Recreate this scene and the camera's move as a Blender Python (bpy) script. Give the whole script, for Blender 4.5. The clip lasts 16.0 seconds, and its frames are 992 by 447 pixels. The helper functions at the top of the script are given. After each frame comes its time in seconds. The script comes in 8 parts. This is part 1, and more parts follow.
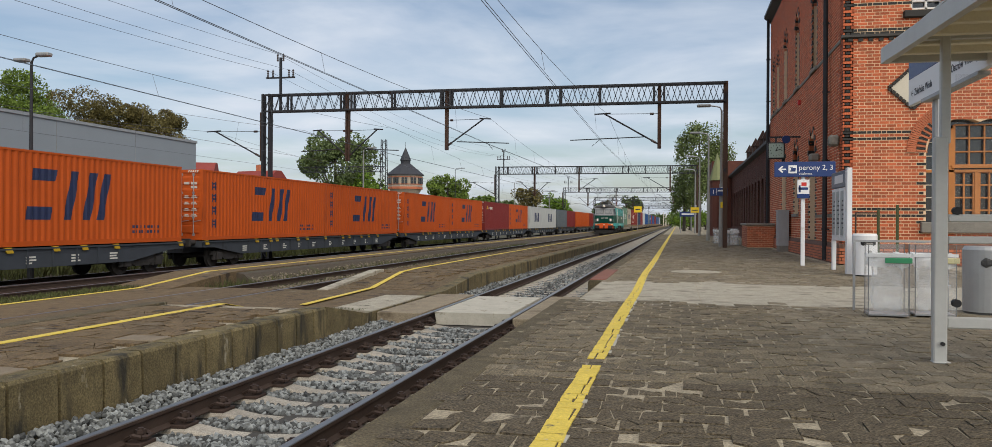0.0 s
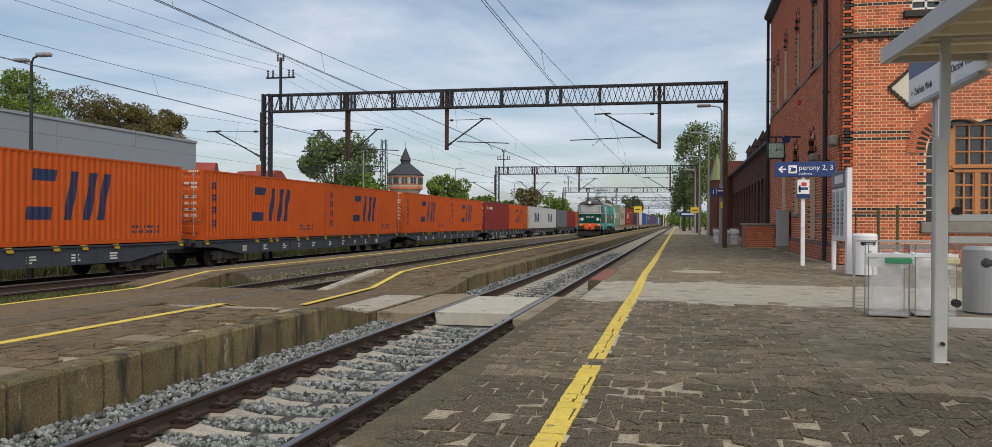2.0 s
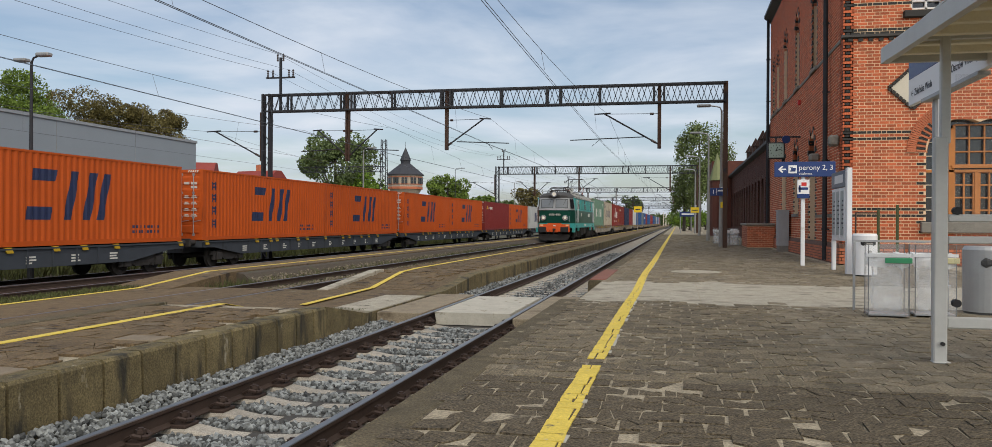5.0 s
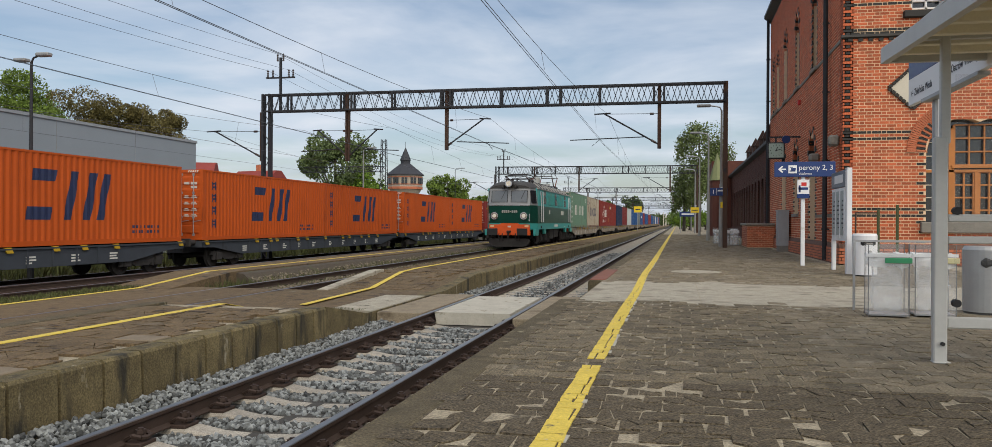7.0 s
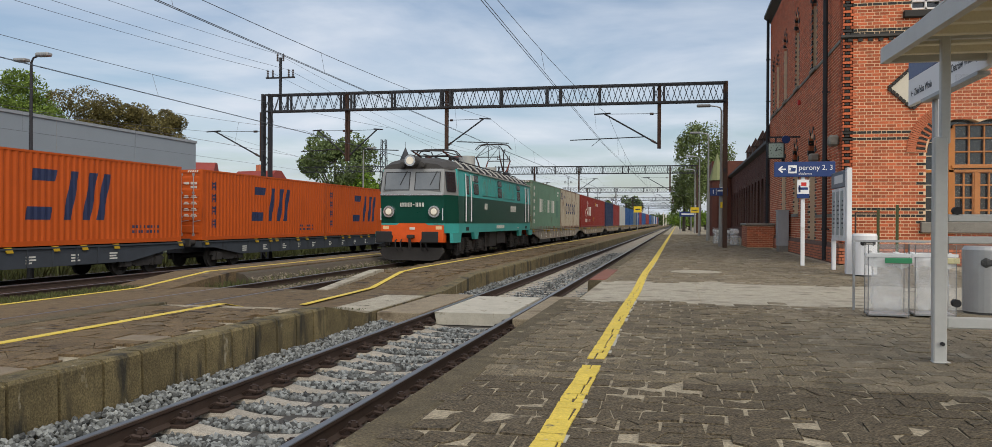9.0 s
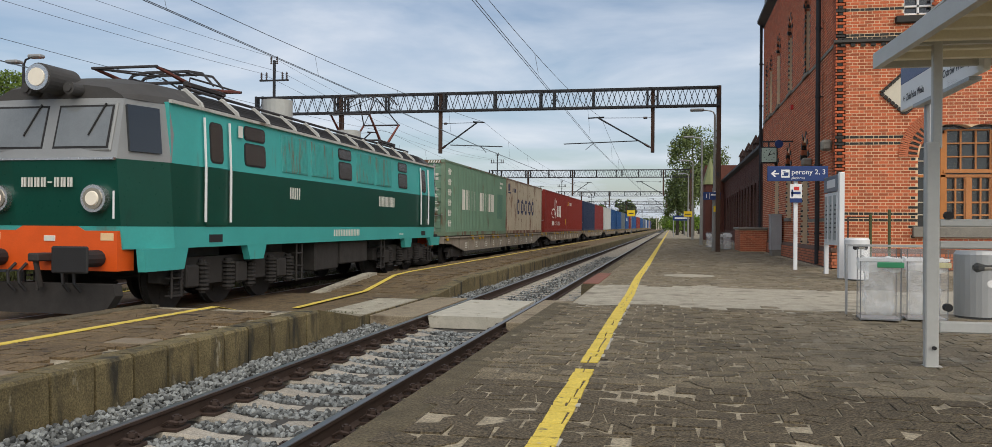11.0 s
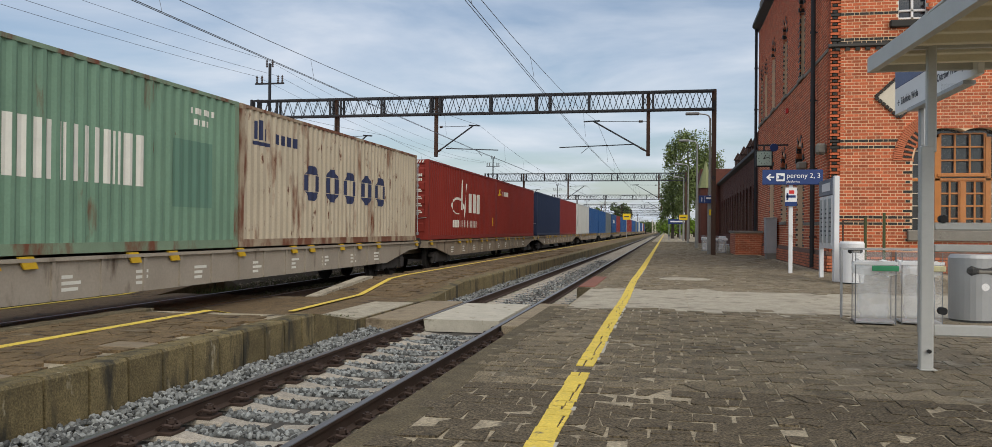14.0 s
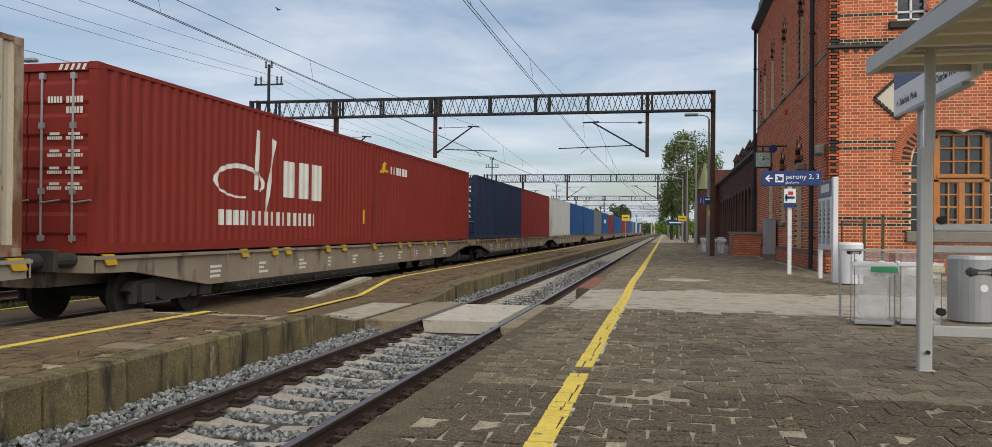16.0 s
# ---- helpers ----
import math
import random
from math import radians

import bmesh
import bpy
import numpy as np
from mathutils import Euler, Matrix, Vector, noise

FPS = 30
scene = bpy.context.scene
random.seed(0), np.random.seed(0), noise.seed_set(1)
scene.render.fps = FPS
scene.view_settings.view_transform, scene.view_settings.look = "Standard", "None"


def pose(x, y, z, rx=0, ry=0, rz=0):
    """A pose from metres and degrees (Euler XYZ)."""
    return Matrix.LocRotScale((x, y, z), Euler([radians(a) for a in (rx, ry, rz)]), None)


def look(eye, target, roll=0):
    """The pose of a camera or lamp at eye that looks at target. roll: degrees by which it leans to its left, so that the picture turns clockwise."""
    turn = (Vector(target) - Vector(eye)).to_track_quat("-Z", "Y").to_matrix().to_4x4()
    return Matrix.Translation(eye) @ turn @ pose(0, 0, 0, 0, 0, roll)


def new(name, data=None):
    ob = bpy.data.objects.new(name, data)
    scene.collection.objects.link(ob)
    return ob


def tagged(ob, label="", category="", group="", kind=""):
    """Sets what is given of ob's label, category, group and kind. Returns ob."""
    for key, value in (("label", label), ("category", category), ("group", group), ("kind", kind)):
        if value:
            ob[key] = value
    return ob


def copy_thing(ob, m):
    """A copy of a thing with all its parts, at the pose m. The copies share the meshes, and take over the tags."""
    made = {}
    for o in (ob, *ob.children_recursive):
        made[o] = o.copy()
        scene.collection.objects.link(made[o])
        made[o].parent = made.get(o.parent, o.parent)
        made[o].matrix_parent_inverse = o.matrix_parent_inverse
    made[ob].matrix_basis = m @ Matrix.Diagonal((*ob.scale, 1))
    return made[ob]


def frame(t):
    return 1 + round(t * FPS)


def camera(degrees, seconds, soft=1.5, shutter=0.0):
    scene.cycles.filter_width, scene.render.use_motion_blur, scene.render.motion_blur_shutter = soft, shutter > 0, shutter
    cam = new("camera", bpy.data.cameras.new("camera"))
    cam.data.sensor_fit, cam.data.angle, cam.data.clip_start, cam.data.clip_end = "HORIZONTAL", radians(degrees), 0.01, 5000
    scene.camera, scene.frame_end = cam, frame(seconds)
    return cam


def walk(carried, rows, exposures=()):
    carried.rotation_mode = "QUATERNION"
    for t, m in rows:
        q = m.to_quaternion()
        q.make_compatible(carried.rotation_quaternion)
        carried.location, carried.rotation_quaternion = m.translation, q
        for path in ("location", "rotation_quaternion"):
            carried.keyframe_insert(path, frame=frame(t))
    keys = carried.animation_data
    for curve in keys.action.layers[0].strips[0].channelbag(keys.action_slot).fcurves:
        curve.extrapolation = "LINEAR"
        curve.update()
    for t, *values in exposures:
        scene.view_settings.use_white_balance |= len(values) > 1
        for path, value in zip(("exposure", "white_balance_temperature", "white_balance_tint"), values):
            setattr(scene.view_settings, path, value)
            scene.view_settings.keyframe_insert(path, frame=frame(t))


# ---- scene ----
# camera: stands on a low tripod on the platform, then is nudged a little
EYE = Vector((0.0, 0.0, 1.2))
cam = camera(60.86, 16.0, soft=0.5)


def aim(yaw, pitch, roll):
    """Yaw to the left of the track's line, pitch up, roll, in degrees."""
    y, p = radians(yaw), radians(pitch)
    way = Vector((-math.sin(y) * math.cos(p), math.cos(y) * math.cos(p), math.sin(p)))
    return look(EYE, EYE + way, roll)


AIMS = [
    (0.0, 12.15, -0.095, 0.321), (4.0, 12.15, -0.095, 0.321), (9.0, 12.14, -0.095, 0.321), (9.4, 12.12, -0.085, 0.325),
    (10.4, 11.86, 0.06, 0.42), (11.5, 11.611, 0.202, 0.48), (12.0, 11.533, 0.257, 0.48), (12.5, 11.471, 0.305, 0.485),
    (13.0, 11.445, 0.325, 0.485), (13.5, 11.425, 0.355, 0.485), (14.0, 11.415, 0.375, 0.485), (14.5, 11.41, 0.383, 0.49),
    (15.0, 11.387, 0.395, 0.50), (15.5, 11.36, 0.43, 0.50), (16.0, 11.35, 0.444, 0.50)]
walk(cam, [(t, aim(a, b, c)) for t, a, b, c in AIMS])

# light: bright, thinly overcast sky, wide soft sun from behind the camera and over the station roof
SUN_EL, SUN_AZ = 48.0, 146.0
scene.view_settings.exposure = 0.03
world = bpy.data.worlds.new("sky")
scene.world = world
world.use_nodes = True
wt = world.node_tree
wt.nodes.clear()
w_out = wt.nodes.new("ShaderNodeOutputWorld")
w_bg = wt.nodes.new("ShaderNodeBackground")
w_sky = wt.nodes.new("ShaderNodeTexSky")
w_sky.sky_type, w_sky.sun_disc = "NISHITA", False
w_sky.sun_elevation, w_sky.sun_rotation = radians(SUN_EL), radians(SUN_AZ)
w_sky.air_density, w_sky.dust_density = 1.0, 1.5
w_tc = wt.nodes.new("ShaderNodeTexCoord")
w_sep = wt.nodes.new("ShaderNodeSeparateXYZ")
wt.links.new(w_tc.outputs["Generated"], w_sep.inputs[0])


def wmath(op, a, b=0.0, clamp=False):
    n = wt.nodes.new("ShaderNodeMath")
    n.operation, n.use_clamp = op, clamp
    for k, v in enumerate((a, b)):
        if isinstance(v, (int, float)):
            n.inputs[k].default_value = v
        else:
            wt.links.new(v, n.inputs[k])
    return n.outputs[0]


# clouds lie on a flat layer overhead, so they thin out into bands near the horizon
w_up = wmath("ADD", wmath("ABSOLUTE", w_sep.outputs[2]), 0.10)
w_com = wt.nodes.new("ShaderNodeCombineXYZ")
wt.links.new(wmath("DIVIDE", w_sep.outputs[0], w_up), w_com.inputs[0])
wt.links.new(wmath("DIVIDE", w_sep.outputs[1], w_up), w_com.inputs[1])
w_noise = wt.nodes.new("ShaderNodeTexNoise")
w_noise.inputs["Scale"].default_value, w_noise.inputs["Detail"].default_value = 0.85, 7.0
w_noise.inputs["Roughness"].default_value, w_noise.inputs["Distortion"].default_value = 0.55, 0.35
wt.links.new(w_com.outputs[0], w_noise.inputs["Vector"])
w_ramp = wt.nodes.new("ShaderNodeValToRGB")
w_ramp.color_ramp.elements[0].position, w_ramp.color_ramp.elements[0].color = 0.40, (0.16, 0.16, 0.16, 1)
w_ramp.color_ramp.elements[1].position, w_ramp.color_ramp.elements[1].color = 0.66, (0.96, 0.96, 0.96, 1)
wt.links.new(w_noise.outputs[0], w_ramp.inputs[0])
w_n2 = wt.nodes.new("ShaderNodeTexNoise")
w_n2.inputs["Scale"].default_value, w_n2.inputs["Detail"].default_value = 1.7, 5.0
wt.links.new(w_com.outputs[0], w_n2.inputs["Vector"])
w_cl = wt.nodes.new("ShaderNodeValToRGB")
w_cl.color_ramp.elements[0].position, w_cl.color_ramp.elements[0].color = 0.3, (5.2, 5.95, 7.15, 1)
w_cl.color_ramp.elements[1].position, w_cl.color_ramp.elements[1].color = 0.7, (6.9, 7.35, 8.05, 1)
wt.links.new(w_n2.outputs[0], w_cl.inputs[0])
w_mix = wt.nodes.new("ShaderNodeMix")
w_mix.data_type = "RGBA"
wt.links.new(w_ramp.outputs[0], w_mix.inputs[0])
wt.links.new(w_sky.outputs[0], w_mix.inputs[6])
wt.links.new(w_cl.outputs[0], w_mix.inputs[7])
wt.links.new(w_mix.outputs[2], w_bg.inputs[0])
w_bg.inputs[1].default_value = 0.109
wt.links.new(w_bg.outputs[0], w_out.inputs[0])

sun_data = bpy.data.lights.new("sun", "SUN")
sun_data.energy, sun_data.angle, sun_data.color = 2.5, radians(75), (1.0, 0.90, 0.75)
sun = new("sun", sun_data)
_el, _az = radians(SUN_EL), radians(SUN_AZ)
sun_way = Vector((math.sin(_az) * math.cos(_el), math.cos(_az) * math.cos(_el), math.sin(_el)))
sun.matrix_world = look(sun_way * 60, (0, 0, 0))


# ---- materials ----
def mat(name, col, rough=0.75, metal=0.0, var=0.18, scale=2.0, fine=45.0, bump=0.15, stain=None, amount=0.5,
        stretch=1.0, rand=0.0, island=0.0, glow=0.0, spec=0.4, stain_scale=1.3, speck=0.0, spots=None):
    """Grain and blotches at two scales, an optional stain of another colour (stretch > 1 runs it down as streaks),
    and a tone that varies from object to object (rand) or piece to piece (island)."""
    m = bpy.data.materials.new(name)
    m.use_nodes = True
    t = m.node_tree
    b = t.nodes["Principled BSDF"]
    L = t.links.new
    tc = t.nodes.new("ShaderNodeTexCoord")

    def tex(sc, detail, vec=None):
        n = t.nodes.new("ShaderNodeTexNoise")
        n.inputs["Scale"].default_value, n.inputs["Detail"].default_value = sc, detail
        n.inputs["Roughness"].default_value = 0.6
        L(vec if vec else tc.outputs["Object"], n.inputs["Vector"])
        return n.outputs[0]

    def ma(op, a, c=0.0, d=0.0):
        n = t.nodes.new("ShaderNodeMath")
        n.operation = op
        for k, v in enumerate((a, c, d)):
            if isinstance(v, (int, float)):
                n.inputs[k].default_value = v
            else:
                L(v, n.inputs[k])
        return n.outputs[0]

    n1, n2 = tex(scale, 4), tex(fine, 3)
    f = ma("MULTIPLY_ADD", n1, var * 2.4, 1 - var * 1.2)
    f = ma("MULTIPLY", f, ma("MULTIPLY_ADD", n2, var * 1.6, 1 - var * 0.8))
    if speck:
        f = ma("MULTIPLY", f, ma("MAXIMUM", ma("MULTIPLY_ADD", tex(58.0, 4), speck * 6.0, 1 - speck * 3.0), 0.10))
    if rand:
        oi = t.nodes.new("ShaderNodeObjectInfo")
        f = ma("MULTIPLY", f, ma("MULTIPLY_ADD", oi.outputs["Random"], rand * 2, 1 - rand))
    if island:
        ge = t.nodes.new("ShaderNodeNewGeometry")
        f = ma("MULTIPLY", f, ma("MULTIPLY_ADD", ge.outputs["Random Per Island"], island * 2, 1 - island))
    mul = t.nodes.new("ShaderNodeVectorMath")
    mul.operation = "SCALE"
    mul.inputs[0].default_value = col
    L(f, mul.inputs["Scale"])
    colour = mul.outputs[0]
    if stain:
        vec = None
        if stretch != 1.0:
            mp = t.nodes.new("ShaderNodeMapping")
            mp.inputs["Scale"].default_value = (1, 1, 1 / stretch)
            L(tc.outputs["Object"], mp.inputs["Vector"])
            vec = mp.outputs[0]
        s = tex(stain_scale, 8, vec)
        rp = t.nodes.new("ShaderNodeValToRGB")
        rp.color_ramp.elements[0].position = 0.72 - 0.34 * amount
        rp.color_ramp.elements[1].position = 0.80 - 0.26 * amount
        L(s, rp.inputs[0])
        mx = t.nodes.new("ShaderNodeMix")
        mx.data_type = "RGBA"
        L(rp.outputs[0], mx.inputs[0])
        L(colour, mx.inputs[6])
        mx.inputs[7].default_value = (*stain, 1)
        colour = mx.outputs[2]
    if spots:
        rgb, sc, lim = spots
        mp = t.nodes.new("ShaderNodeMapping")
        mp.inputs["Scale"].default_value = (1, 1, 0.4)
        L(tc.outputs["Object"], mp.inputs["Vector"])
        patchy = ma("ADD", ma("MULTIPLY", tex(sc, 6, mp.outputs[0]), 0.72), ma("MULTIPLY", tex(0.9, 3), 0.28))
        rp = t.nodes.new("ShaderNodeValToRGB")
        rp.color_ramp.elements[0].position, rp.color_ramp.elements[1].position = lim, lim + 0.05
        L(patchy, rp.inputs[0])
        mx = t.nodes.new("ShaderNodeMix")
        mx.data_type = "RGBA"
        L(rp.outputs[0], mx.inputs[0])
        L(colour, mx.inputs[6])
        mx.inputs[7].default_value = (*rgb, 1)
        colour = mx.outputs[2]
    L(colour, b.inputs["Base Color"])
    L(ma("MULTIPLY_ADD", n2, 0.24, rough - 0.12), b.inputs["Roughness"])
    b.inputs["Metallic"].default_value = metal
    b.inputs["Specular IOR Level"].default_value = spec
    if bump:
        bp = t.nodes.new("ShaderNodeBump")
        bp.inputs["Strength"].default_value, bp.inputs["Distance"].default_value = bump, 0.02
        L(ma("ADD", n1, ma("MULTIPLY", n2, 0.6)), bp.inputs["Height"])
        L(bp.outputs[0], b.inputs["Normal"])
    if glow:
        b.inputs["Emission Color"].default_value = (*col, 1)
        b.inputs["Emission Strength"].default_value = glow
    return m


def glass(name, col, alpha=0.25, rough=0.05):
    """Thin clear sheet: part of the light goes straight through, the rest is gloss."""
    m = bpy.data.materials.new(name)
    m.use_nodes = True
    t = m.node_tree
    b = t.nodes["Principled BSDF"]
    b.inputs["Base Color"].default_value = (*col, 1)
    b.inputs["Roughness"].default_value = rough
    b.inputs["Alpha"].default_value = alpha
    n = t.nodes.new("ShaderNodeTexNoise")
    n.inputs["Scale"].default_value = 6.0
    bp = t.nodes.new("ShaderNodeBump")
    bp.inputs["Strength"].default_value, bp.inputs["Distance"].default_value = 0.08, 0.02
    t.links.new(n.outputs[0], bp.inputs["Height"])
    t.links.new(bp.outputs[0], b.inputs["Normal"])
    return m


GROUND = mat("ground_earth", (0.085, 0.074, 0.05), 0.95, var=0.3, scale=0.4, fine=9, bump=0.5, stain=(0.06, 0.09, 0.03), amount=0.5, stain_scale=0.3)
BALLAST = mat("ballast_bed", (0.06, 0.056, 0.05), 0.95, var=0.35, scale=9, fine=28, bump=1.0)
BALLAST_OLD = mat("old_ballast", (0.075, 0.060, 0.043), 0.95, var=0.3, scale=7, fine=30, bump=1.0, stain=(0.07, 0.10, 0.03), amount=0.35, stain_scale=1.6)
STONE = mat("ballast_stone", (0.165, 0.175, 0.172), 0.85, var=0.35, scale=14, fine=60, bump=0.3, island=0.78)
RAIL_SIDE = mat("rusty_rail_steel", (0.055, 0.036, 0.027), 0.8, 0.2, var=0.3, scale=4, fine=60, bump=0.2)
RAIL_TOP = mat("polished_rail_head", (0.25, 0.242, 0.235), 0.38, 0.9, var=0.08, scale=3, fine=40, bump=0.02)
SLEEPER = mat("concrete_sleeper", (0.33, 0.30, 0.25), 0.9, var=0.3, scale=7, fine=60, bump=0.4, rand=0.12, speck=0.3)
CLIP = mat("rail_fastening", (0.055, 0.036, 0.028), 0.75, 0.3, var=0.3, scale=8)
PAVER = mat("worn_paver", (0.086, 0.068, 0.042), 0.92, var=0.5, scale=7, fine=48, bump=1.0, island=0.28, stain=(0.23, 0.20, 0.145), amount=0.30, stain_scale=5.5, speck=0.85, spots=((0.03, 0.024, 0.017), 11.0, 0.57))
MORTAR_FLOOR = mat("sandy_paver_joint", (0.32, 0.275, 0.195), 0.95, var=0.35, scale=5, fine=40, bump=0.9, stain=(0.05, 0.04, 0.027), amount=0.54, stain_scale=3.2, speck=0.4)
CONCRETE = mat("pale_concrete", (0.35, 0.32, 0.25), 0.9, var=0.4, scale=3.5, fine=40, bump=0.5, stain=(0.19, 0.165, 0.125), amount=0.5, stain_scale=1.6, speck=0.25, spots=((0.10, 0.085, 0.06), 4.0, 0.60))
WALL_CONC = mat("mossy_platform_wall", (0.135, 0.108, 0.052), 0.95, var=0.55, scale=3.5, fine=35, bump=0.9, stain=(0.035, 0.032, 0.022), amount=0.62, stretch=4, stain_scale=3.4, rand=0.2, speck=0.4, spots=((0.30, 0.27, 0.19), 6.0, 0.62))
PAVER_ISLAND = mat("brown_island_paver", (0.132, 0.092, 0.048), 0.92, var=0.5, scale=5, fine=40, bump=0.7, island=0.16, stain=(0.22, 0.19, 0.14), amount=0.30, stain_scale=1.7, speck=0.45, spots=((0.045, 0.033, 0.022), 3.0, 0.57))
YELLOW_LINE = mat("worn_yellow_paint", (0.66, 0.50, 0.085), 0.85, var=0.2, scale=3, fine=50, bump=0.5, stain=(0.13, 0.11, 0.075), amount=0.36, stain_scale=9.0, speck=0.14, spots=((0.45, 0.40, 0.27), 12.0, 0.60))
STEEL_DARK = mat("dark_gantry_steel", (0.035, 0.037, 0.042), 0.7, 0.3, var=0.3, scale=3)
STEEL_RUST = mat("rusty_post_steel", (0.075, 0.043, 0.03), 0.85, 0.15, var=0.4, scale=2.0, stain=(0.03, 0.03, 0.035), amount=0.5)
WIRE = mat("catenary_wire", (0.10, 0.11, 0.13), 0.5, 0.4, var=0.05, bump=0)
PORCELAIN = mat("brown_insulator", (0.05, 0.032, 0.028), 0.25, var=0.1)
BRICK = mat("red_brick", (0.48, 0.115, 0.046), 0.85, var=0.2, scale=1.2, fine=60, bump=0.3, island=0.3)
BRICK_DARK = mat("black_glazed_brick", (0.022, 0.02, 0.017), 0.6, var=0.3, scale=3, island=0.35)
# dusty flags, with the glancing brightness of distant paving put into the colour
PAVER_DUSTY_LIT = mat("dusty_lit_paver", (0.18, 0.149, 0.099), 0.9, var=0.5, scale=3, fine=40, bump=0.8, island=0.2, stain=(0.30, 0.27, 0.205), amount=0.42, stain_scale=2.2, speck=0.45, spots=((0.06, 0.048, 0.034), 6.0, 0.585))
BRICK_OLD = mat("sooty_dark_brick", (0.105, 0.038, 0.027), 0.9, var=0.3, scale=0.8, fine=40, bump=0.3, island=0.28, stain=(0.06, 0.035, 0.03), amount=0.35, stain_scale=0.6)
BRICK_ARCH = mat("arch_brick", (0.46, 0.15, 0.075), 0.85, var=0.22, scale=2, fine=60, island=0.22)
MORTAR = mat("lime_mortar", (0.76, 0.55, 0.36), 0.95, var=0.15, scale=2, fine=50)
MORTAR_DARK = mat("sooty_mortar", (0.13, 0.075, 0.055), 0.95, var=0.25, scale=1.2, fine=50)
STONE_TRIM = mat("grey_stone_sill", (0.22, 0.205, 0.175), 0.9, var=0.25, scale=3, stain=(0.08, 0.075, 0.06), amount=0.4)
PLASTER = mat("cream_plaster", (0.62, 0.57, 0.46), 0.9, var=0.1, scale=3)
OAK = mat("orange_oak_frame", (0.47, 0.18, 0.045), 0.5, var=0.2, scale=3, fine=50)
PANE = mat("dark_window_glass", (0.018, 0.022, 0.028), 0.08, var=0.1, scale=2, bump=0.02, spec=0.8)
GREY_PAINT = mat("grey_shelter_paint", (0.52, 0.52, 0.49), 0.5, 0.1, var=0.1, scale=2, fine=30, bump=0.05, stain=(0.22, 0.20, 0.16), amount=0.15)
CREAM_SHEET = mat("cream_roof_sheet", (0.78, 0.72, 0.55), 0.6, var=0.12, scale=2)
WHITE_PAINT = mat("white_enamel", (0.72, 0.73, 0.74), 0.45, var=0.08, scale=3, stain=(0.45, 0.42, 0.36), amount=0.12)
BLUE_SIGN = mat("blue_sign_enamel", (0.018, 0.045, 0.165), 0.4, var=0.08, scale=3, bump=0.03)
SIGN_WHITE = mat("sign_white_film", (0.8, 0.8, 0.8), 0.5, var=0.03, bump=0)
SIGN_INK = mat("sign_dark_ink", (0.03, 0.035, 0.05), 0.6, var=0.05, bump=0)
SIGN_RED = mat("sign_red_film", (0.6, 0.035, 0.03), 0.5, var=0.05, bump=0)
SIGN_YELLOW = mat("yellow_sign_film", (0.78, 0.55, 0.02), 0.5, var=0.06, bump=0)
GALV = mat("galvanised_steel", (0.38, 0.39, 0.395), 0.5, 0.5, var=0.15, scale=3, fine=30, bump=0.05)
BLACK = mat("black_rubber", (0.02, 0.02, 0.021), 0.7, var=0.2)
CLEAR = glass("clear_plastic", (0.8, 0.83, 0.85), 0.10, 0.12)
SHEET_GLASS = glass("shelter_glass", (0.5, 0.52, 0.5), 0.04, 0.03)
BAG = glass("white_bag_film", (0.85, 0.88, 0.88), 0.55, 0.3)
FILM = glass("clear_bag_film", (0.88, 0.90, 0.90), 0.27, 0.2)


# ---- mesh helpers ----
def finish(bm, name):
    me = bpy.data.meshes.new(name)
    bm.normal_update()
    bm.to_mesh(me)
    bm.free()
    return me


def part(name, bm, material, parent=None, label="", m=None, smooth=False):
    """One mesh object under a thing or a part; bm may also be a mesh that other parts share."""
    me = finish(bm, name) if isinstance(bm, bmesh.types.BMesh) else bm
    if material and not me.materials:
        me.materials.append(material)
    if smooth:
        for p in me.polygons:
            p.use_smooth = True
    ob = new(name, me)
    if parent:
        ob.parent = parent
    if m is not None:
        ob.matrix_local = m
    if label:
        ob["label"] = label
    return ob


def thing(name, label, category, m=None, group="", kind=""):
    ob = new(name)
    ob.empty_display_size = 0.2
    if m is not None:
        ob.matrix_world = m
    return tagged(ob, label, category, group, kind)


def box(bm, x0, y0, z0, x1, y1, z1, bevel=0.0, m=None):
    vs = bmesh.ops.create_cube(bm, size=1.0)["verts"]
    for v in vs:
        v.co = Vector(((x0 + x1) / 2 + v.co.x * (x1 - x0), (y0 + y1) / 2 + v.co.y * (y1 - y0), (z0 + z1) / 2 + v.co.z * (z1 - z0)))
    if bevel:
        es = list({e for v in vs for e in v.link_edges})
        r = bmesh.ops.bevel(bm, geom=es, offset=bevel, segments=1, affect="EDGES")
        vs = list({v for f in r["faces"] for v in f.verts} | {v for v in vs if v.is_valid})
    if m is not None:
        for v in vs:
            v.co = m @ v.co
    return bm


def rod(bm, a, b, r, seg=8, r2=None, caps=True):
    a, b = Vector(a), Vector(b)
    d = b - a
    m = Matrix.Translation((a + b) / 2) @ d.to_track_quat("Z", "Y").to_matrix().to_4x4()
    bmesh.ops.create_cone(bm, cap_ends=caps, segments=seg, radius1=r, radius2=r if r2 is None else r2, depth=d.length, matrix=m)
    return bm


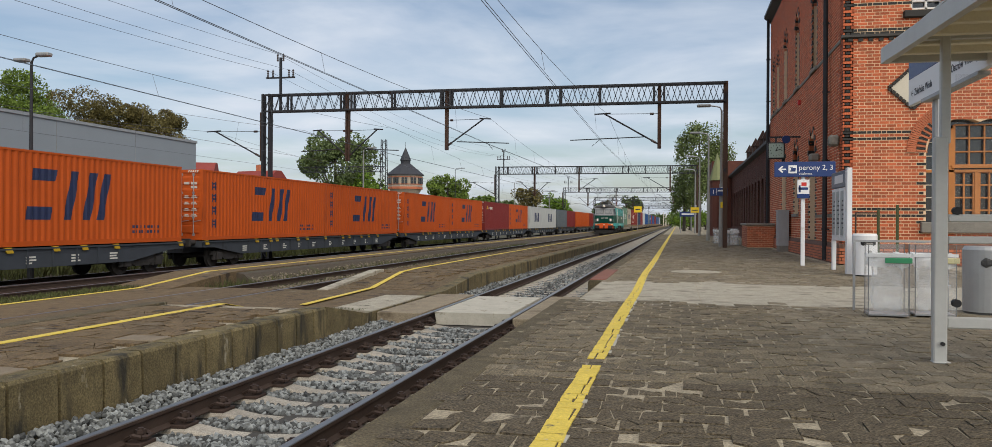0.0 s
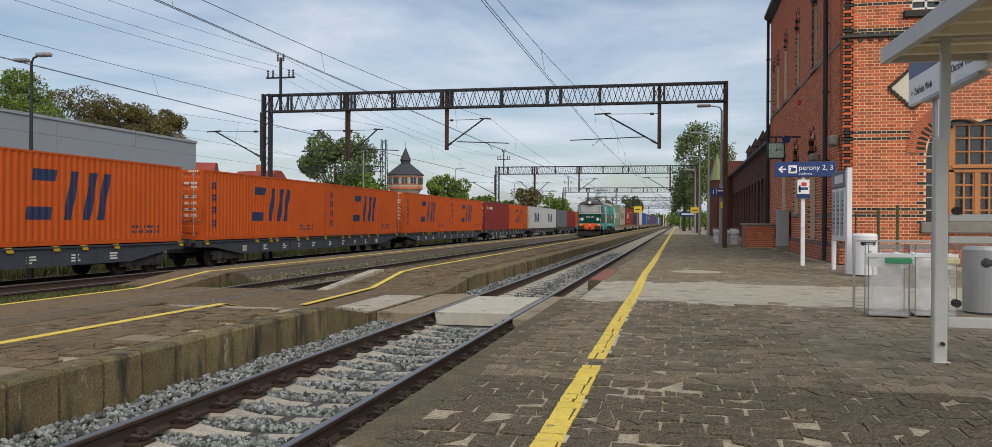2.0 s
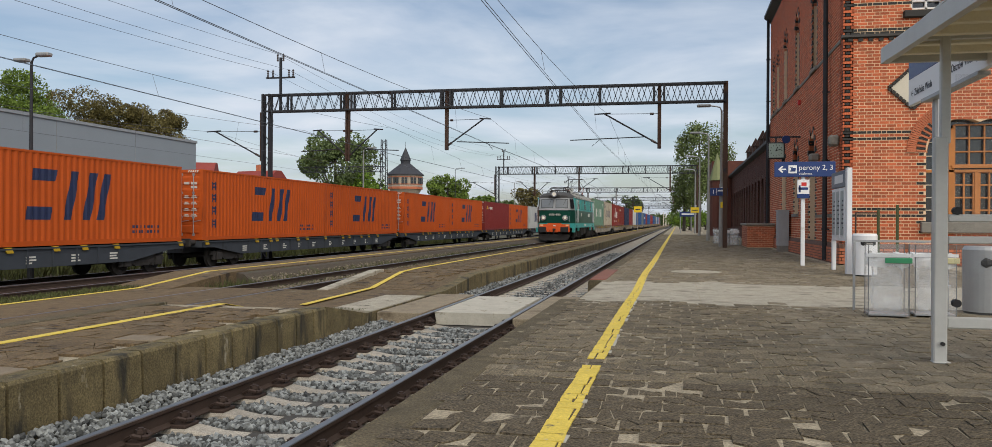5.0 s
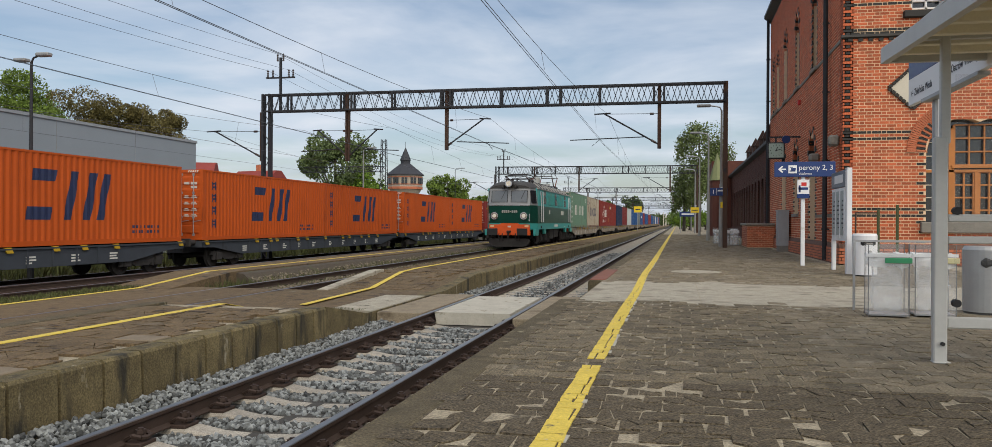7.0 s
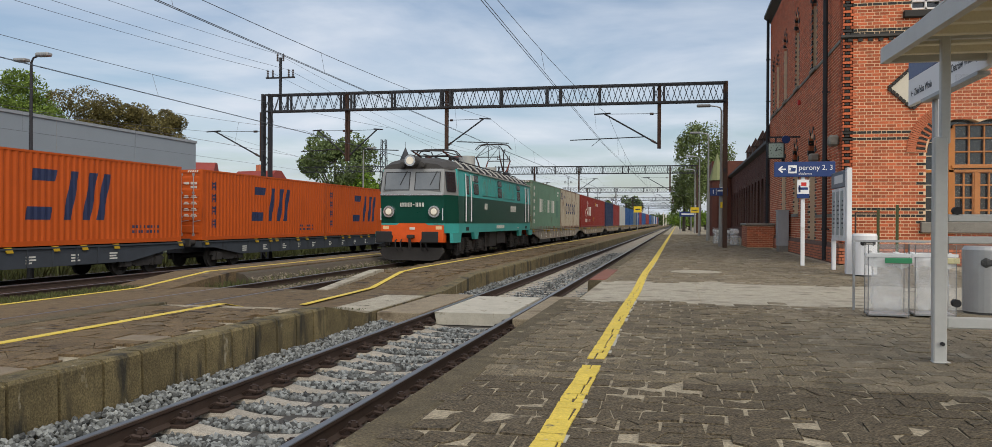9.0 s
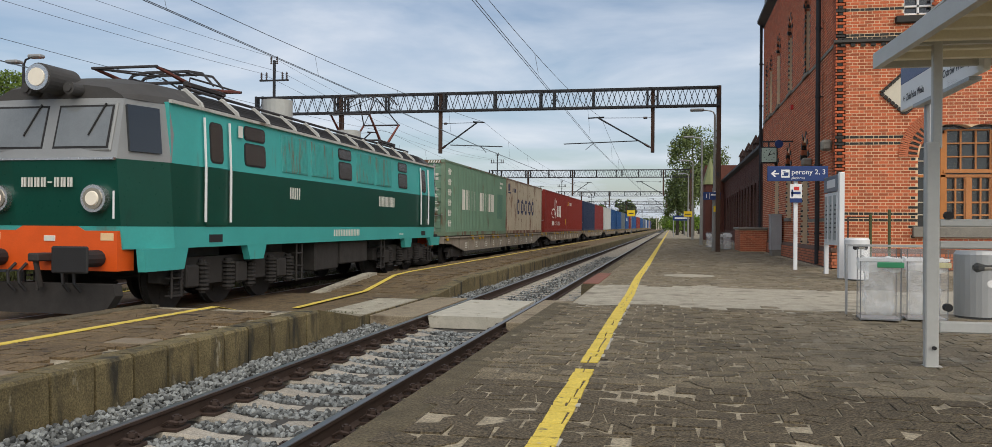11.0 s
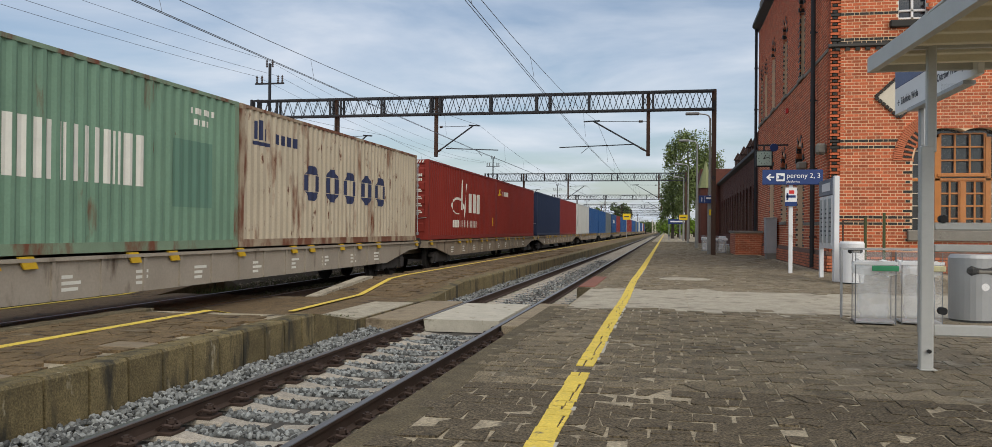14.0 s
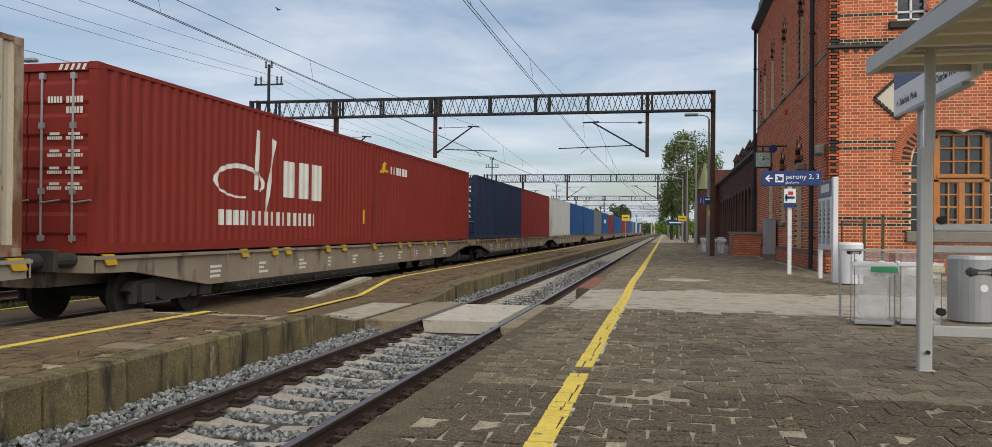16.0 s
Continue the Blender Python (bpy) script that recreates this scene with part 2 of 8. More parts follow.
def prism(bm, pts, a0, a1, axis="y"):
    """A polygon pushed along an axis. Points are (x, z) for y, (y, z) for x, (x, y) for z."""
    def at(p, a):
        return {"y": (p[0], a, p[1]), "x": (a, p[0], p[1]), "z": (p[0], p[1], a)}[axis]
    lo = [bm.verts.new(at(p, a0)) for p in pts]
    hi = [bm.verts.new(at(p, a1)) for p in pts]
    n = len(pts)
    for i in range(n):
        bm.faces.new((lo[i], lo[(i + 1) % n], hi[(i + 1) % n], hi[i]))
    bm.faces.new(list(reversed(lo)))
    bm.faces.new(hi)
    bmesh.ops.recalc_face_normals(bm, faces=list({f for v in lo + hi for f in v.link_faces}))
    return bm


def B():
    return bmesh.new()


def cubes(name, boxes_):
    """Many plain boxes in one mesh, quickly: rows of x0, y0, z0, x1, y1, z1."""
    a = np.asarray(boxes_, float).reshape(-1, 6)
    n = len(a)
    pick = np.array([[0, 1, 2], [3, 1, 2], [3, 4, 2], [0, 4, 2], [0, 1, 5], [3, 1, 5], [3, 4, 5], [0, 4, 5]])
    v = a[:, pick].reshape(-1, 3)
    q = np.array([[0, 3, 2, 1], [4, 5, 6, 7], [0, 1, 5, 4], [1, 2, 6, 5], [2, 3, 7, 6], [3, 0, 4, 7]])
    f = (np.arange(n)[:, None, None] * 8 + q[None]).reshape(-1, 4)
    me = bpy.data.meshes.new(name)
    me.from_pydata(v.tolist(), [], f.tolist())
    me.update()
    return me


def text_mesh(body, size, align="LEFT"):
    c = bpy.data.curves.new("writing", "FONT")
    c.body, c.size, c.align_x, c.extrude = body, size, align, 0.001
    ob = bpy.data.objects.new("writing", c)
    me = bpy.data.meshes.new_from_object(ob)
    bpy.data.objects.remove(ob)
    return me


# ---- plan ----
RAIL_Z = -0.36
T1, T2, T3, T4 = -3.414, -9.60, -14.6, -20.2
Z4 = -0.76
ISL_Z = -0.06
FAR = 900.0

# ground reaching the horizon, and the track beds on it
bm = B()
box(bm, -3000, -600, -1.6, 3000, 4000, -1.0)
tagged(part("ground", bm, GROUND), "brown trodden earth and weeds", "ground", kind="structure")


def bed(name, x0, x1, top, material, label):
    b = B()
    prism(b, [(x0 - 0.7, -1.02), (x1 + 0.7, -1.02), (x1, top), (x0, top)], -40, FAR)
    return tagged(part(name, b, material), label, "track bed", kind="structure")


bed("ballast_bed_1", -4.99, -1.86, RAIL_Z - 0.215, BALLAST, "grey crushed stone ballast under the near track")
bed("ballast_bed_2", T2 - 1.7, T2 + 1.6, RAIL_Z - 0.20, BALLAST_OLD, "old brown ballast with weeds under the middle track")
bed("ballast_bed_3", T3 - 1.7, T3 + 1.6, RAIL_Z - 0.22, BALLAST_OLD, "old brown ballast with weeds under an empty track")
# old ballast with the standing train's shade darkened into its colour
BALLAST_SHADED = mat("train_shaded_ballast", (0.038, 0.032, 0.026), 0.95, var=0.35, scale=7, fine=30, bump=1.0)
bed("ballast_bed_4", T4 - 1.9, T4 + 2.4, Z4 - 0.2, BALLAST_SHADED, "old brown ballast under the container train")


def rail(parent, x, z, y0=-40.0, y1=FAR):
    foot = [(-0.0625, -0.16), (0.0625, -0.16), (0.0625, -0.148), (0.012, -0.128), (0.010, -0.05), (0.034, -0.036),
            (0.036, -0.010), (-0.036, -0.010), (-0.034, -0.036), (-0.010, -0.05), (-0.012, -0.128), (-0.0625, -0.148)]
    b = B()
    prism(b, [(x + p, z + q) for p, q in foot], y0, y1)
    r = part("rail", b, RAIL_SIDE, parent)
    b = B()
    prism(b, [(x - 0.036, z - 0.010), (x + 0.036, z - 0.010), (x + 0.034, z - 0.003), (x + 0.024, z), (x - 0.024, z), (x - 0.034, z - 0.003)], y0, y1)
    part("rail_head", b, RAIL_TOP, r, "bright worn rail head")


SLEEPER_MESH = None


def sleeper_mesh():
    b = B()
    xs = [-1.25, -0.95, -0.55, -0.3, 0, 0.3, 0.55, 0.95, 1.25]
    zs = [-0.012, 0.0, 0.0, -0.035, -0.045, -0.035, 0.0, 0.0, -0.012]
    w = [0.125, 0.125, 0.125, 0.105, 0.10, 0.105, 0.125, 0.125, 0.125]
    rings = []
    for x, z, h in zip(xs, zs, w):
        rings.append([b.verts.new(c) for c in ((x, -h - 0.03, -0.2), (x, -h, z - 0.02), (x, -h + 0.02, z), (x, h - 0.02, z), (x, h, z - 0.02), (x, h + 0.03, -0.2))])
    for p, q in zip(rings, rings[1:]):
        for i in range(6):
            b.faces.new((p[i], p[(i + 1) % 6], q[(i + 1) % 6], q[i]))
    b.faces.new(list(reversed(rings[0])))
    b.faces.new(rings[-1])
    bmesh.ops.recalc_face_normals(b, faces=b.faces[:])
    return finish(b, "sleeper")


def clip_mesh():
    """Ribbed base plate edge with a bent spring clip and its bolt."""
    b = B()
    box(b, -0.055, -0.08, 0.0, 0.06, 0.08, 0.022, 0.004)
    rod(b, (0.01, 0, 0.02), (0.01, 0, 0.095), 0.017, 6)
    rod(b, (0.01, 0, 0.062), (0.01, 0, 0.086), 0.032, 6)
    pts = [(-0.05, -0.055, 0.035), (0.0, -0.065, 0.062), (0.045, -0.045, 0.05), (0.055, 0, 0.045), (0.045, 0.045, 0.05), (0.0, 0.065, 0.062), (-0.05, 0.055, 0.035)]
    for p, q in zip(pts, pts[1:]):
        rod(b, p, q, 0.013, 5)
    return finish(b, "rail_clip")


track1 = thing("railway_track_1", "near railway track with rusty rails on concrete sleepers", "railway track", kind="structure")
rail(track1, T1 - 0.7535, RAIL_Z)
rail(track1, T1 + 0.7535, RAIL_Z)
SM, CM = sleeper_mesh(), clip_mesh()
SM.materials.append(SLEEPER)
CM.materials.append(CLIP)
for i in range(-3, 72):
    y = 5.80 + 0.6 * i
    s = part("sleeper", SM, None, track1, m=pose(T1, y, RAIL_Z - 0.172))
    if i < 22:
        for sx in (-1, 1):
            for side in (-1, 1):
                c = part("rail_clip", CM, None, s)
                c.matrix_local = pose(sx * 0.7535 + side * 0.105, 0, 0.0, rz=0 if side > 0 else 180) @ Matrix.Scale(1.35, 4)
rows_ = []
for i in range(72, 420):
    y = 5.80 + 0.6 * i
    rows_.append((T1 - 1.25, y - 0.12, RAIL_Z - 0.35, T1 + 1.25, y + 0.12, RAIL_Z - 0.175))
tagged(part("far_sleepers", cubes("far_sleepers", rows_), SLEEPER, track1), kind="stuff")

WOOD_SLEEPER = mat("creosoted_sleeper", (0.085, 0.066, 0.05), 0.95, var=0.35, scale=5, fine=40, bump=0.4, island=0.3)
for n, (tx, tz, y1) in enumerate(((T2, RAIL_Z, 320), (T3, RAIL_Z, 320), (T4, Z4, 320))):
    tr = thing("railway_track_%d" % (n + 2), "old railway track with rusty rails on worn sleepers", "railway track", kind="structure")
    rail(tr, tx - 0.7535, tz)
    rail(tr, tx + 0.7535, tz)
    rows_ = [(tx - 1.25, y - 0.12, tz - 0.33, tx + 1.25, y + 0.12, tz - 0.172) for y in np.arange(2, y1, 0.6)]
    tagged(part("sleepers", cubes("sleepers", rows_), WOOD_SLEEPER, tr), kind="stuff")


OLD_STONE = mat("old_brown_stone", (0.15, 0.125, 0.09), 0.9, var=0.3, scale=12, fine=50, bump=0.3, island=0.6)


# loose ballast stones round the near track
def stones(name, n, x0, x1, y0, y1, z_of, r0, r1, material, seed, skip=None):
    rng = np.random.default_rng(seed)
    ph = (1 + 5 ** 0.5) / 2
    iv = np.array([(-1, ph, 0), (1, ph, 0), (-1, -ph, 0), (1, -ph, 0), (0, -1, ph), (0, 1, ph), (0, -1, -ph), (0, 1, -ph), (ph, 0, -1), (ph, 0, 1), (-ph, 0, -1), (-ph, 0, 1)]) / 1.9
    fi = np.array([(0, 11, 5), (0, 5, 1), (0, 1, 7), (0, 7, 10), (0, 10, 11), (1, 5, 9), (5, 11, 4), (11, 10, 2), (10, 7, 6), (7, 1, 8), (3, 9, 4), (3, 4, 2), (3, 2, 6), (3, 6, 8), (3, 8, 9), (4, 9, 5), (2, 4, 11), (6, 2, 10), (8, 6, 7), (9, 8, 1)])
    x, y = rng.uniform(x0, x1, n), y0 + (y1 - y0) * rng.random(n) ** 1.25
    if skip is not None:
        keep = ~skip(x, y)
        x, y = x[keep], y[keep]
    n = len(x)
    r = rng.uniform(r0, r1, n)
    q = rng.normal(size=(n, 4))
    q /= np.linalg.norm(q, axis=1)[:, None]
    w_, a, b_, c = q.T
    rot = np.stack([1 - 2 * (b_ * b_ + c * c), 2 * (a * b_ - c * w_), 2 * (a * c + b_ * w_), 2 * (a * b_ + c * w_), 1 - 2 * (a * a + c * c), 2 * (b_ * c - a * w_),
                    2 * (a * c - b_ * w_), 2 * (b_ * c + a * w_), 1 - 2 * (a * a + b_ * b_)], 1).reshape(n, 3, 3)
    v = iv[None] * rng.uniform(0.72, 1.2, (n, 12, 1)) * r[:, None, None] * np.array([1.0, 0.8, 0.65])
    v = np.einsum("nij,nkj->nki", rot, v)
    v[:, :, 0] += x[:, None]
    v[:, :, 1] += y[:, None]
    v[:, :, 2] += (z_of(x, y) + rng.uniform(-0.012, 0.02, n))[:, None]
    f = (np.arange(n)[:, None, None] * 12 + fi[None]).reshape(-1, 3)
    me = bpy.data.meshes.new(name)
    me.from_pydata(v.reshape(-1, 3).tolist(), [], f.tolist())
    me.update()
    return part(name, me, material)


def bed_z(x, y):
    left = np.clip((T1 - 1.2 - x) / 0.4, 0, 1)
    return RAIL_Z - 0.215 + left * 0.085 + 0.01 * np.sin(x * 7 + y * 3)


def on_sleeper(x, y):
    d = np.abs((y - 5.80 + 0.3) % 0.6 - 0.3)
    inner = np.abs(x - T1) < 1.27
    rail_ = np.abs(np.abs(x - T1) - 0.7535) < 0.10
    slab = (y > 13.7) & (y < 17.4) & (x > -4.2)
    return (inner & (d < 0.135) & (np.abs(x - T1) < 1.2)) | rail_ | slab


tagged(stones("ballast_stones", 32000, -4.98, -1.95, 4.0, 19.0, bed_z, 0.022, 0.043, STONE, 5, on_sleeper), "loose grey crushed ballast stones", "ballast", kind="stuff")
tagged(stones("ballast_stones", 15000, -4.98, -1.95, 17.5, 52.0, bed_z, 0.026, 0.042, STONE, 6, on_sleeper), "loose grey crushed ballast stones", "ballast", kind="stuff")
tagged(stones("weedy_stones", 15000, -11.3, -7.95, 17.9, 60.0, lambda x, y: RAIL_Z - 0.17 + 0 * x, 0.025, 0.05, OLD_STONE, 7, lambda x, y: np.abs(np.abs(x - T2) - 0.7535) < 0.1), "brown stones in the weedy middle track", "ballast", kind="stuff")

EDGE_CONC = mat("dirty_edging_concrete", (0.098, 0.079, 0.046), 0.95, var=0.55, scale=4, fine=40, bump=0.9, stain=(0.06, 0.05, 0.028), amount=0.52, stain_scale=2.4, speck=0.5, spots=((0.26, 0.225, 0.15), 5.0, 0.60))

# ---- platforms ----
P1X = -1.82
bm = B()
box(bm, P1X + 0.30, -30, -1.05, 4.72 + 60, 600, -0.0062)
tagged(part("platform_1", bm, MORTAR_FLOOR), "main station platform with worn sandy joints", "platform", kind="structure")
bm = B()
prism(bm, [(-1.86, -1.05), (P1X + 0.302, -1.05), (P1X + 0.302, -0.012), (P1X + 0.26, 0.0), (P1X + 0.03, 0.0), (P1X, -0.03)], -30, 13.2)
prism(bm, [(-1.86, -1.05), (P1X + 0.302, -1.05), (P1X + 0.302, -0.012), (P1X + 0.26, 0.0), (P1X + 0.03, 0.0), (P1X, -0.03)], 17.6, 600)
prism(bm, [(-1.86, -1.05), (P1X + 0.302, -1.05), (P1X + 0.302, -0.012), (P1X + 0.26, -0.03), (P1X + 0.03, -0.22), (P1X, -0.30)], 13.2, 17.6)
tagged(part("platform_edge_1", bm, EDGE_CONC), "weathered concrete platform edging", "platform edge", kind="structure")


def island(name, y0, y1, z, x0, x1, mat_, label):
    """A low island platform; its edges are walls with coping."""
    b = B()
    box(b, x0, y0, -1.05, x1, y1, z - 0.03)
    ob = tagged(part(name, b, mat_), label, "platform", kind="structure")
    return ob


IX0, IX1 = -7.86, -5.04
FZ = -0.13
isl_near = island("island_platform_1", -30, 11.6, ISL_Z, IX0, IX1 - 0.03, MORTAR_FLOOR, "low island platform with brown pavers")
isl_far = island("island_platform_2", 21.2, 600, FZ, IX0, IX1 - 0.03, PAVER_ISLAND, "far part of the low island platform")
# the crossing area between the ramps, at rail height
bm = B()
prism(bm, [(11.6, -1.05), (11.6, ISL_Z - 0.03), (13.3, RAIL_Z + 0.02), (18.2, RAIL_Z + 0.02), (21.2, FZ - 0.03), (21.2, -1.05)], IX0, IX1 - 0.03, "x")
tagged(part("crossing_ramp", bm, PAVER_ISLAND), "paved dip in the island platform at the foot crossing", "ramp", kind="structure")
bm = B()
prism(bm, [(8.5, -1.05), (8.5, RAIL_Z + 0.0), (17.9, RAIL_Z + 0.0), (17.9, -1.05)], T2 - 0.69, T2 + 0.69, "x")
timber = tagged(part("crossing_deck", bm, PAVER_ISLAND), "brown level crossing deck between the rails", "crossing", kind="structure")
bm = B()
prism(bm, [(-30, -1.05), (-30, RAIL_Z - 0.005), (17.9, RAIL_Z - 0.005), (17.9, -1.05)], T2 + 0.81, IX0, "x")
prism(bm, [(-30, -1.05), (-30, RAIL_Z - 0.005), (17.9, RAIL_Z - 0.005), (17.9, -1.05)], -12.9, T2 - 0.81, "x")
tagged(part("crossing_paving", bm, PAVER_ISLAND), "worn brown paving beside the middle track", "pavement", kind="structure")
# second island beyond the middle track
bm = B()
prism(bm, [(17.2, -1.05), (17.2, RAIL_Z), (20.0, FZ), (600, FZ), (600, -1.05)], -12.9, -11.3, "x")
tagged(part("island_platform_3", bm, PAVER_ISLAND), "narrow paved island beyond the middle track", "platform", kind="structure")

# weedy bank of old ballast heaped against the far island
bm = B()
prism(bm, [(-11.32, -1.0), (-10.35, -1.0), (-10.35, RAIL_Z - 0.18), (-10.75, RAIL_Z - 0.10), (-11.1, FZ - 0.07), (-11.32, FZ - 0.03)], 20.2, 300)
tagged(part("weedy_bank", bm, BALLAST_OLD), "bank of old brown ballast with weeds", "track bed", kind="structure")

# cast wall blocks along the near island
wall = thing("platform_wall", "stained mossy concrete platform wall", "wall", kind="structure")
y = 2.2
k = 0
while y < 11.5:
    L_ = 0.56 if y < 10.9 else 11.6 - y
    b = B()
    prism(b, [(IX1 - 0.28, -1.0), (IX1 + 0.02, -1.0), (IX1, ISL_Z - 0.03), (IX1 - 0.03, ISL_Z), (IX1 - 0.28, ISL_Z)], y + 0.018, y + L_ - 0.018)
    part("wall_block", b, WALL_CONC, wall)
    y += L_
b = B()
prism(b, [(IX1 - 0.28, -1.0), (IX1 + 0.02, -1.0), (IX1, ISL_Z - 0.03), (IX1 - 0.03, ISL_Z), (IX1 - 0.28, ISL_Z)], -30, 2.19)
part("wall_run", b, WALL_CONC, wall)
b = B()
pts = [(11.6, -1.0), (11.6, ISL_Z), (13.3, RAIL_Z + 0.03), (18.2, RAIL_Z + 0.03), (21.2, FZ), (21.2, -1.0)]
prism(b, pts, IX1 - 0.28, IX1, "x")
part("wall_run", b, WALL_CONC, wall)
b = B()
prism(b, [(IX1 - 0.28, -1.0), (IX1 + 0.02, -1.0), (IX1, FZ - 0.03), (IX1 - 0.03, FZ), (IX1 - 0.28, FZ)], 21.2, 600)
part("wall_run", b, WALL_CONC, wall)

# foot crossing slabs
TAN_CONC = mat("tan_crossing_concrete", (0.25, 0.205, 0.14), 0.9, var=0.35, scale=4, fine=40, bump=0.5, stain=(0.13, 0.10, 0.065), amount=0.45, stain_scale=2.0, speck=0.3)
cross = thing("foot_crossing", "pale concrete slab laid between the rails", "crossing", kind="structure")
b = B()
prism(b, [(T1 - 0.64, RAIL_Z - 0.09), (T1 - 0.62, RAIL_Z - 0.2), (T1 + 0.60, RAIL_Z - 0.2), (T1 + 0.66, RAIL_Z - 0.05), (T1 + 0.66, RAIL_Z + 0.01), (T1 - 0.66, RAIL_Z + 0.01)], 13.95, 17.2)
part("slab", b, mat("pale_slab_concrete", (0.44, 0.415, 0.345), 0.9, var=0.25, scale=4, fine=40, bump=0.4, stain=(0.16, 0.14, 0.09), amount=0.36, stain_scale=5), cross)
b = B()
box(b, IX1 + 0.01, 13.7, -0.72, T1 - 0.83, 17.5, RAIL_Z + 0.012, 0.01)
part("outer_slab", b, TAN_CONC, cross, "tan concrete slab")
b = B()
box(b, T1 + 0.83, 13.3, -0.72, P1X - 0.05, 17.5, RAIL_Z + 0.012, 0.01)
part("outer_slab", b, TAN_CONC, cross, "tan concrete slab")


# painted lines
def line(name, pts, w, z=0.004):
    b = B()
    for p, q in zip(pts, pts[1:]):
        lo = [b.verts.new((c[0] + d, c[1], c[2] + z - 0.006)) for c, d in ((p, -w / 2), (p, w / 2), (q, w / 2), (q, -w / 2))]
        hi = [b.verts.new((c[0] + d, c[1], c[2] + z)) for c, d in ((p, -w / 2), (p, w / 2), (q, w / 2), (q, -w / 2))]
        b.faces.new(hi)
        for k in range(4):
            b.faces.new((lo[k], lo[(k + 1) % 4], hi[(k + 1) % 4], hi[k]))
    return tagged(part(name, b, YELLOW_LINE), "worn yellow painted safety line", "painted line", kind="structure")


line("safety_line", [(-0.72, 26, 0.0), (-0.72, 40, 0.0), (-0.72, 300, 0)], 0.17, 0.008)
line("safety_line", [(-6.72, -2, ISL_Z), (-6.72, 11.6, ISL_Z), (-6.72, 12.6, ISL_Z - 0.18)], 0.13, 0.008)
line("safety_line", [(-6.62, 14.2, RAIL_Z + 0.045), (-6.8, 18.2, RAIL_Z + 0.045), (-7.1, 21.2, FZ + 0.005), (-7.25, 23, FZ + 0.005), (-7.25, 300, FZ + 0.005)], 0.13, 0.008)
line("safety_line", [(-12.0, 9, RAIL_Z), (-12.1, 17.2, RAIL_Z), (-12.0, 20, FZ), (-12, 300, FZ)], 0.13, 0.008)
# ---- containers ----
CL, CW, CH = 12.192, 1.219, 2.896
PER, DEEP = 0.276, 0.034


def corrugation():
    pts, y = [], 0.16
    n = int((CL - 0.32) / PER)
    p = (CL - 0.32) / n
    for i in range(n):
        y0 = 0.16 + i * p
        pts += [(y0, 0.0), (y0 + p * 0.26, 0.0), (y0 + p * 0.5, -DEEP), (y0 + p * 0.76, -DEEP)]
    pts.append((CL - 0.16, 0.0))
    return pts


CORR = corrugation()


def skin(b, x, sign, z0, z1):
    """The corrugated sheet of one long side."""
    lo = [b.verts.new((x + sign * (d - 0.006), y, z0)) for y, d in CORR]
    hi = [b.verts.new((x + sign * (d - 0.006), y, z1)) for y, d in CORR]
    for i in range(len(CORR) - 1):
        q = (lo[i], lo[i + 1], hi[i + 1], hi[i])
        b.faces.new(q if sign > 0 else tuple(reversed(q)))


def clip_poly(poly, lo, hi):
    """A convex polygon of (y, z) cut to a strip of y."""
    for sgn, lim in ((1, lo), (-1, -hi)):
        out = []
        for i, p in enumerate(poly):
            q = poly[(i + 1) % len(poly)]
            a, c = sgn * p[0] - lim, sgn * q[0] - lim
            if a >= 0:
                out.append(p)
            if (a > 0 > c) or (a < 0 < c):
                t = a / (a - c)
                out.append((p[0] + t * (q[0] - p[0]), p[1] + t * (q[1] - p[1])))
        poly = out
        if len(poly) < 3:
            return []
    return poly


def decal(polys, x=CW):
    """Paint that follows the ribs of the near long side."""
    b = B()
    for poly in polys:
        for (ya, da), (yb, db) in zip(CORR, CORR[1:]):
            c = clip_poly(poly, ya, yb)
            if len(c) >= 3:
                vs = [b.verts.new((x - 0.006 + 0.004 + da + (db - da) * (y - ya) / (yb - ya), y, z)) for y, z in c]
                b.faces.new(vs)
    b.normal_update()
    for f in b.faces:
        if f.normal.x < 0:
            f.normal_flip()
    return b


def slab_poly(y0, z0, y1, z1, lean=0.0):
    return [(y0, z0), (y1, z0), (y1 + lean, z1), (y0 + lean, z1)]


MESH = {}


def shared(key, build):
    if key not in MESH:
        MESH[key] = finish(build(), key)
    return MESH[key]


def cmat(name, col, rust=0.0):
    if rust:
        return mat(name, col, 0.66, spec=0.25, var=0.2, scale=0.8, fine=25, bump=0.05, stain=(0.14, 0.05, 0.025), amount=rust, stretch=4, stain_scale=1.9, spots=((0.11, 0.04, 0.02), 5.5, 0.735 - rust * 0.30))
    return mat(name, col, 0.6, spec=0.25, var=0.16, scale=0.7, fine=25, bump=0.05, stain=tuple(c * 0.6 for c in col), amount=0.2, stretch=5)


PAINT = {
    "orange": cmat("orange_container_paint", (0.50, 0.088, 0.012)),
    "green": cmat("pale_green_container_paint", (0.155, 0.265, 0.19), 0.3),
    "beige": cmat("cream_container_paint", (0.45, 0.395, 0.30), 0.47),
    "red": cmat("oxide_red_container_paint", (0.215, 0.028, 0.02)),
    "brown": cmat("brown_red_container_paint", (0.21, 0.03, 0.027)),
    "navy": cmat("navy_container_paint", (0.022, 0.034, 0.075)),
    "blue": cmat("blue_container_paint", (0.018, 0.075, 0.22)),
    "white": cmat("white_container_paint", (0.50, 0.51, 0.49)),
    "grey": cmat("grey_container_paint", (0.13, 0.15, 0.16)),
}
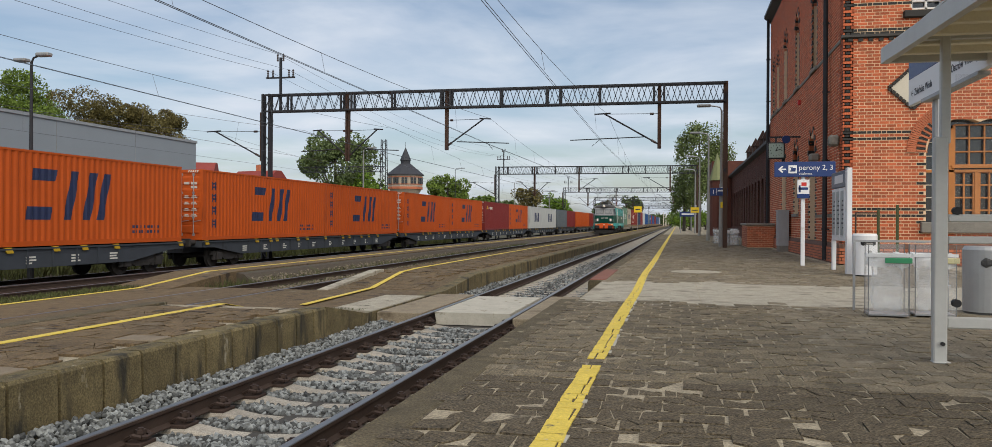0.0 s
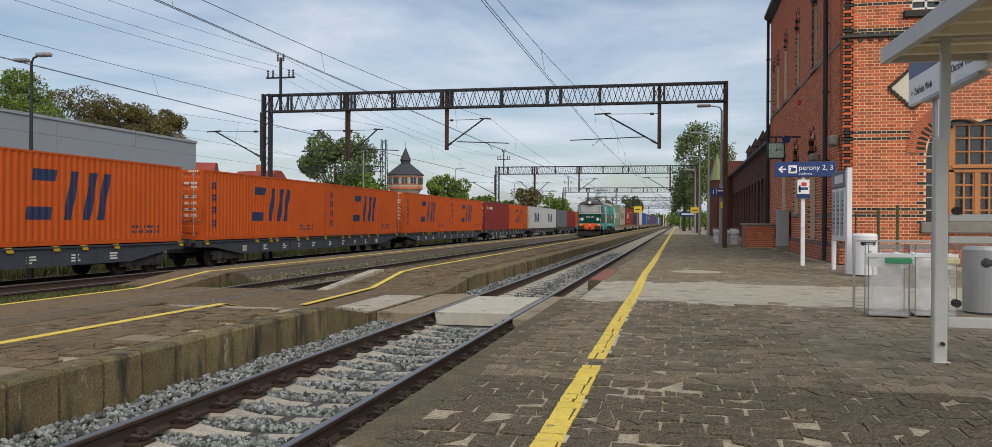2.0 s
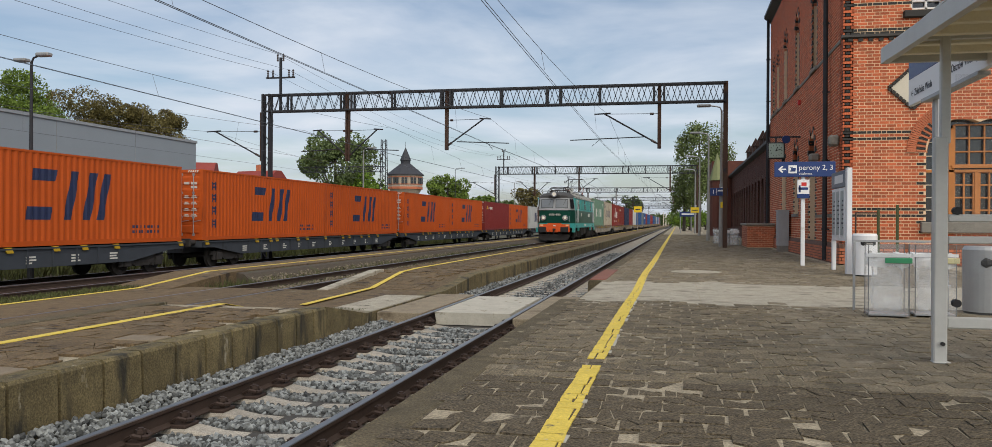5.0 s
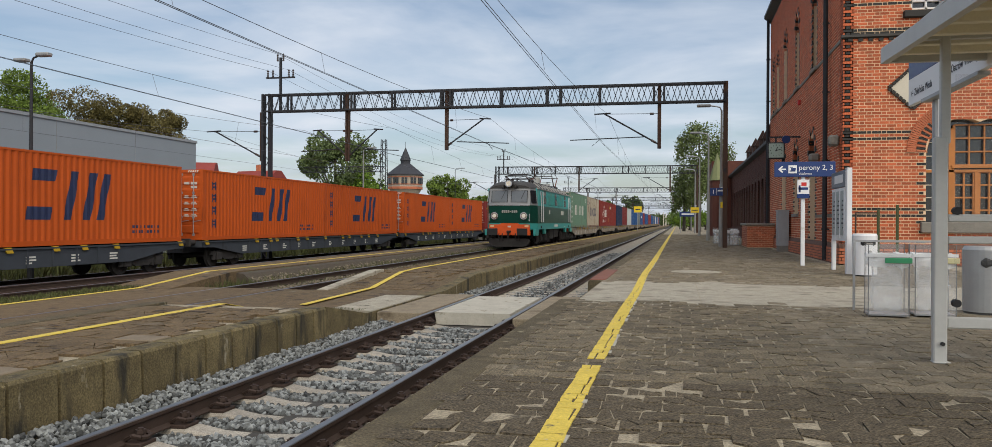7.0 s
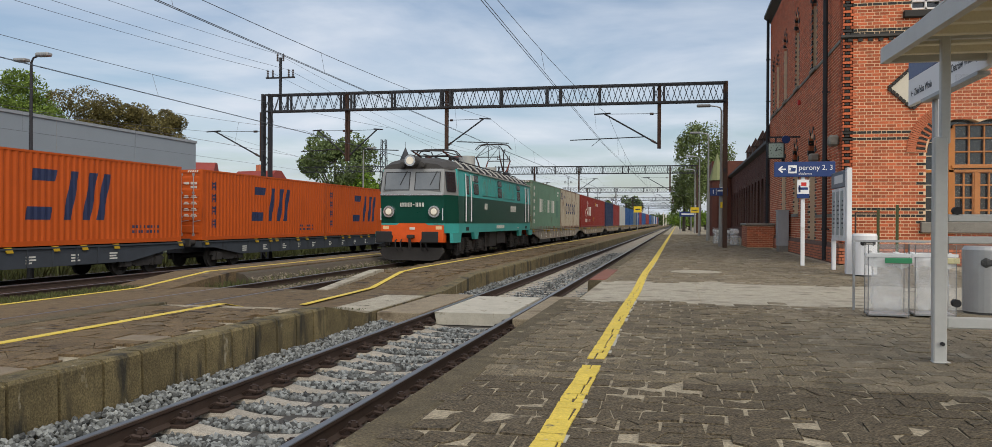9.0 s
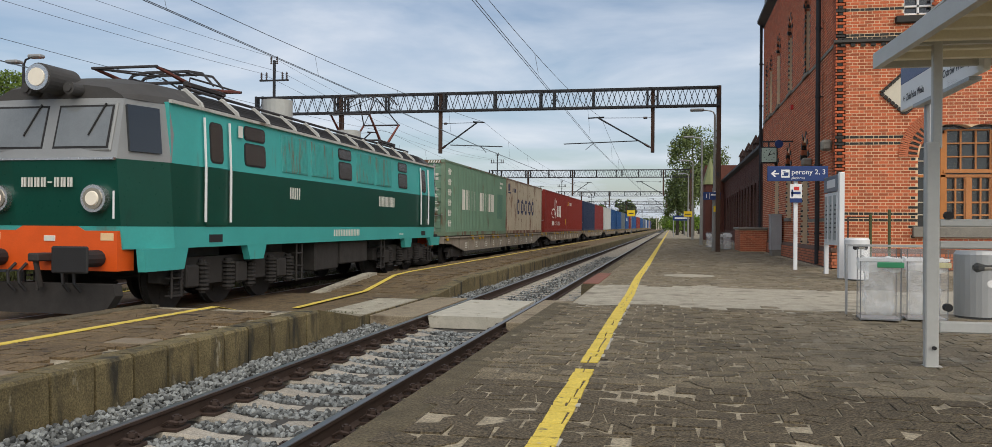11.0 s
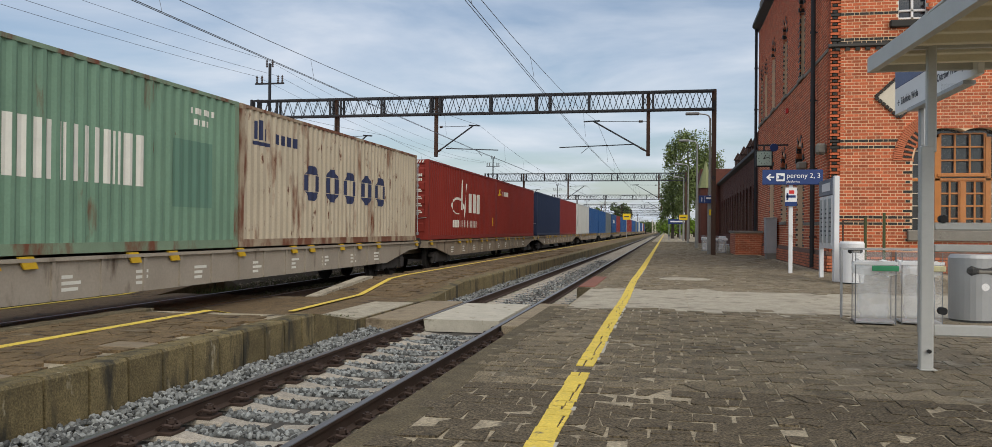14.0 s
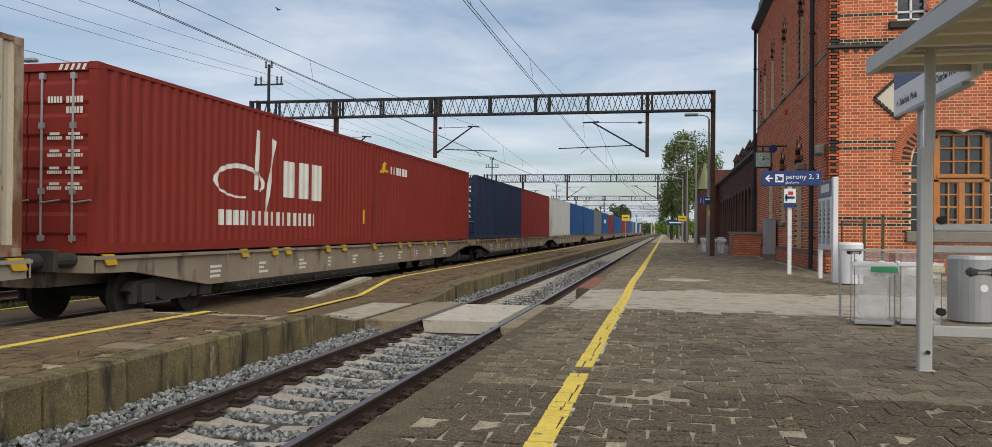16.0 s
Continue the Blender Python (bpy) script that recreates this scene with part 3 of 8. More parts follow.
FRAME_RUST = {k: mat("rusted_" + k + "_frame", c_, 0.75, var=0.25, scale=2, stain=(0.15, 0.058, 0.032), amount=a_, stretch=2.5, stain_scale=2.2) for k, c_, a_ in (("green", (0.17, 0.245, 0.17), 0.66), ("beige", (0.34, 0.28, 0.20), 0.95))}
LOGO_BLUE = mat("navy_logo_paint", (0.022, 0.032, 0.085), 0.6, var=0.2, scale=3, bump=0)
LOGO_WHITE = mat("white_logo_paint", (0.66, 0.66, 0.6), 0.6, var=0.12, scale=3, bump=0)
LOGO_YELLOW = mat("yellow_mark_paint", (0.62, 0.40, 0.02), 0.6, var=0.12, scale=3, bump=0)
PATCH_GREEN = mat("repainted_green", (0.10, 0.20, 0.15), 0.6, var=0.1)
RUSTY = mat("rusty_corner_steel", (0.16, 0.065, 0.035), 0.85, 0.1, var=0.35, scale=5)
ZINC = mat("zinc_lock_bar", (0.42, 0.43, 0.44), 0.45, 0.6, var=0.2, scale=8)


def container(colour, label, logo="", rusty=False):
    """A forty-foot high-cube container: base centre line at x = 0, its door end at y = 0."""
    p = PAINT[colour]
    c = thing("shipping_container", label, "container", group="containers on the trains")

    def piece(name, key, build, material=p, text="", m=None, parent=None):
        me = shared(key, build)
        me = me if not me.materials else me.copy()
        if me.materials:
            me.materials[0] = material
        else:
            me.materials.append(material)
        return part(name, me, None, parent or c, text, m)

    def once(key, material, build):
        k = key + material.name
        if k not in MESH:
            MESH[k] = finish(build(), key)
            MESH[k].materials.append(material)
        return MESH[k]

    def sides(s):
        def f():
            b = B()
            skin(b, s * CW, s, 0.15, CH - 0.06)
            return b
        return f

    part("side_wall", once("side_a", p, sides(1)), None, c)
    part("side_wall", once("side_b", p, sides(-1)), None, c)

    def roof():
        b = B()
        box(b, -CW + 0.03, 0.1, CH - 0.05, CW - 0.03, CL - 0.1, CH - 0.02)
        for i in range(40):
            y0 = 0.3 + i * 0.29
            box(b, -CW + 0.12, y0, CH - 0.02, CW - 0.12, y0 + 0.13, CH - 0.006)
        return b
    part("roof", once("roof", p, roof), None, c)

    def rails():
        b = B()
        for s in (-1, 1):
            x0, x1 = sorted((s * (CW - 0.09), s * CW))
            box(b, x0, 0.16, 0.0, x1, CL - 0.16, 0.155)
            box(b, x0 + 0.02, 0.16, CH - 0.07, x1, CL - 0.16, CH - 0.004)
            for y0 in (0.0, CL - 0.16):
                box(b, min(s * (CW - 0.15), s * CW), y0 + (0.003 if y0 == 0 else 0), 0.11, max(s * (CW - 0.15), s * CW), y0 + 0.16, CH - 0.11)
        for y0 in (0.0, CL - 0.1):
            box(b, -CW + 0.16, y0, 0.0, CW - 0.16, y0 + 0.1, 0.15)
            box(b, -CW + 0.16, y0, CH - 0.13, CW - 0.16, y0 + 0.1, CH - 0.01)
        box(b, -CW + 0.09, 0.1, 0.09, CW - 0.09, CL - 0.1, 0.14)
        return b
    part("frame", once("frame", FRAME_RUST[colour] if rusty else p, rails), None, c, "rust-streaked steel frame" if rusty else "")

    def casting():
        b = B()
        box(b, -0.081, 0, 0, 0.081, 0.178, 0.118, 0.008)
        return b
    cast = once("casting", FRAME_RUST[colour] if rusty else p, casting)
    for s in (-1, 1):
        for y0 in (-0.004, CL - 0.174):
            for z0 in (-0.002, CH - 0.118 + 0.002):
                part("corner_casting", cast, None, c, m=pose(s * (CW - 0.078), y0, z0))

    def leaf():
        b = B()
        pf = [(0.09, 0.0), (0.045, 0.0)]
        for i in range(5):
            z0 = 0.12 + i * 0.5
            pf += [(0.045, z0), (0.018, z0 + 0.05), (0.018, z0 + 0.30), (0.045, z0 + 0.36)]
        pf += [(0.045, 2.62), (0.09, 2.62)]
        prism(b, pf, 0.0, 1.045, "x")
        return b

    def bar():
        b = B()
        rod(b, (0, -0.005, 0.02), (0, -0.005, 2.60), 0.018, 8)
        for z0 in (0.04, 0.75, 1.75, 2.5):
            box(b, -0.045, -0.022, z0, 0.045, 0.03, z0 + 0.09)
        rod(b, (0, -0.03, 0.62), (0.34, -0.03, 0.66), 0.014, 6)
        return b
    for s in (-1, 1):
        d = part("door", once("leaf", p, leaf), None, c, m=pose(-1.06 if s < 0 else 0.012, 0, 0.14))
        for x0 in (0.26, 0.80):
            part("locking_bar", once("lockbar", ZINC, bar), None, d, "zinc locking bar", pose(x0, 0, 0))

    def end():
        b = B()
        for i in range(9):
            x0 = -1.06 + i * 0.236
            prism(b, [(x0, CL - 0.02), (x0 + 0.07, CL - 0.02), (x0 + 0.118, CL - 0.06), (x0 + 0.19, CL - 0.06), (x0 + 0.236, CL - 0.02), (x0 + 0.236, CL - 0.09), (x0, CL - 0.09)], 0.15, CH - 0.12, "z")
        return b
    part("end_wall", once("end", p, end), None, c)

    # painted marks
    def mark(name, key, polys, material, text):
        if name == "painted_emblem" and len(polys) < 6:
            for i, q in enumerate(polys):
                k = key + str(i) + material.name
                if k not in MESH:
                    MESH[k] = finish(decal([q]), key)
                    MESH[k].materials.append(material)
                part("painted_bar", MESH[k], None, c, text)
            return
        k = key + material.name
        if k not in MESH:
            MESH[k] = finish(decal(polys), key)
            MESH[k].materials.append(material)
        tagged(part(name, MESH[k], None, c, text), kind="stuff" if "code" in name or "legend" in name or "column" in name else "")

    def small(y0, z0, n, h, gap, w, rnd):
        r = random.Random(rnd)
        out, y = [], y0
        for i in range(n):
            ww = w * r.uniform(0.6, 1.2)
            out.append(slab_poly(y, z0, y + ww, z0 + h))
            y += ww + gap
        return out
    if logo == "slanted":
        z0, z1, s = 0.80, 2.36, 0.36
        polys = [slab_poly(4.12, z0, 5.14, z0 + 0.40, 0.09), slab_poly(4.36, z1 - 0.36, 5.36, z1, 0.08), slab_poly(5.72, z0, 6.08, z1, s), slab_poly(6.60, z0, 6.98, z1, s), slab_poly(7.28, z0, 7.64, z1, s)]
        mark("painted_emblem", "emblem", polys, LOGO_BLUE, "slanted navy blue bar")
        mark("painted_code", "codes", small(9.2, 0.52, 8, 0.10, 0.1, 0.13, 3) + small(9.2, 0.34, 9, 0.10, 0.08, 0.12, 4), LOGO_BLUE, "row of small navy bars")
        col = []
        for i, zc in enumerate((2.25, 1.75, 1.23, 0.68)):
            col += [slab_poly(0.72, zc - 0.17, 0.80, zc + 0.17), slab_poly(0.86, zc + 0.06, 1.12, zc + 0.13), slab_poly(0.86, zc - 0.08, 1.12, zc - 0.01), slab_poly(0.96, zc - 0.18, 1.04, zc + 0.18)]
        mark("painted_column", "column", col, LOGO_BLUE, "column of navy block marks")
    if logo == "pale_row":
        polys = []
        for y0, w in ((2.87, 0.40), (3.45, 0.42), (4.03, 0.16), (4.36, 0.42), (4.92, 0.42), (6.10, 0.40), (6.66, 0.34), (7.15, 0.14), (7.42, 0.36), (7.88, 0.36), (8.34, 0.14), (8.60, 0.50)):
            polys += [slab_poly(y0, 1.05, y0 + w * 0.36, 1.88), slab_poly(y0 + w * 0.64, 1.05, y0 + w, 1.88)]
        mark("painted_legend", "palerow", polys, LOGO_WHITE, "row of worn white block marks")
        col = []
        for i, zc in enumerate((2.50, 2.10, 1.70, 1.30, 0.9, 0.5)):
            col += [slab_poly(0.60, zc - 0.02, 1.02, zc + 0.04), slab_poly(0.78, zc - 0.15, 0.85, zc + 0.15), slab_poly(0.66, zc - 0.12, 0.72, zc + 0.10), slab_poly(0.90, zc - 0.12, 0.96, zc + 0.10), slab_poly(0.66, zc - 0.14, 0.96, zc - 0.09)]
        mark("painted_column", "palecol", col, LOGO_WHITE, "column of worn white block marks")
        mark("painted_code", "palecode", small(10.5, 2.45, 6, 0.11, 0.05, 0.10, 8) + small(10.6, 2.25, 4, 0.11, 0.05, 0.10, 9), LOGO_WHITE, "small white code bars")
        mark("repainted_patch", "greenpatch", [slab_poly(9.95, 0.75, 11.2, 1.95)], PATCH_GREEN, "darker repainted patch")
    if logo == "navy_row":
        polys = []
        for y0 in (3.13, 4.38, 5.62, 6.90, 8.10):
            polys += [[(y0, 1.28), (y0 + 0.24, 1.28), (y0 + 0.24, 1.66), (y0, 1.66)], [(y0 + 0.60, 1.28), (y0 + 0.84, 1.28), (y0 + 0.84, 1.66), (y0 + 0.60, 1.66)],
                      [(y0 + 0.26, 1.05), (y0 + 0.58, 1.05), (y0 + 0.82, 1.26), (y0 + 0.02, 1.26)], [(y0 + 0.02, 1.68), (y0 + 0.82, 1.68), (y0 + 0.58, 1.89), (y0 + 0.26, 1.89)]]
        mark("painted_legend", "navyrow", polys, LOGO_BLUE, "row of navy blue block marks")
        mark("painted_code", "navycode", small(1.55, 2.22, 4, 0.22, 0.06, 0.22, 5) + [slab_poly(0.55, 2.12, 1.3, 2.20), slab_poly(0.64, 2.24, 0.72, 2.62), slab_poly(0.80, 2.24, 0.98, 2.66), slab_poly(1.08, 2.24, 1.16, 2.5)], LOGO_BLUE, "small navy emblem and bars")
    if logo == "white_swoosh":
        polys = []
        n = 22
        for i in range(n):       # an open loop drawn with one brush stroke
            a, a2 = 2 * math.pi * i / n - 0.5, 2 * math.pi * (i + 1) / n - 0.5
            if i > n - 4:
                continue
            w = 0.10 + 0.04 * math.sin(a)
            P = lambda t, r: (4.42 + (0.92 + r) * math.cos(t), 1.32 + (0.28 + r * 0.7) * math.sin(t))
            polys.append([P(a, 0), P(a, w), P(a2, w), P(a2, 0)])
        polys += [[(5.02, 1.2), (5.14, 1.2), (5.22, 2.44), (5.10, 2.46)], [(5.48, 0.74), (5.60, 0.78), (5.98, 2.30), (5.84, 2.36)],
                  slab_poly(6.40, 1.10, 6.98, 1.92), slab_poly(7.14, 1.10, 7.72, 1.94), slab_poly(7.88, 1.08, 8.46, 1.95)]
        mark("painted_emblem", "swoosh", polys, LOGO_WHITE, "white looped stroke and blocks")
        mark("painted_legend", "swooshrow", small(3.54, 0.46, 17, 0.30, 0.09, 0.20, 6), LOGO_WHITE, "row of small white bars")
        mark("warning_plate", "swooshplate", [slab_poly(11.45, 0.55, 11.62, 0.95)], LOGO_YELLOW, "small yellow plate")
    if logo == "yellow_mark":
        mark("painted_emblem", "ymark", [[(0.6, 2.1), (0.95, 2.1), (1.25, 2.42), (1.0, 2.46)], slab_poly(1.05, 2.14, 1.38, 2.22)], LOGO_YELLOW, "small yellow emblem")
        mark("painted_legend", "ymarkrow", small(1.55, 2.12, 6, 0.24, 0.08, 0.27, 7), LOGO_WHITE, "row of small white bars")
    if logo == "white_bar":
        mark("painted_legend", "wbar", small(3.2, 1.5, 8, 0.5, 0.14, 0.42, 11), LOGO_WHITE, "row of white block marks")
    if logo == "navy_slanted_small":
        mark("painted_emblem", "nslant", [slab_poly(4.0, 0.9, 5.0, 2.1, 0.2), slab_poly(5.5, 0.9, 5.9, 2.1, 0.2), slab_poly(6.4, 0.9, 7.6, 2.1, 0.2)], LOGO_BLUE, "slanted navy shapes")
    # plates on the door end
    b = B()
    for i, zc in enumerate((2.28, 2.12, 1.72, 1.46, 1.2, 0.96)):
        for x0, w in ((0.36, 0.26), (0.68, 0.30)):
            if i == 1 and x0 < 0.5:
                continue
            n_ = 5 if i < 2 else 7
            for q in range(n_):
                box(b, x0 + w * q / n_, 0.012, zc, x0 + w * (q + 0.72) / n_, 0.0165, zc + (0.10 if i < 2 else 0.05))
            if i >= 2:
                box(b, x0 + 0.04, 0.012, zc + 0.07, x0 + w * 0.8, 0.0165, zc + 0.11)
    for q in range(5):
        prism(b, [(0.55 + q * 0.10, CH - 0.12), (0.60 + q * 0.10, CH - 0.12), (0.64 + q * 0.10, CH - 0.03), (0.59 + q * 0.10, CH - 0.03)], -0.004, 0.0)
    if "doormark" not in MESH:
        MESH["doormark"] = finish(b, "doormark")
        MESH["doormark"].materials.append(LOGO_WHITE)
    else:
        b.free()
    tagged(part("painted_code", MESH["doormark"], None, c, "white code bars on the door"), kind="stuff")
    return c


# ---- wagons ----
WAGON = 25.94
W_BEIGE = mat("dusty_beige_wagon_paint", (0.31, 0.275, 0.225), 0.8, var=0.22, scale=1.3, fine=22, bump=0.15, stain=(0.085, 0.06, 0.042), amount=0.45, stretch=3, stain_scale=1.6)
W_TAN = mat("tan_grimy_wagon_paint", (0.26, 0.215, 0.16), 0.85, var=0.25, scale=1.3, fine=22, bump=0.15, stain=(0.07, 0.05, 0.037), amount=0.5, stretch=3, stain_scale=1.6)
W_DARK = mat("dark_grey_wagon_paint", (0.048, 0.056, 0.068), 0.7, var=0.2, scale=1.5, bump=0.1, stain=(0.02, 0.018, 0.016), amount=0.35, stretch=3)
BOGIE = mat("black_bogie_grime", (0.036, 0.033, 0.031), 0.85, var=0.4, scale=5)
HOOK_YELLOW = mat("yellow_bracket_paint", (0.58, 0.37, 0.02), 0.6, var=0.2, scale=6)


def keep(key, build, material):
    k = key + material.name
    if k not in MESH:
        MESH[k] = finish(build(), key)
        MESH[k].materials.append(material)
    return MESH[k]


def wheel_pair(r):
    def f():
        b = B()
        rod(b, (-0.8, 0, 0), (0.8, 0, 0), 0.08, 10)
        for s in (-1, 1):
            rod(b, (s * 0.69, 0, 0), (s * 0.72, 0, 0), r + 0.025, 24)
            rod(b, (s * 0.71, 0, 0), (s * 0.82, 0, 0), r, 24)
            rod(b, (s * 0.80, 0, 0), (s * 0.86, 0, 0), r * 0.35, 12)
            for k in range(5):
                a = k * 1.2566
                rod(b, (s * 0.815, 0.62 * r * math.cos(a), 0.62 * r * math.sin(a)), (s * 0.835, 0.62 * r * math.cos(a), 0.62 * r * math.sin(a)), r * 0.13, 6)
        return b
    return keep("wheelset%.2f" % r, f, BOGIE)


WHEELS = []


def bogie(parent, yc, r=0.46, base=1.8):
    def frame_():
        b = B()
        for s in (-1, 1):
            x0, x1 = sorted((s * 0.92, s * 1.08))
            prism(b, [(-1.35, 0.52), (-1.1, 0.40), (-0.6, 0.40), (-0.35, 0.30), (0.35, 0.30), (0.6, 0.40), (1.1, 0.40), (1.35, 0.52), (1.2, 0.66), (0.5, 0.72), (-0.5, 0.72), (-1.2, 0.66)], x0, x1, "x")
            for yy in (-base / 2, base / 2):
                box(b, min(s * 0.9, s * 1.16), yy - 0.17, 0.30, max(s * 0.9, s * 1.16), yy + 0.17, 0.62, 0.02)
                for d in (-0.26, 0.26):
                    rod(b, (s * 1.02, yy + d, 0.30), (s * 1.02, yy + d, 0.6), 0.085, 8)
        box(b, -0.95, -0.25, 0.4, 0.95, 0.25, 0.75)
        return b
    g = part("bogie", keep("bogie", frame_, BOGIE), None, parent, "", pose(0, yc, 0))
    ws = []
    for yy in (-base / 2, base / 2):
        ws.append((part("wheelset", wheel_pair(r), None, g, "", pose(0, yy, r)), yy, r))
    return ws


def buffer_mesh():
    b = B()
    rod(b, (0, 0.10, 0), (0, 0.62, 0), 0.11, 12)
    rod(b, (0, 0.04, 0), (0, 0.16, 0), 0.075, 12)
    box(b, -0.25, 0.0, -0.17, 0.25, 0.045, 0.17, 0.02)
    return b


def wagon(paint, label, rolling):
    """Eighty-foot container flat: its near buffers at y = 0."""
    w = thing("container_wagon", label, "wagon", group="container wagons")

    def sill(s):
        def f():
            b = B()
            x0, x1 = sorted((s * 1.16, s * 1.23))
            prism(b, [(0.66, 1.10), (0.66, 0.86), (1.6, 0.84), (3.9, 0.50), (WAGON - 3.9, 0.50), (WAGON - 1.6, 0.84), (WAGON - 0.66, 0.86), (WAGON - 0.66, 1.10)], x0, x1, "x")
            box(b, min(s * 1.14, s * 1.29), 0.66, 1.06, max(s * 1.14, s * 1.29), WAGON - 0.66, 1.11)
            for i in range(21):
                y0 = 2.4 + i * 1.05
                if 3.6 < y0 < WAGON - 3.6:
                    box(b, min(s * 1.2, s * 1.265), y0, 0.52, max(s * 1.2, s * 1.265), y0 + 0.07, 1.06)
            return b
        return f
    for s in (-1, 1):
        part("side_sill", keep("sill%d" % s, sill(s), paint), None, w)

    def deck():
        b = B()
        box(b, -0.35, 0.66, 0.62, 0.35, WAGON - 0.66, 1.06)
        for i in range(12):
            y0 = 1.0 + i * 2.15
            box(b, -1.16, y0, 0.86, 1.16, y0 + 0.3, 1.08)
        for y0 in (0.62, WAGON - 0.70):
            box(b, -1.23, y0, 0.86, 1.23, y0 + 0.08, 1.12)
        return b
    part("underframe", keep("deck", deck, paint), None, w)
    for s in (-1, 1):
        for y0, rz in ((0.0, 0), (WAGON, 180)):
            part("buffer", keep("buffer", buffer_mesh, BOGIE), None, w, "", pose(s * 0.875, y0, 1.06, rz=rz))

    def bracket():
        b = B()
        prism(b, [(0.0, 0.06), (0.34, 0.06), (0.46, -0.15), (0.14, -0.15)], 0.03, 0.07, "x")
        prism(b, [(0.02, 0.06), (0.10, 0.06), (0.22, -0.12), (0.16, -0.12)], 0.0, 0.03, "x")
        return b
    for y0 in (0.78, 5.0, 6.35, 7.0, 9.3, 10.4, 12.75, 15.2, 16.2, 18.1, 19.4, 21.0, WAGON - 1.1):
        part("twistlock_bracket", keep("bracket", bracket, HOOK_YELLOW), None, w, "yellow twistlock bracket", pose(1.232, y0, 1.09) @ Matrix.Scale(0.8, 4))

    def plates():
        b = B()
        r = random.Random(5)
        for i in range(10):
            y0 = 3.9 + i * 1.9 + r.uniform(-0.2, 0.2)
            for k in range(3):
                box(b, 1.23, y0, 0.62 + k * 0.09, 1.2345, y0 + r.uniform(0.2, 0.42), 0.67 + k * 0.09)
        return b
    tagged(part("stencil", keep("plates", plates, LOGO_WHITE), None, w, "small white stencilled bars"), kind="stuff")
    for yc in (3.05, WAGON - 3.05):
        ws = bogie(w, yc)
        if rolling:
            WHEELS.extend((o, pose(0, yy, r), r) for o, yy, r in ws)
    return w


# ---- locomotive ----
L_DARK = mat("dark_green_loco_paint", (0.003, 0.062, 0.043), 0.32, var=0.15, scale=1.2, fine=25, bump=0.04, stain=(0.012, 0.04, 0.03), amount=0.15, stretch=4)
L_TURQ = mat("turquoise_loco_paint", (0.058, 0.39, 0.365), 0.45, var=0.14, scale=1.2, fine=25, bump=0.04, stain=(0.10, 0.20, 0.17), amount=0.28, stretch=5, stain_scale=2.0)
L_SILVER = mat("silver_cab_paint", (0.27, 0.28, 0.28), 0.5, 0.2, var=0.1, scale=2, stain=(0.2, 0.19, 0.17), amount=0.25, stretch=4)
L_ROOF = mat("sooty_loco_roof", (0.062, 0.06, 0.058), 0.8, var=0.3, scale=2, stain=(0.14, 0.13, 0.12), amount=0.3)
L_RIB = mat("pale_roof_rib", (0.46, 0.46, 0.43), 0.6, var=0.2, scale=3, stain=(0.16, 0.14, 0.11), amount=0.35)
L_LOUVRE = mat("dark_roof_louvre", (0.012, 0.011, 0.010), 0.8, var=0.3, scale=4)
L_ORANGE = mat("orange_buffer_beam_paint", (0.72, 0.10, 0.012), 0.5, var=0.12, scale=3, stain=(0.2, 0.06, 0.03), amount=0.2)
L_GRILLE = mat("streaked_turquoise_grille", (0.06, 0.33, 0.31), 0.6, var=0.2, scale=6, stain=(0.17, 0.16, 0.12), amount=0.55, stretch=6, stain_scale=7)
LAMP_ON = mat("lit_headlamp", (0.78, 0.72, 0.6), 0.25, glow=0.1, var=0.02, bump=0)
LENS = mat("headlamp_glass", (0.34, 0.31, 0.26), 0.12, 0.6, var=0.1, bump=0)
CHROME = mat("chrome_rim", (0.6, 0.6, 0.6), 0.25, 0.9, var=0.05, bump=0)
AMBER = mat("pale_amber_lamp", (0.8, 0.55, 0.3), 0.3, var=0.05, bump=0)
PANTO = mat("grimy_pantograph_steel", (0.06, 0.055, 0.055), 0.6, 0.4, var=0.2)
PANTO_RED = mat("rust_red_pantograph_arm", (0.16, 0.05, 0.035), 0.7, 0.1, var=0.2)
# pale base colour holds the sky's reflection and the view through the cab
CAB_GLASS = mat("sky_pale_cab_glass", (0.17, 0.185, 0.19), 0.08, var=0.2, scale=2, bump=0.02, spec=0.9)
TANK = mat("grey_air_tank", (0.40, 0.41, 0.39), 0.6, var=0.15, scale=4)
LB = 17.9        # body length; buffers stand 0.62 beyond at each end


def lathe(x, y, prof, seg=10):
    """One turned solid about an upright axis: rows of radius and height."""
    b = B()
    rings = [[b.verts.new((x + r * math.cos(6.2832 * k / seg), y + r * math.sin(6.2832 * k / seg), z)) for k in range(seg)] for r, z in prof]
    for p, q in zip(rings, rings[1:]):
        for k in range(seg):
            b.faces.new((p[k], p[(k + 1) % seg], q[(k + 1) % seg], q[k]))
    b.faces.new(list(reversed(rings[0])))
    b.faces.new(rings[-1])
    return b


def plan(set_back, half=1.52, nose=1.22, taper=0.95):
    """Outline of the body at one height, counter-clockwise from the near end; set_back pulls both ends in."""
    a, b_ = set_back, LB - set_back
    return [(-nose, a), (-nose * 0.5, a - 0.05), (nose * 0.5, a - 0.05), (nose, a), (half, a + taper), (half, b_ - taper), (nose, b_), (nose * 0.5, b_ + 0.05),
            (-nose * 0.5, b_ + 0.05), (-nose, b_), (-half, b_ - taper), (-half, a + taper)]


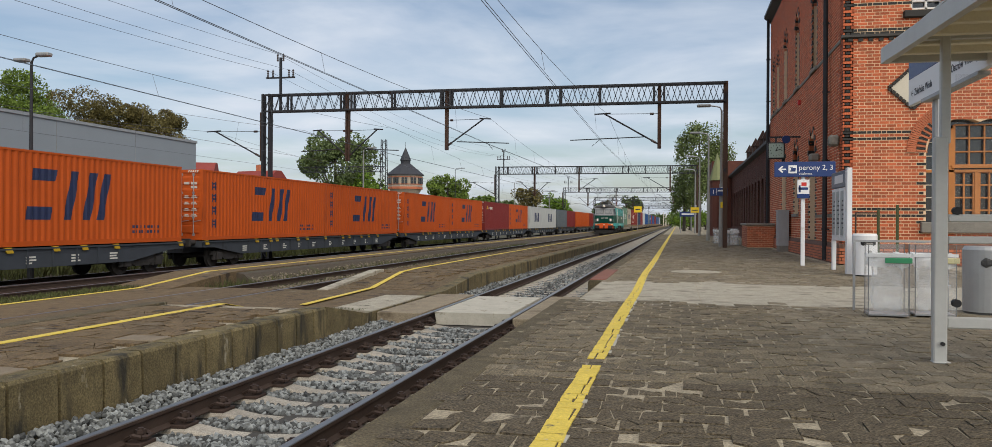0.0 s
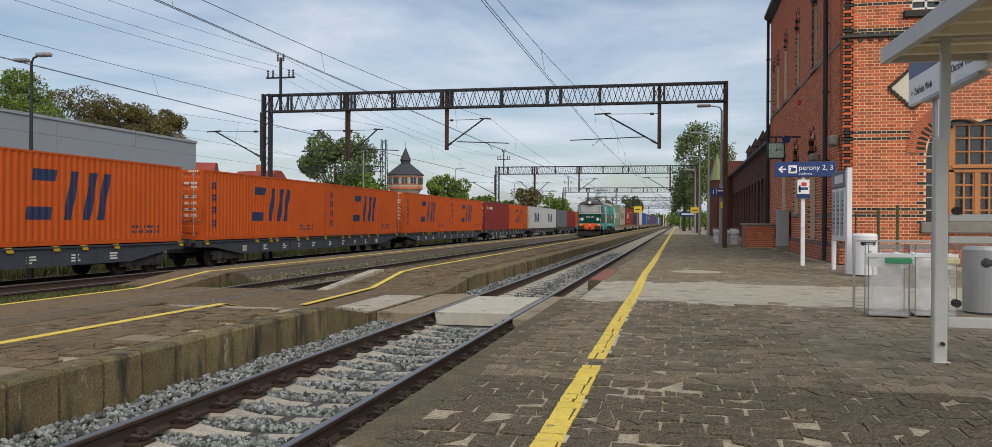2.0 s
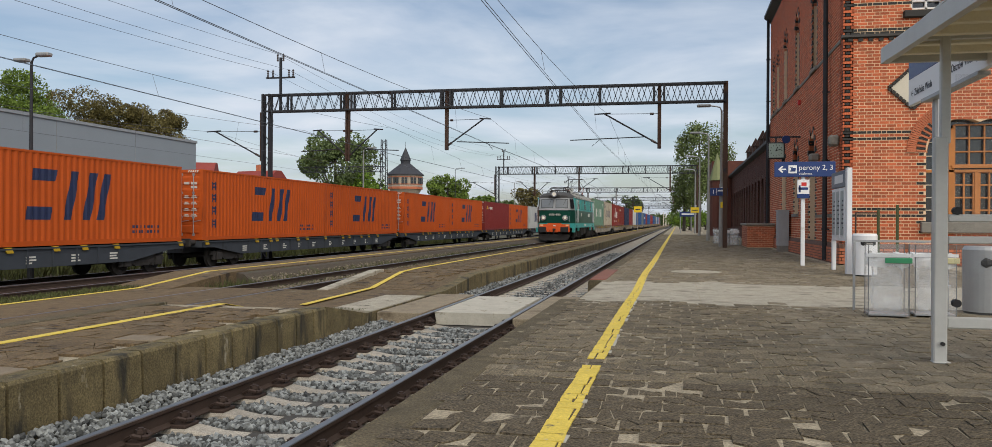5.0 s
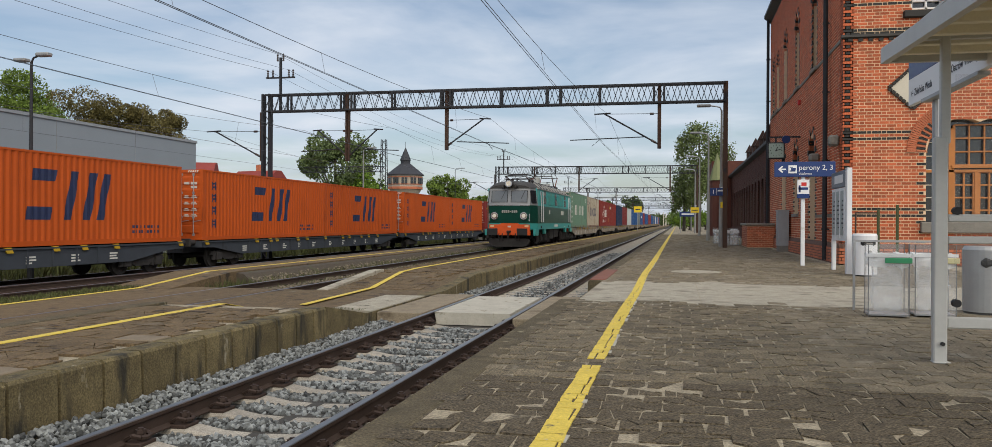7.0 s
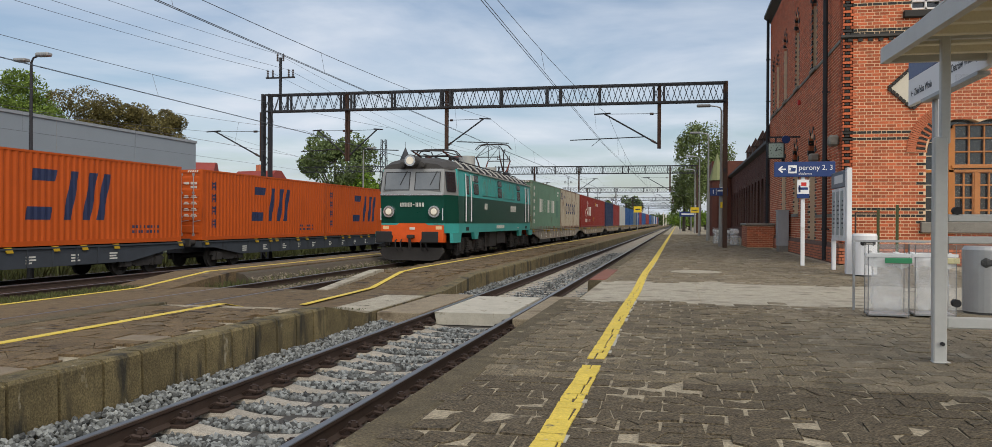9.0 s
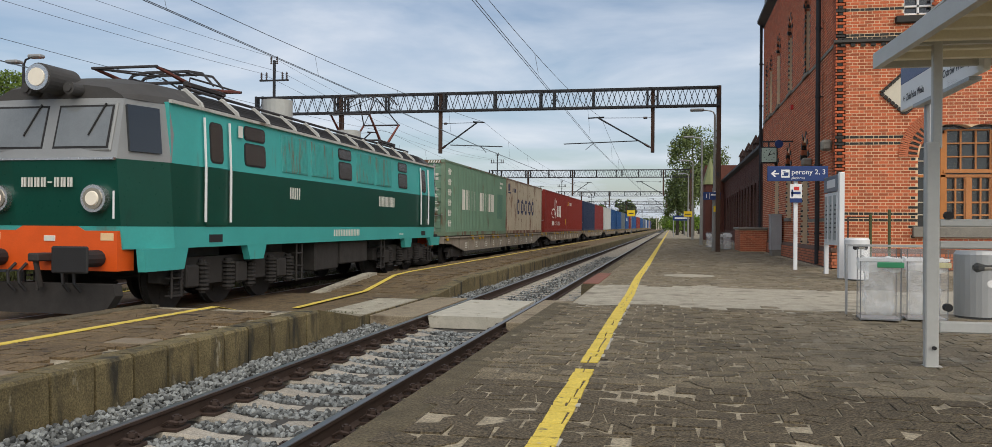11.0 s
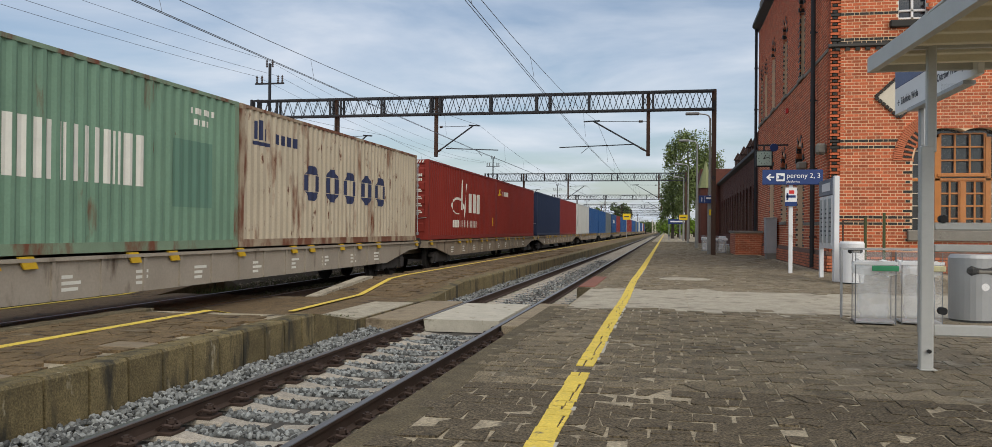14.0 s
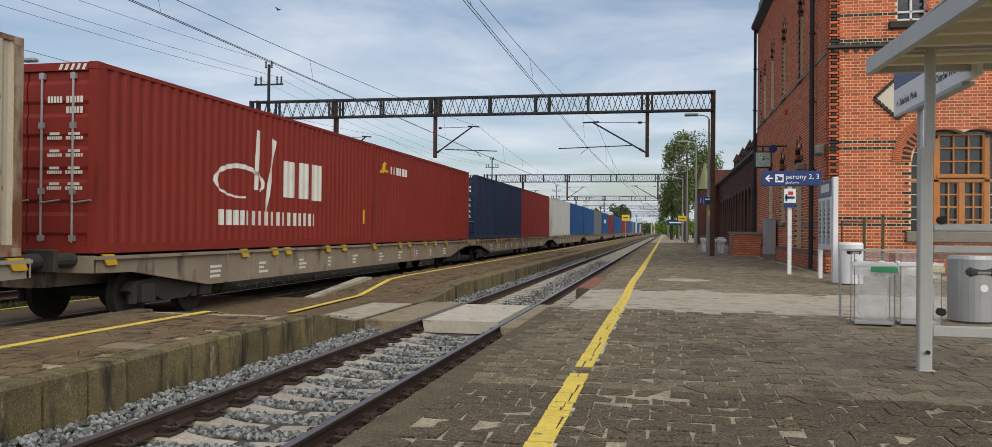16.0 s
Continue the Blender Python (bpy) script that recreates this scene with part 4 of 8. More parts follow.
def band(b, lo, z0, hi, z1):
    a = [b.verts.new((x, y, z0)) for x, y in lo]
    c = [b.verts.new((x, y, z1)) for x, y in hi]
    n = len(lo)
    for i in range(n):
        b.faces.new((a[i], a[(i + 1) % n], c[(i + 1) % n], c[i]))
    b.faces.new(list(reversed(a)))
    b.faces.new(c)
    return b


def half_plan(set_back, y_cut, near):
    """The nose only, up to y_cut."""
    p = plan(set_back)
    if near:
        return [p[11], p[0], p[1], p[2], p[3], p[4], (1.525, y_cut), (-1.525, y_cut)]
    return [p[5], p[6], p[7], p[8], p[9], p[10], (-1.525, LB - y_cut), (1.525, LB - y_cut)]


loco = thing("electric_locomotive", "dark green and turquoise electric locomotive with an orange buffer beam", "locomotive")
b = B()
band(b, plan(0.20), 1.14, plan(0.14), 1.50)
body = part("lower_skirt", b, L_TURQ, loco, "turquoise lower band")
b = B()
band(b, plan(0.14, 1.522), 1.50, plan(0.02, 1.522), 2.55)
part("dark_band", b, L_DARK, loco, "dark green middle band")
b = B()
band(b, [(-1.52, 1.0), (1.52, 1.0), (1.52, LB - 1.0), (-1.52, LB - 1.0)], 2.55, [(-1.47, 1.0), (1.47, 1.0), (1.47, LB - 1.0), (-1.47, LB - 1.0)], 3.56)
part("upper_band", b, L_TURQ, loco, "turquoise upper band")
for near in (True, False):
    b = B()
    hi = [(x * 0.965, y) for x, y in half_plan(0.26, 1.02, near)]
    band(b, half_plan(0.02, 1.02, near), 2.551, hi, 3.52)
    part("cab_front", b, L_SILVER, loco, "silver-grey cab window band")
# shoulder pieces of the skirt that reach down at the ends
for y0, y1 in ((0.3, 1.55), (3.6, 4.4), (LB - 4.4, LB - 3.6), (LB - 1.55, LB - 0.3)):
    for s in (-1, 1):
        b = B()
        prism(b, [(y0, 1.145), (y1, 1.145), (y1 - 0.12, 0.86), (y0 + 0.12, 0.86)] if y0 not in (0.3,) else [(y0, 1.145), (y1, 1.145), (y1 - 0.12, 0.78), (y0 + 0.05, 0.78)], min(s * 1.38, s * 1.515), max(s * 1.38, s * 1.515), "x")
        part("skirt_step", b, L_TURQ, loco)
# roof
b = B()
prof = [(-1.47, 3.52), (-1.40, 3.66), (-1.12, 3.90), (-0.6, 4.02), (0, 4.05), (0.6, 4.02), (1.12, 3.90), (1.40, 3.66), (1.47, 3.52)]
rings = []
for y, k, drop in ((0.25, 0.80, 0.55), (0.55, 0.88, 0.28), (1.1, 0.97, 0.08), (1.9, 1.0, 0.0), (LB - 1.9, 1.0, 0.0), (LB - 1.1, 0.97, 0.08), (LB - 0.55, 0.88, 0.28), (LB - 0.25, 0.80, 0.55)):
    rings.append([b.verts.new((x * k, y, 3.515 + (z - 3.515) * (1 - drop))) for x, z in prof])
for p, q in zip(rings, rings[1:]):
    for i in range(len(prof) - 1):
        b.faces.new((p[i + 1], p[i], q[i], q[i + 1]))
b.faces.new(rings[0])
b.faces.new(list(reversed(rings[-1])))
for p, q in zip(rings, rings[1:]):
    b.faces.new((p[0], p[-1], q[-1], q[0]))
bmesh.ops.recalc_face_normals(b, faces=b.faces[:])
part("roof", b, L_ROOF, loco, "sooty grey rounded roof", smooth=False)
# roof louvres between pale ribs
NL = 11
for s in (-1, 1):
    for i in range(NL):
        y0 = 2.0 + i * (LB - 4.0) / NL
        y1 = y0 + (LB - 4.0) / NL
        b = B()
        for k in range(7):
            t0 = k / 7
            x0, z0 = 1.455 - 0.33 * t0, 3.60 + 0.295 * t0
            prism(b, [(s * (x0 + 0.025), z0 - 0.005), (s * (x0 - 0.045), z0 + 0.045), (s * (x0 - 0.06), z0 + 0.005)], y0 + 0.14, y1 - 0.02)
        part("roof_louvre", b, L_LOUVRE, loco, "dark louvred roof panel")
        b = B()
        prism(b, [(s * 1.50, 3.56), (s * 1.44, 3.70), (s * 1.12, 3.96), (s * 1.06, 3.92), (s * 1.36, 3.66), (s * 1.44, 3.54)], y0 + 0.01, y0 + 0.085)
        part("roof_rib", b, L_RIB, loco, "pale roof rib")
b = B()
for s in (-1, 1):
    box(b, min(s * 1.47, s * 1.53), 1.0, 3.545, max(s * 1.47, s * 1.53), LB - 1.0, 3.60)
part("gutter", b, L_RIB, loco)


def front(near):
    """Everything on one nose; built at the near end, then turned for the far end."""
    T = Matrix.Identity(4) if near else pose(0, LB, 0, rz=180)

    def put(name, b_, material, text="", parent=loco):
        b_.transform(T)
        return part(name, b_, material, parent, text)
    lean = math.atan2(0.24, 0.96)
    for s in (-1, 1):
        m_ = Matrix.Translation((s * 0.58, 0.045, 2.69)) @ Matrix.Rotation(-lean, 4, "X")
        b_ = box(B(), -0.53, -0.035, -0.03, 0.53, 0.02, 0.78, 0.02, m_)
        fr = put("windscreen_frame", b_, L_SILVER)
        b_ = box(B(), -0.49, -0.041, 0.01, 0.49, 0.0, 0.73, 0.0, m_)
        put("window_rubber", b_, BLACK, "", fr)
        b_ = box(B(), -0.455, -0.047, 0.045, 0.455, 0.0, 0.695, 0.0, m_)
        put("windscreen", b_, CAB_GLASS, "sky-reflecting windscreen", fr)
        b_ = B()
        rod(b_, m_ @ Vector((0.35, -0.06, 0.75)), m_ @ Vector((0.12, -0.06, 0.22)), 0.014, 6)
        put("wiper", b_, BLACK, "", fr)
        # corner window on the tapered cheek
        a_ = math.atan2(0.30, 0.95)
        m2 = Matrix.Translation((s * 1.375, 0.52, 2.68)) @ Matrix.Rotation(-s * a_, 4, "Z") @ Matrix.Rotation(-s * 0.1, 4, "Y")
        b_ = box(B(), -0.03, -0.30, 0.0, 0.03, 0.30, 0.74, 0.0, m2)
        put("corner_window", b_, PANE, "dark side window of the cab")
        # headlamps
        b_ = B()
        rod(b_, (s * 0.87, -0.06, 1.93), (s * 0.87, 0.2, 1.93), 0.215, 24)
        lamp = put("headlamp", b_, CHROME, "round headlamp with a bright rim")
        b_ = B()
        rod(b_, (s * 0.87, -0.078, 1.93), (s * 0.87, -0.05, 1.93), 0.165, 24)
        put("reflector", b_, LENS, "", lamp)
        b_ = B()
        rod(b_, (s * 0.87, -0.10, 1.93), (s * 0.87, -0.06, 1.93), 0.105, 24, 0.125)
        put("lens", b_, LAMP_ON if near else LENS, "lit lamp glass" if near else "", lamp)
        b_ = box(B(), s * 1.02 - 0.12, 0.08, 1.27, s * 1.02 + 0.12, 0.18, 1.40, 0.01)
        put("marker_lamp", b_, AMBER, "small pale marker lamp")
        b_ = B()
        rod(b_, (s * 1.19, 0.0, 1.62), (s * 1.19, 0.0, 2.05), 0.017, 6)
        put("handrail", b_, WHITE_PAINT)
        b_ = buffer_mesh()
        b_.transform(Matrix.Translation((s * 0.875, -0.58, 1.0)) @ Matrix.Diagonal((1.25, 1.05, 1.2, 1)))
        put("buffer", b_, BLACK, "black rectangular buffer")
    b_ = B()
    prism(b_, [(-1.20, 0.80), (1.20, 0.80), (1.20, 1.43), (0.62, 1.43), (0.5, 1.50), (-0.5, 1.50), (-0.62, 1.43), (-1.20, 1.43)], 0.085, 0.5)
    put("buffer_beam", b_, L_ORANGE, "orange buffer beam")
    b_ = B()
    rod(b_, (0, -0.20, 3.80), (0, 0.5, 3.80), 0.225, 24)
    top = put("top_headlamp", b_, L_ROOF, "round roof headlamp")
    b_ = B()
    rod(b_, (0, -0.235, 3.80), (0, -0.19, 3.80), 0.205, 24)
    put("rim", b_, CHROME, "", top)
    b_ = B()
    rod(b_, (0, -0.25, 3.80), (0, -0.23, 3.80), 0.14, 24)
    put("lens", b_, LAMP_ON if near else LENS, "lit lamp glass" if near else "", top)
    for s in (-1, 1):
        b_ = B()
        rod(b_, (s * 0.38, 0.0, 3.66), (s * 0.38, 0.4, 3.66), 0.10, 14)
        rod(b_, (s * 0.38, -0.03, 3.66), (s * 0.38, 0.02, 3.66), 0.06, 12)
        put("marker_lamp", b_, L_ROOF)
    # plough, coupler, hoses
    b_ = B()
    prism(b_, [(-1.05, 0.18), (-0.8, 0.13), (0.8, 0.13), (1.05, 0.18), (1.22, 0.42), (1.18, 0.60), (-1.18, 0.60), (-1.22, 0.42)], 0.02, 0.22)
    put("snow_plough", b_, BOGIE, "black snow plough")
    b_ = B()
    box(b_, -0.10, -0.28, 0.95, 0.10, 0.1, 1.08, 0.02)
    rod(b_, (0, -0.22, 0.98), (0, -0.10, 0.55), 0.04, 8)
    rod(b_, (-0.05, -0.12, 0.95), (-0.05, -0.12, 0.5), 0.03, 6)
    put("coupler", b_, BOGIE, "black screw coupler")
    for x in (-0.6, -0.4, 0.38, 0.58):
        b_ = B()
        pts = [(x, 0.06, 0.9), (x, -0.1, 0.78), (x + 0.03, -0.12, 0.6), (x + 0.08, -0.04, 0.48)]
        for p, q in zip(pts, pts[1:]):
            rod(b_, p, q, 0.026, 6)
        put("air_hose", b_, BLACK)
    # number drawn as bars, and the chrome line over the green
    b_ = B()
    for i in range(8):
        x = -0.42 + i * 0.118
        if i == 4:
            box(b_, x, -0.04, 2.17, x + 0.07, -0.02, 2.195)
        else:
            box(b_, x, -0.04, 2.11, x + 0.028, -0.02, 2.26)
            box(b_, x + 0.05, -0.04, 2.11, x + 0.078, -0.02, 2.26)
    put("number_plate", b_, LOGO_WHITE, "row of small white bars")
    b_ = box(B(), -1.21, -0.045, 2.53, 1.21, 0.03, 2.565)
    put("trim_strip", b_, CHROME)
    b_ = box(B(), -0.1, 0.07, 1.26, 0.1, 0.09, 1.35, 0.005)
    put("builder_plate", b_, LOGO_WHITE)


front(True)
front(False)
GREY_PANE = mat("dusty_engine_room_glass", (0.055, 0.05, 0.046), 0.25, var=0.2, scale=2, bump=0.02)
# sides: doors, handrails, windows, grilles
for s in (-1, 1):
    def side(name, y0, z0, y1, z1, material, text="", thick=0.012, parent=loco, lean_=True, bevel=0.0):
        off = 1.525 if z1 <= 2.6 or not lean_ else 1.525 - 0.05 * ((z0 + z1) / 2 - 2.55)
        b_ = box(B(), -0.03, y0, -(z1 - z0) / 2, thick, y1, (z1 - z0) / 2, bevel)
        a_ = math.atan2(0.05, 1.0) if z0 >= 2.5 else 0
        m_ = Matrix.Translation((off, 0, (z0 + z1) / 2)) @ Matrix.Rotation(-a_, 4, "Y")
        b_.transform(m_)
        if s < 0:
            b_.transform(Matrix.Rotation(math.pi, 4, "Z") @ Matrix.Translation((0, -LB, 0)))
        return part(name, b_, material, parent, text)

    def rounded(name, y0, z0, y1, z1, r_, out, material, text="", parent=loco):
        """A pane or rubber with round corners in the upper band."""
        pts = []
        for cy_, cz_, a0_ in ((y1 - r_, z1 - r_, 0), (y0 + r_, z1 - r_, 90), (y0 + r_, z0 + r_, 180), (y1 - r_, z0 + r_, 270)):
            for k in range(4):
                a_ = radians(a0_ + k * 30)
                pts.append((cy_ + r_ * math.cos(a_), cz_ + r_ * math.sin(a_)))
        b_ = prism(B(), pts, -0.03, 0.0, "x")
        for v_ in b_.verts:
            v_.co.x += 1.525 + out - 0.05 * (v_.co.z - 2.55)
        if s < 0:
            b_.transform(Matrix.Rotation(math.pi, 4, "Z") @ Matrix.Translation((0, -LB, 0)))
        return part(name, b_, material, parent, text)
    for d0 in (2.05, LB - 2.05 - 0.72):
        d_ = side("cab_door", d0, 1.52, d0 + 0.72, 2.545, L_DARK, "dark green cab door", 0.022)
        side("door_top", d0, 2.56, d0 + 0.72, 3.48, L_TURQ, "turquoise upper door leaf", 0.022, d_)
        rounded("window_rubber", d0 + 0.13, 2.64, d0 + 0.59, 3.38, 0.10, 0.027, BLACK, "", d_)
        rounded("door_window", d0 + 0.16, 2.67, d0 + 0.56, 3.35, 0.08, 0.034, GREY_PANE, "dark door window", d_)
        side("step", d0 + 0.15, 1.22, d0 + 0.6, 1.36, BLACK, "", 0.005, d_)
        for yy in (d0 - 0.07, d0 + 0.79):
            b_ = B()
            rod(b_, (1.58, yy, 1.58), (1.58, yy, 2.55), 0.024, 6)
            rod(b_, (1.58, yy, 2.55), (1.54, yy, 3.42), 0.024, 6)
            if s < 0:
                b_.transform(Matrix.Rotation(math.pi, 4, "Z") @ Matrix.Translation((0, -LB, 0)))
            part("handrail", b_, WHITE_PAINT, loco, "white handrail")
    for w0 in (3.50, 8.24, 12.92):
        for za_, zb_ in ((2.68, 3.13), (3.18, 3.46)):
            q_ = rounded("window_rubber", w0 - 0.03, za_, w0 + 0.83, zb_, 0.09, 0.010, BLACK)
            rounded("side_window", w0, za_ + 0.03, w0 + 0.80, zb_ - 0.03, 0.07, 0.017, GREY_PANE, "dark engine room window", q_)
    for w0 in (5.06, 6.55, 9.42, 10.90):
        g_ = side("grille", w0, 2.66, w0 + 1.30, 3.46, L_GRILLE, "streaked turquoise air grille", 0.016, bevel=0.01)
        for k in range(18):
            y0 = w0 + 0.06 + k * 0.07
            side("grille_slat", y0, 2.70, y0 + 0.03, 3.42, L_GRILLE, "", 0.028, g_)
    b_ = B()
    for y0, n, w_, h, z0 in ((5.45, 5, 0.05, 0.25, 2.10), (11.15, 12, 0.055, 0.28, 2.08), (7.9, 16, 0.05, 0.16, 1.27), (15.6, 1, 0.4, 0.14, 1.62), (3.2, 1, 0.16, 0.22, 3.2), (13.0, 4, 0.04, 0.06, 1.25)):
        for i in range(n):
            yy = y0 + i * (w_ + 0.06)
            box(b_, 1.523, yy, z0, 1.532, yy + w_, z0 + h)
    if s < 0:
        b_.transform(Matrix.Rotation(math.pi, 4, "Z") @ Matrix.Translation((0, -LB, 0)))
    tagged(part("side_lettering", b_, LOGO_WHITE, loco, "white bars on the side"), kind="stuff")
# running gear
for yc in (3.75, LB - 3.75):
    b_ = B()
    for s in (-1, 1):
        x0, x1 = sorted((s * 1.02, s * 1.2))
        prism(b_, [(-2.6, 0.85), (-2.6, 0.55), (-1.9, 0.45), (1.9, 0.45), (2.6, 0.55), (2.6, 0.85), (2.0, 0.95), (-2.0, 0.95)], x0, x1, "x")
    box(b_, -1.0, -0.3, 0.5, 1.0, 0.3, 1.1)
    box(b_, -1.0, -2.4, 0.7, 1.0, 2.4, 1.13)
    bg = part("bogie", b_, BOGIE, loco, "black three-axle bogie", pose(0, yc, 0))
    for d in (-1.75, 0, 1.75):
        WHEELS.append((part("wheelset", wheel_pair(0.62), None, bg, "", pose(0, d, 0.62)), pose(0, d, 0.62), 0.62))
        for s in (-1, 1):
            b_ = box(B(), min(s * 1.1, s * 1.34), d - 0.2, 0.42, max(s * 1.1, s * 1.34), d + 0.2, 0.82, 0.03)
            part("axle_box", b_, BOGIE, bg)
            for e in (-0.42, 0.42):
                b_ = lathe(s * 1.26, d + e, [(0.02, 0.30), (0.07, 0.30)] + [(q, 0.34 + k * 0.075 + h_) for k in range(7) for q, h_ in ((0.075, 0.0), (0.125, 0.012), (0.125, 0.045), (0.075, 0.057))] + [(0.07, 0.9), (0.02, 0.9)])
                part("coil_spring", b_, BOGIE, bg)
    for s in (-1, 1):
        for e in (-2.4, 2.4):
            b_ = B()
            for q in (-0.14, 0.14):
                rod(b_, (s * 1.42, e + q, 0.3), (s * 1.42, e + q, 1.14), 0.022, 6)
            for z0 in (0.32, 0.62, 0.9):
                box(b_, min(s * 1.30, s * 1.45), e - 0.15, z0, max(s * 1.30, s * 1.45), e + 0.15, z0 + 0.025)
            part("ladder", b_, BOGIE, bg)
b_ = B()
box(b_, -1.35, 7.2, 0.45, 1.35, 8.6, 1.13, 0.03)
box(b_, -1.38, 8.7, 0.55, 1.38, 10.6, 1.13, 0.03)
part("equipment_box", b_, BOGIE, loco, "dark equipment boxes under the floor")
# roof gear
for yy, zz in ((7.4, 4.04), (12.0, 3.82)):
    b_ = B()
    rod(b_, (0.25, yy, zz - 0.2), (0.25, yy, zz + 0.5), 0.36, 20)
    part("roof_tank", b_, TANK, loco, "grey round roof vent")


def pantograph(y0, up):
    p = part("pantograph_base", box(B(), -0.75, y0 - 0.7, 4.12, -0.65, y0 + 0.7, 4.20, 0.01), PANTO, loco)
    part("base_beam", box(B(), 0.65, y0 - 0.7, 4.12, 0.75, y0 + 0.7, 4.20, 0.01), PANTO, p)
    for s in (-1, 1):
        for d in (-0.6, 0.6):
            part("insulator", lathe(s * 0.7, y0 + d, [(0.05, 3.98), (0.09, 4.0), (0.05, 4.03), (0.09, 4.06), (0.05, 4.09), (0.08, 4.12), (0.05, 4.15)]), PORCELAIN, p)
    part("cross_tube", rod(B(), (0.7, y0 - 0.6, 4.2), (-0.7, y0 - 0.6, 4.2), 0.03, 6), PANTO, p)
    h = 5.62 if up else 4.42
    kz = (4.2 + h) / 2 if up else 4.34
    reach = 1.42 if up else 1.5
    for s in (-1, 1):
        for d in (-1, 1):
            part("lower_arm", rod(B(), (s * 0.60, y0 + d * 0.35, 4.2), (s * 0.62, y0 + d * reach, kz), 0.045, 6, 0.03), PANTO_RED, p, "rust red lower arm")
    for s in (-1, 1):
        for d in (-1, 1):
            part("upper_arm", rod(B(), (s * 0.62, y0 + d * reach, kz), (s * 0.30, y0 + d * 0.12, h), 0.02, 6), PANTO, p)
    for d in (-1, 1):
        part("knee_tube", rod(B(), (-0.66, y0 + d * reach, kz), (0.66, y0 + d * reach, kz), 0.026, 6), PANTO, p)
        part("brace", rod(B(), (-0.62, y0 + d * reach, kz), (0.30, y0 + d * 0.12, h), 0.012, 6), PANTO, p)
    for d in (-0.18, 0.18):
        pts = [(-0.98, h - 0.22), (-0.75, h + 0.02), (-0.45, h + 0.07), (0.45, h + 0.07), (0.75, h + 0.02), (0.98, h - 0.22)]
        b_ = prism(B(), [(x0, z0 - 0.02) for x0, z0 in pts] + [(x0, z0 + 0.025) for x0, z0 in reversed(pts)], y0 + d - 0.025, y0 + d + 0.025)
        part("collector_bow", b_, PANTO, p)
    for x in (-0.4, 0.4):
        part("bow_link", rod(B(), (x, y0 - 0.18, h + 0.05), (x, y0 + 0.18, h + 0.05), 0.02, 6), PANTO, p)


pantograph(3.4, False)
pantograph(LB - 3.75, True)
b_ = B()
for s in (-0.9, 0.9):
    rod(b_, (s, 2.2, 4.02), (s, LB - 2.2, 4.02), 0.03, 6)
for i in range(10):
    rod(b_, (-0.35, 3 + i * 1.3, 4.0), (-0.35, 3 + i * 1.3, 4.24), 0.05, 8)
rod(b_, (-0.35, 2.6, 4.26), (-0.35, LB - 2.6, 4.26), 0.02, 6)
part("roof_busbar", b_, PANTO, loco)

# ---- the two trains ----
MOVERS = []      # thing, offset from the first container's near face, height


def couple(first_gap, z, colours, moving, x):
    """Wagons with two containers each; colours in pairs from the near end."""
    y = first_gap
    for i, ((c1, g1), (c2, g2), paint) in enumerate(colours):
        w = wagon(paint, {"dusty_beige_wagon_paint": "dusty beige container flat wagon with yellow brackets", "tan_grimy_wagon_paint": "grimy tan container flat wagon with yellow brackets",
                          "dark_grey_wagon_paint": "dark grey container flat wagon with yellow brackets"}[paint.name], moving and i < 3)
        things = [(w, y, 0.0)]
        for (c, g), off in (((c1, g1), 0.70), ((c2, g2), 0.70 + CL + 0.07)):
            what = {"slanted": " with slanted navy shapes", "pale_row": " with white block marks", "navy_row": " with navy block marks and rust", "white_swoosh": " with a white looped emblem", "yellow_mark": " with a small yellow emblem",
                    "white_bar": " with white block marks", "navy_slanted_small": " with slanted navy shapes"}.get(g, ", plain")
            nm = {"green": "pale green", "beige": "rust-stained cream", "red": "oxide red", "brown": "brown red", "navy": "navy blue", "blue": "bright blue", "white": "off-white", "grey": "dark grey", "orange": "bright orange"}[c]
            k = container(c, nm + " forty-foot steel container" + what, g, c in ("beige", "green"))
            things.append((k, y + off, 1.155))
        for ob, yy, zz in things:
            if moving:
                MOVERS.append((ob, yy, zz + z))
            else:
                ob.matrix_world = pose(x, yy, z + zz)
        y += WAGON


couple(-0.70, RAIL_Z, [
    (("green", "pale_row"), ("beige", "navy_row"), W_BEIGE), (("red", "white_swoosh"), ("red", "yellow_mark"), W_TAN), (("navy", ""), ("brown", ""), W_TAN),
    (("white", ""), ("blue", ""), W_TAN), (("blue", ""), ("grey", ""), W_TAN), (("blue", "white_bar"), ("brown", ""), W_TAN), (("blue", ""), ("blue", ""), W_TAN),
    (("red", ""), ("red", ""), W_TAN), (("blue", ""), ("blue", ""), W_TAN), (("grey", ""), ("blue", ""), W_TAN), (("white", ""), ("blue", ""), W_TAN),
    (("blue", ""), ("white", ""), W_TAN), (("brown", ""), ("blue", ""), W_TAN)], True, T2)
MOVERS.append((loco, -19.3, RAIL_Z))
couple(4.55, Z4, [
    (("orange", "slanted"), ("orange", "slanted"), W_DARK), (("orange", "slanted"), ("orange", "slanted"), W_DARK), (("orange", "slanted"), ("orange", "slanted"), W_DARK),
    (("brown", "yellow_mark"), ("orange", "slanted"), W_DARK), (("white", "navy_slanted_small"), ("white", "navy_slanted_small"), W_DARK), (("grey", ""), ("brown", ""), W_DARK),
    (("orange", ""), ("orange", ""), W_DARK), (("red", ""), ("orange", ""), W_DARK), (("orange", ""), ("orange", ""), W_DARK), (("blue", ""), ("orange", ""), W_DARK)], False, T4)

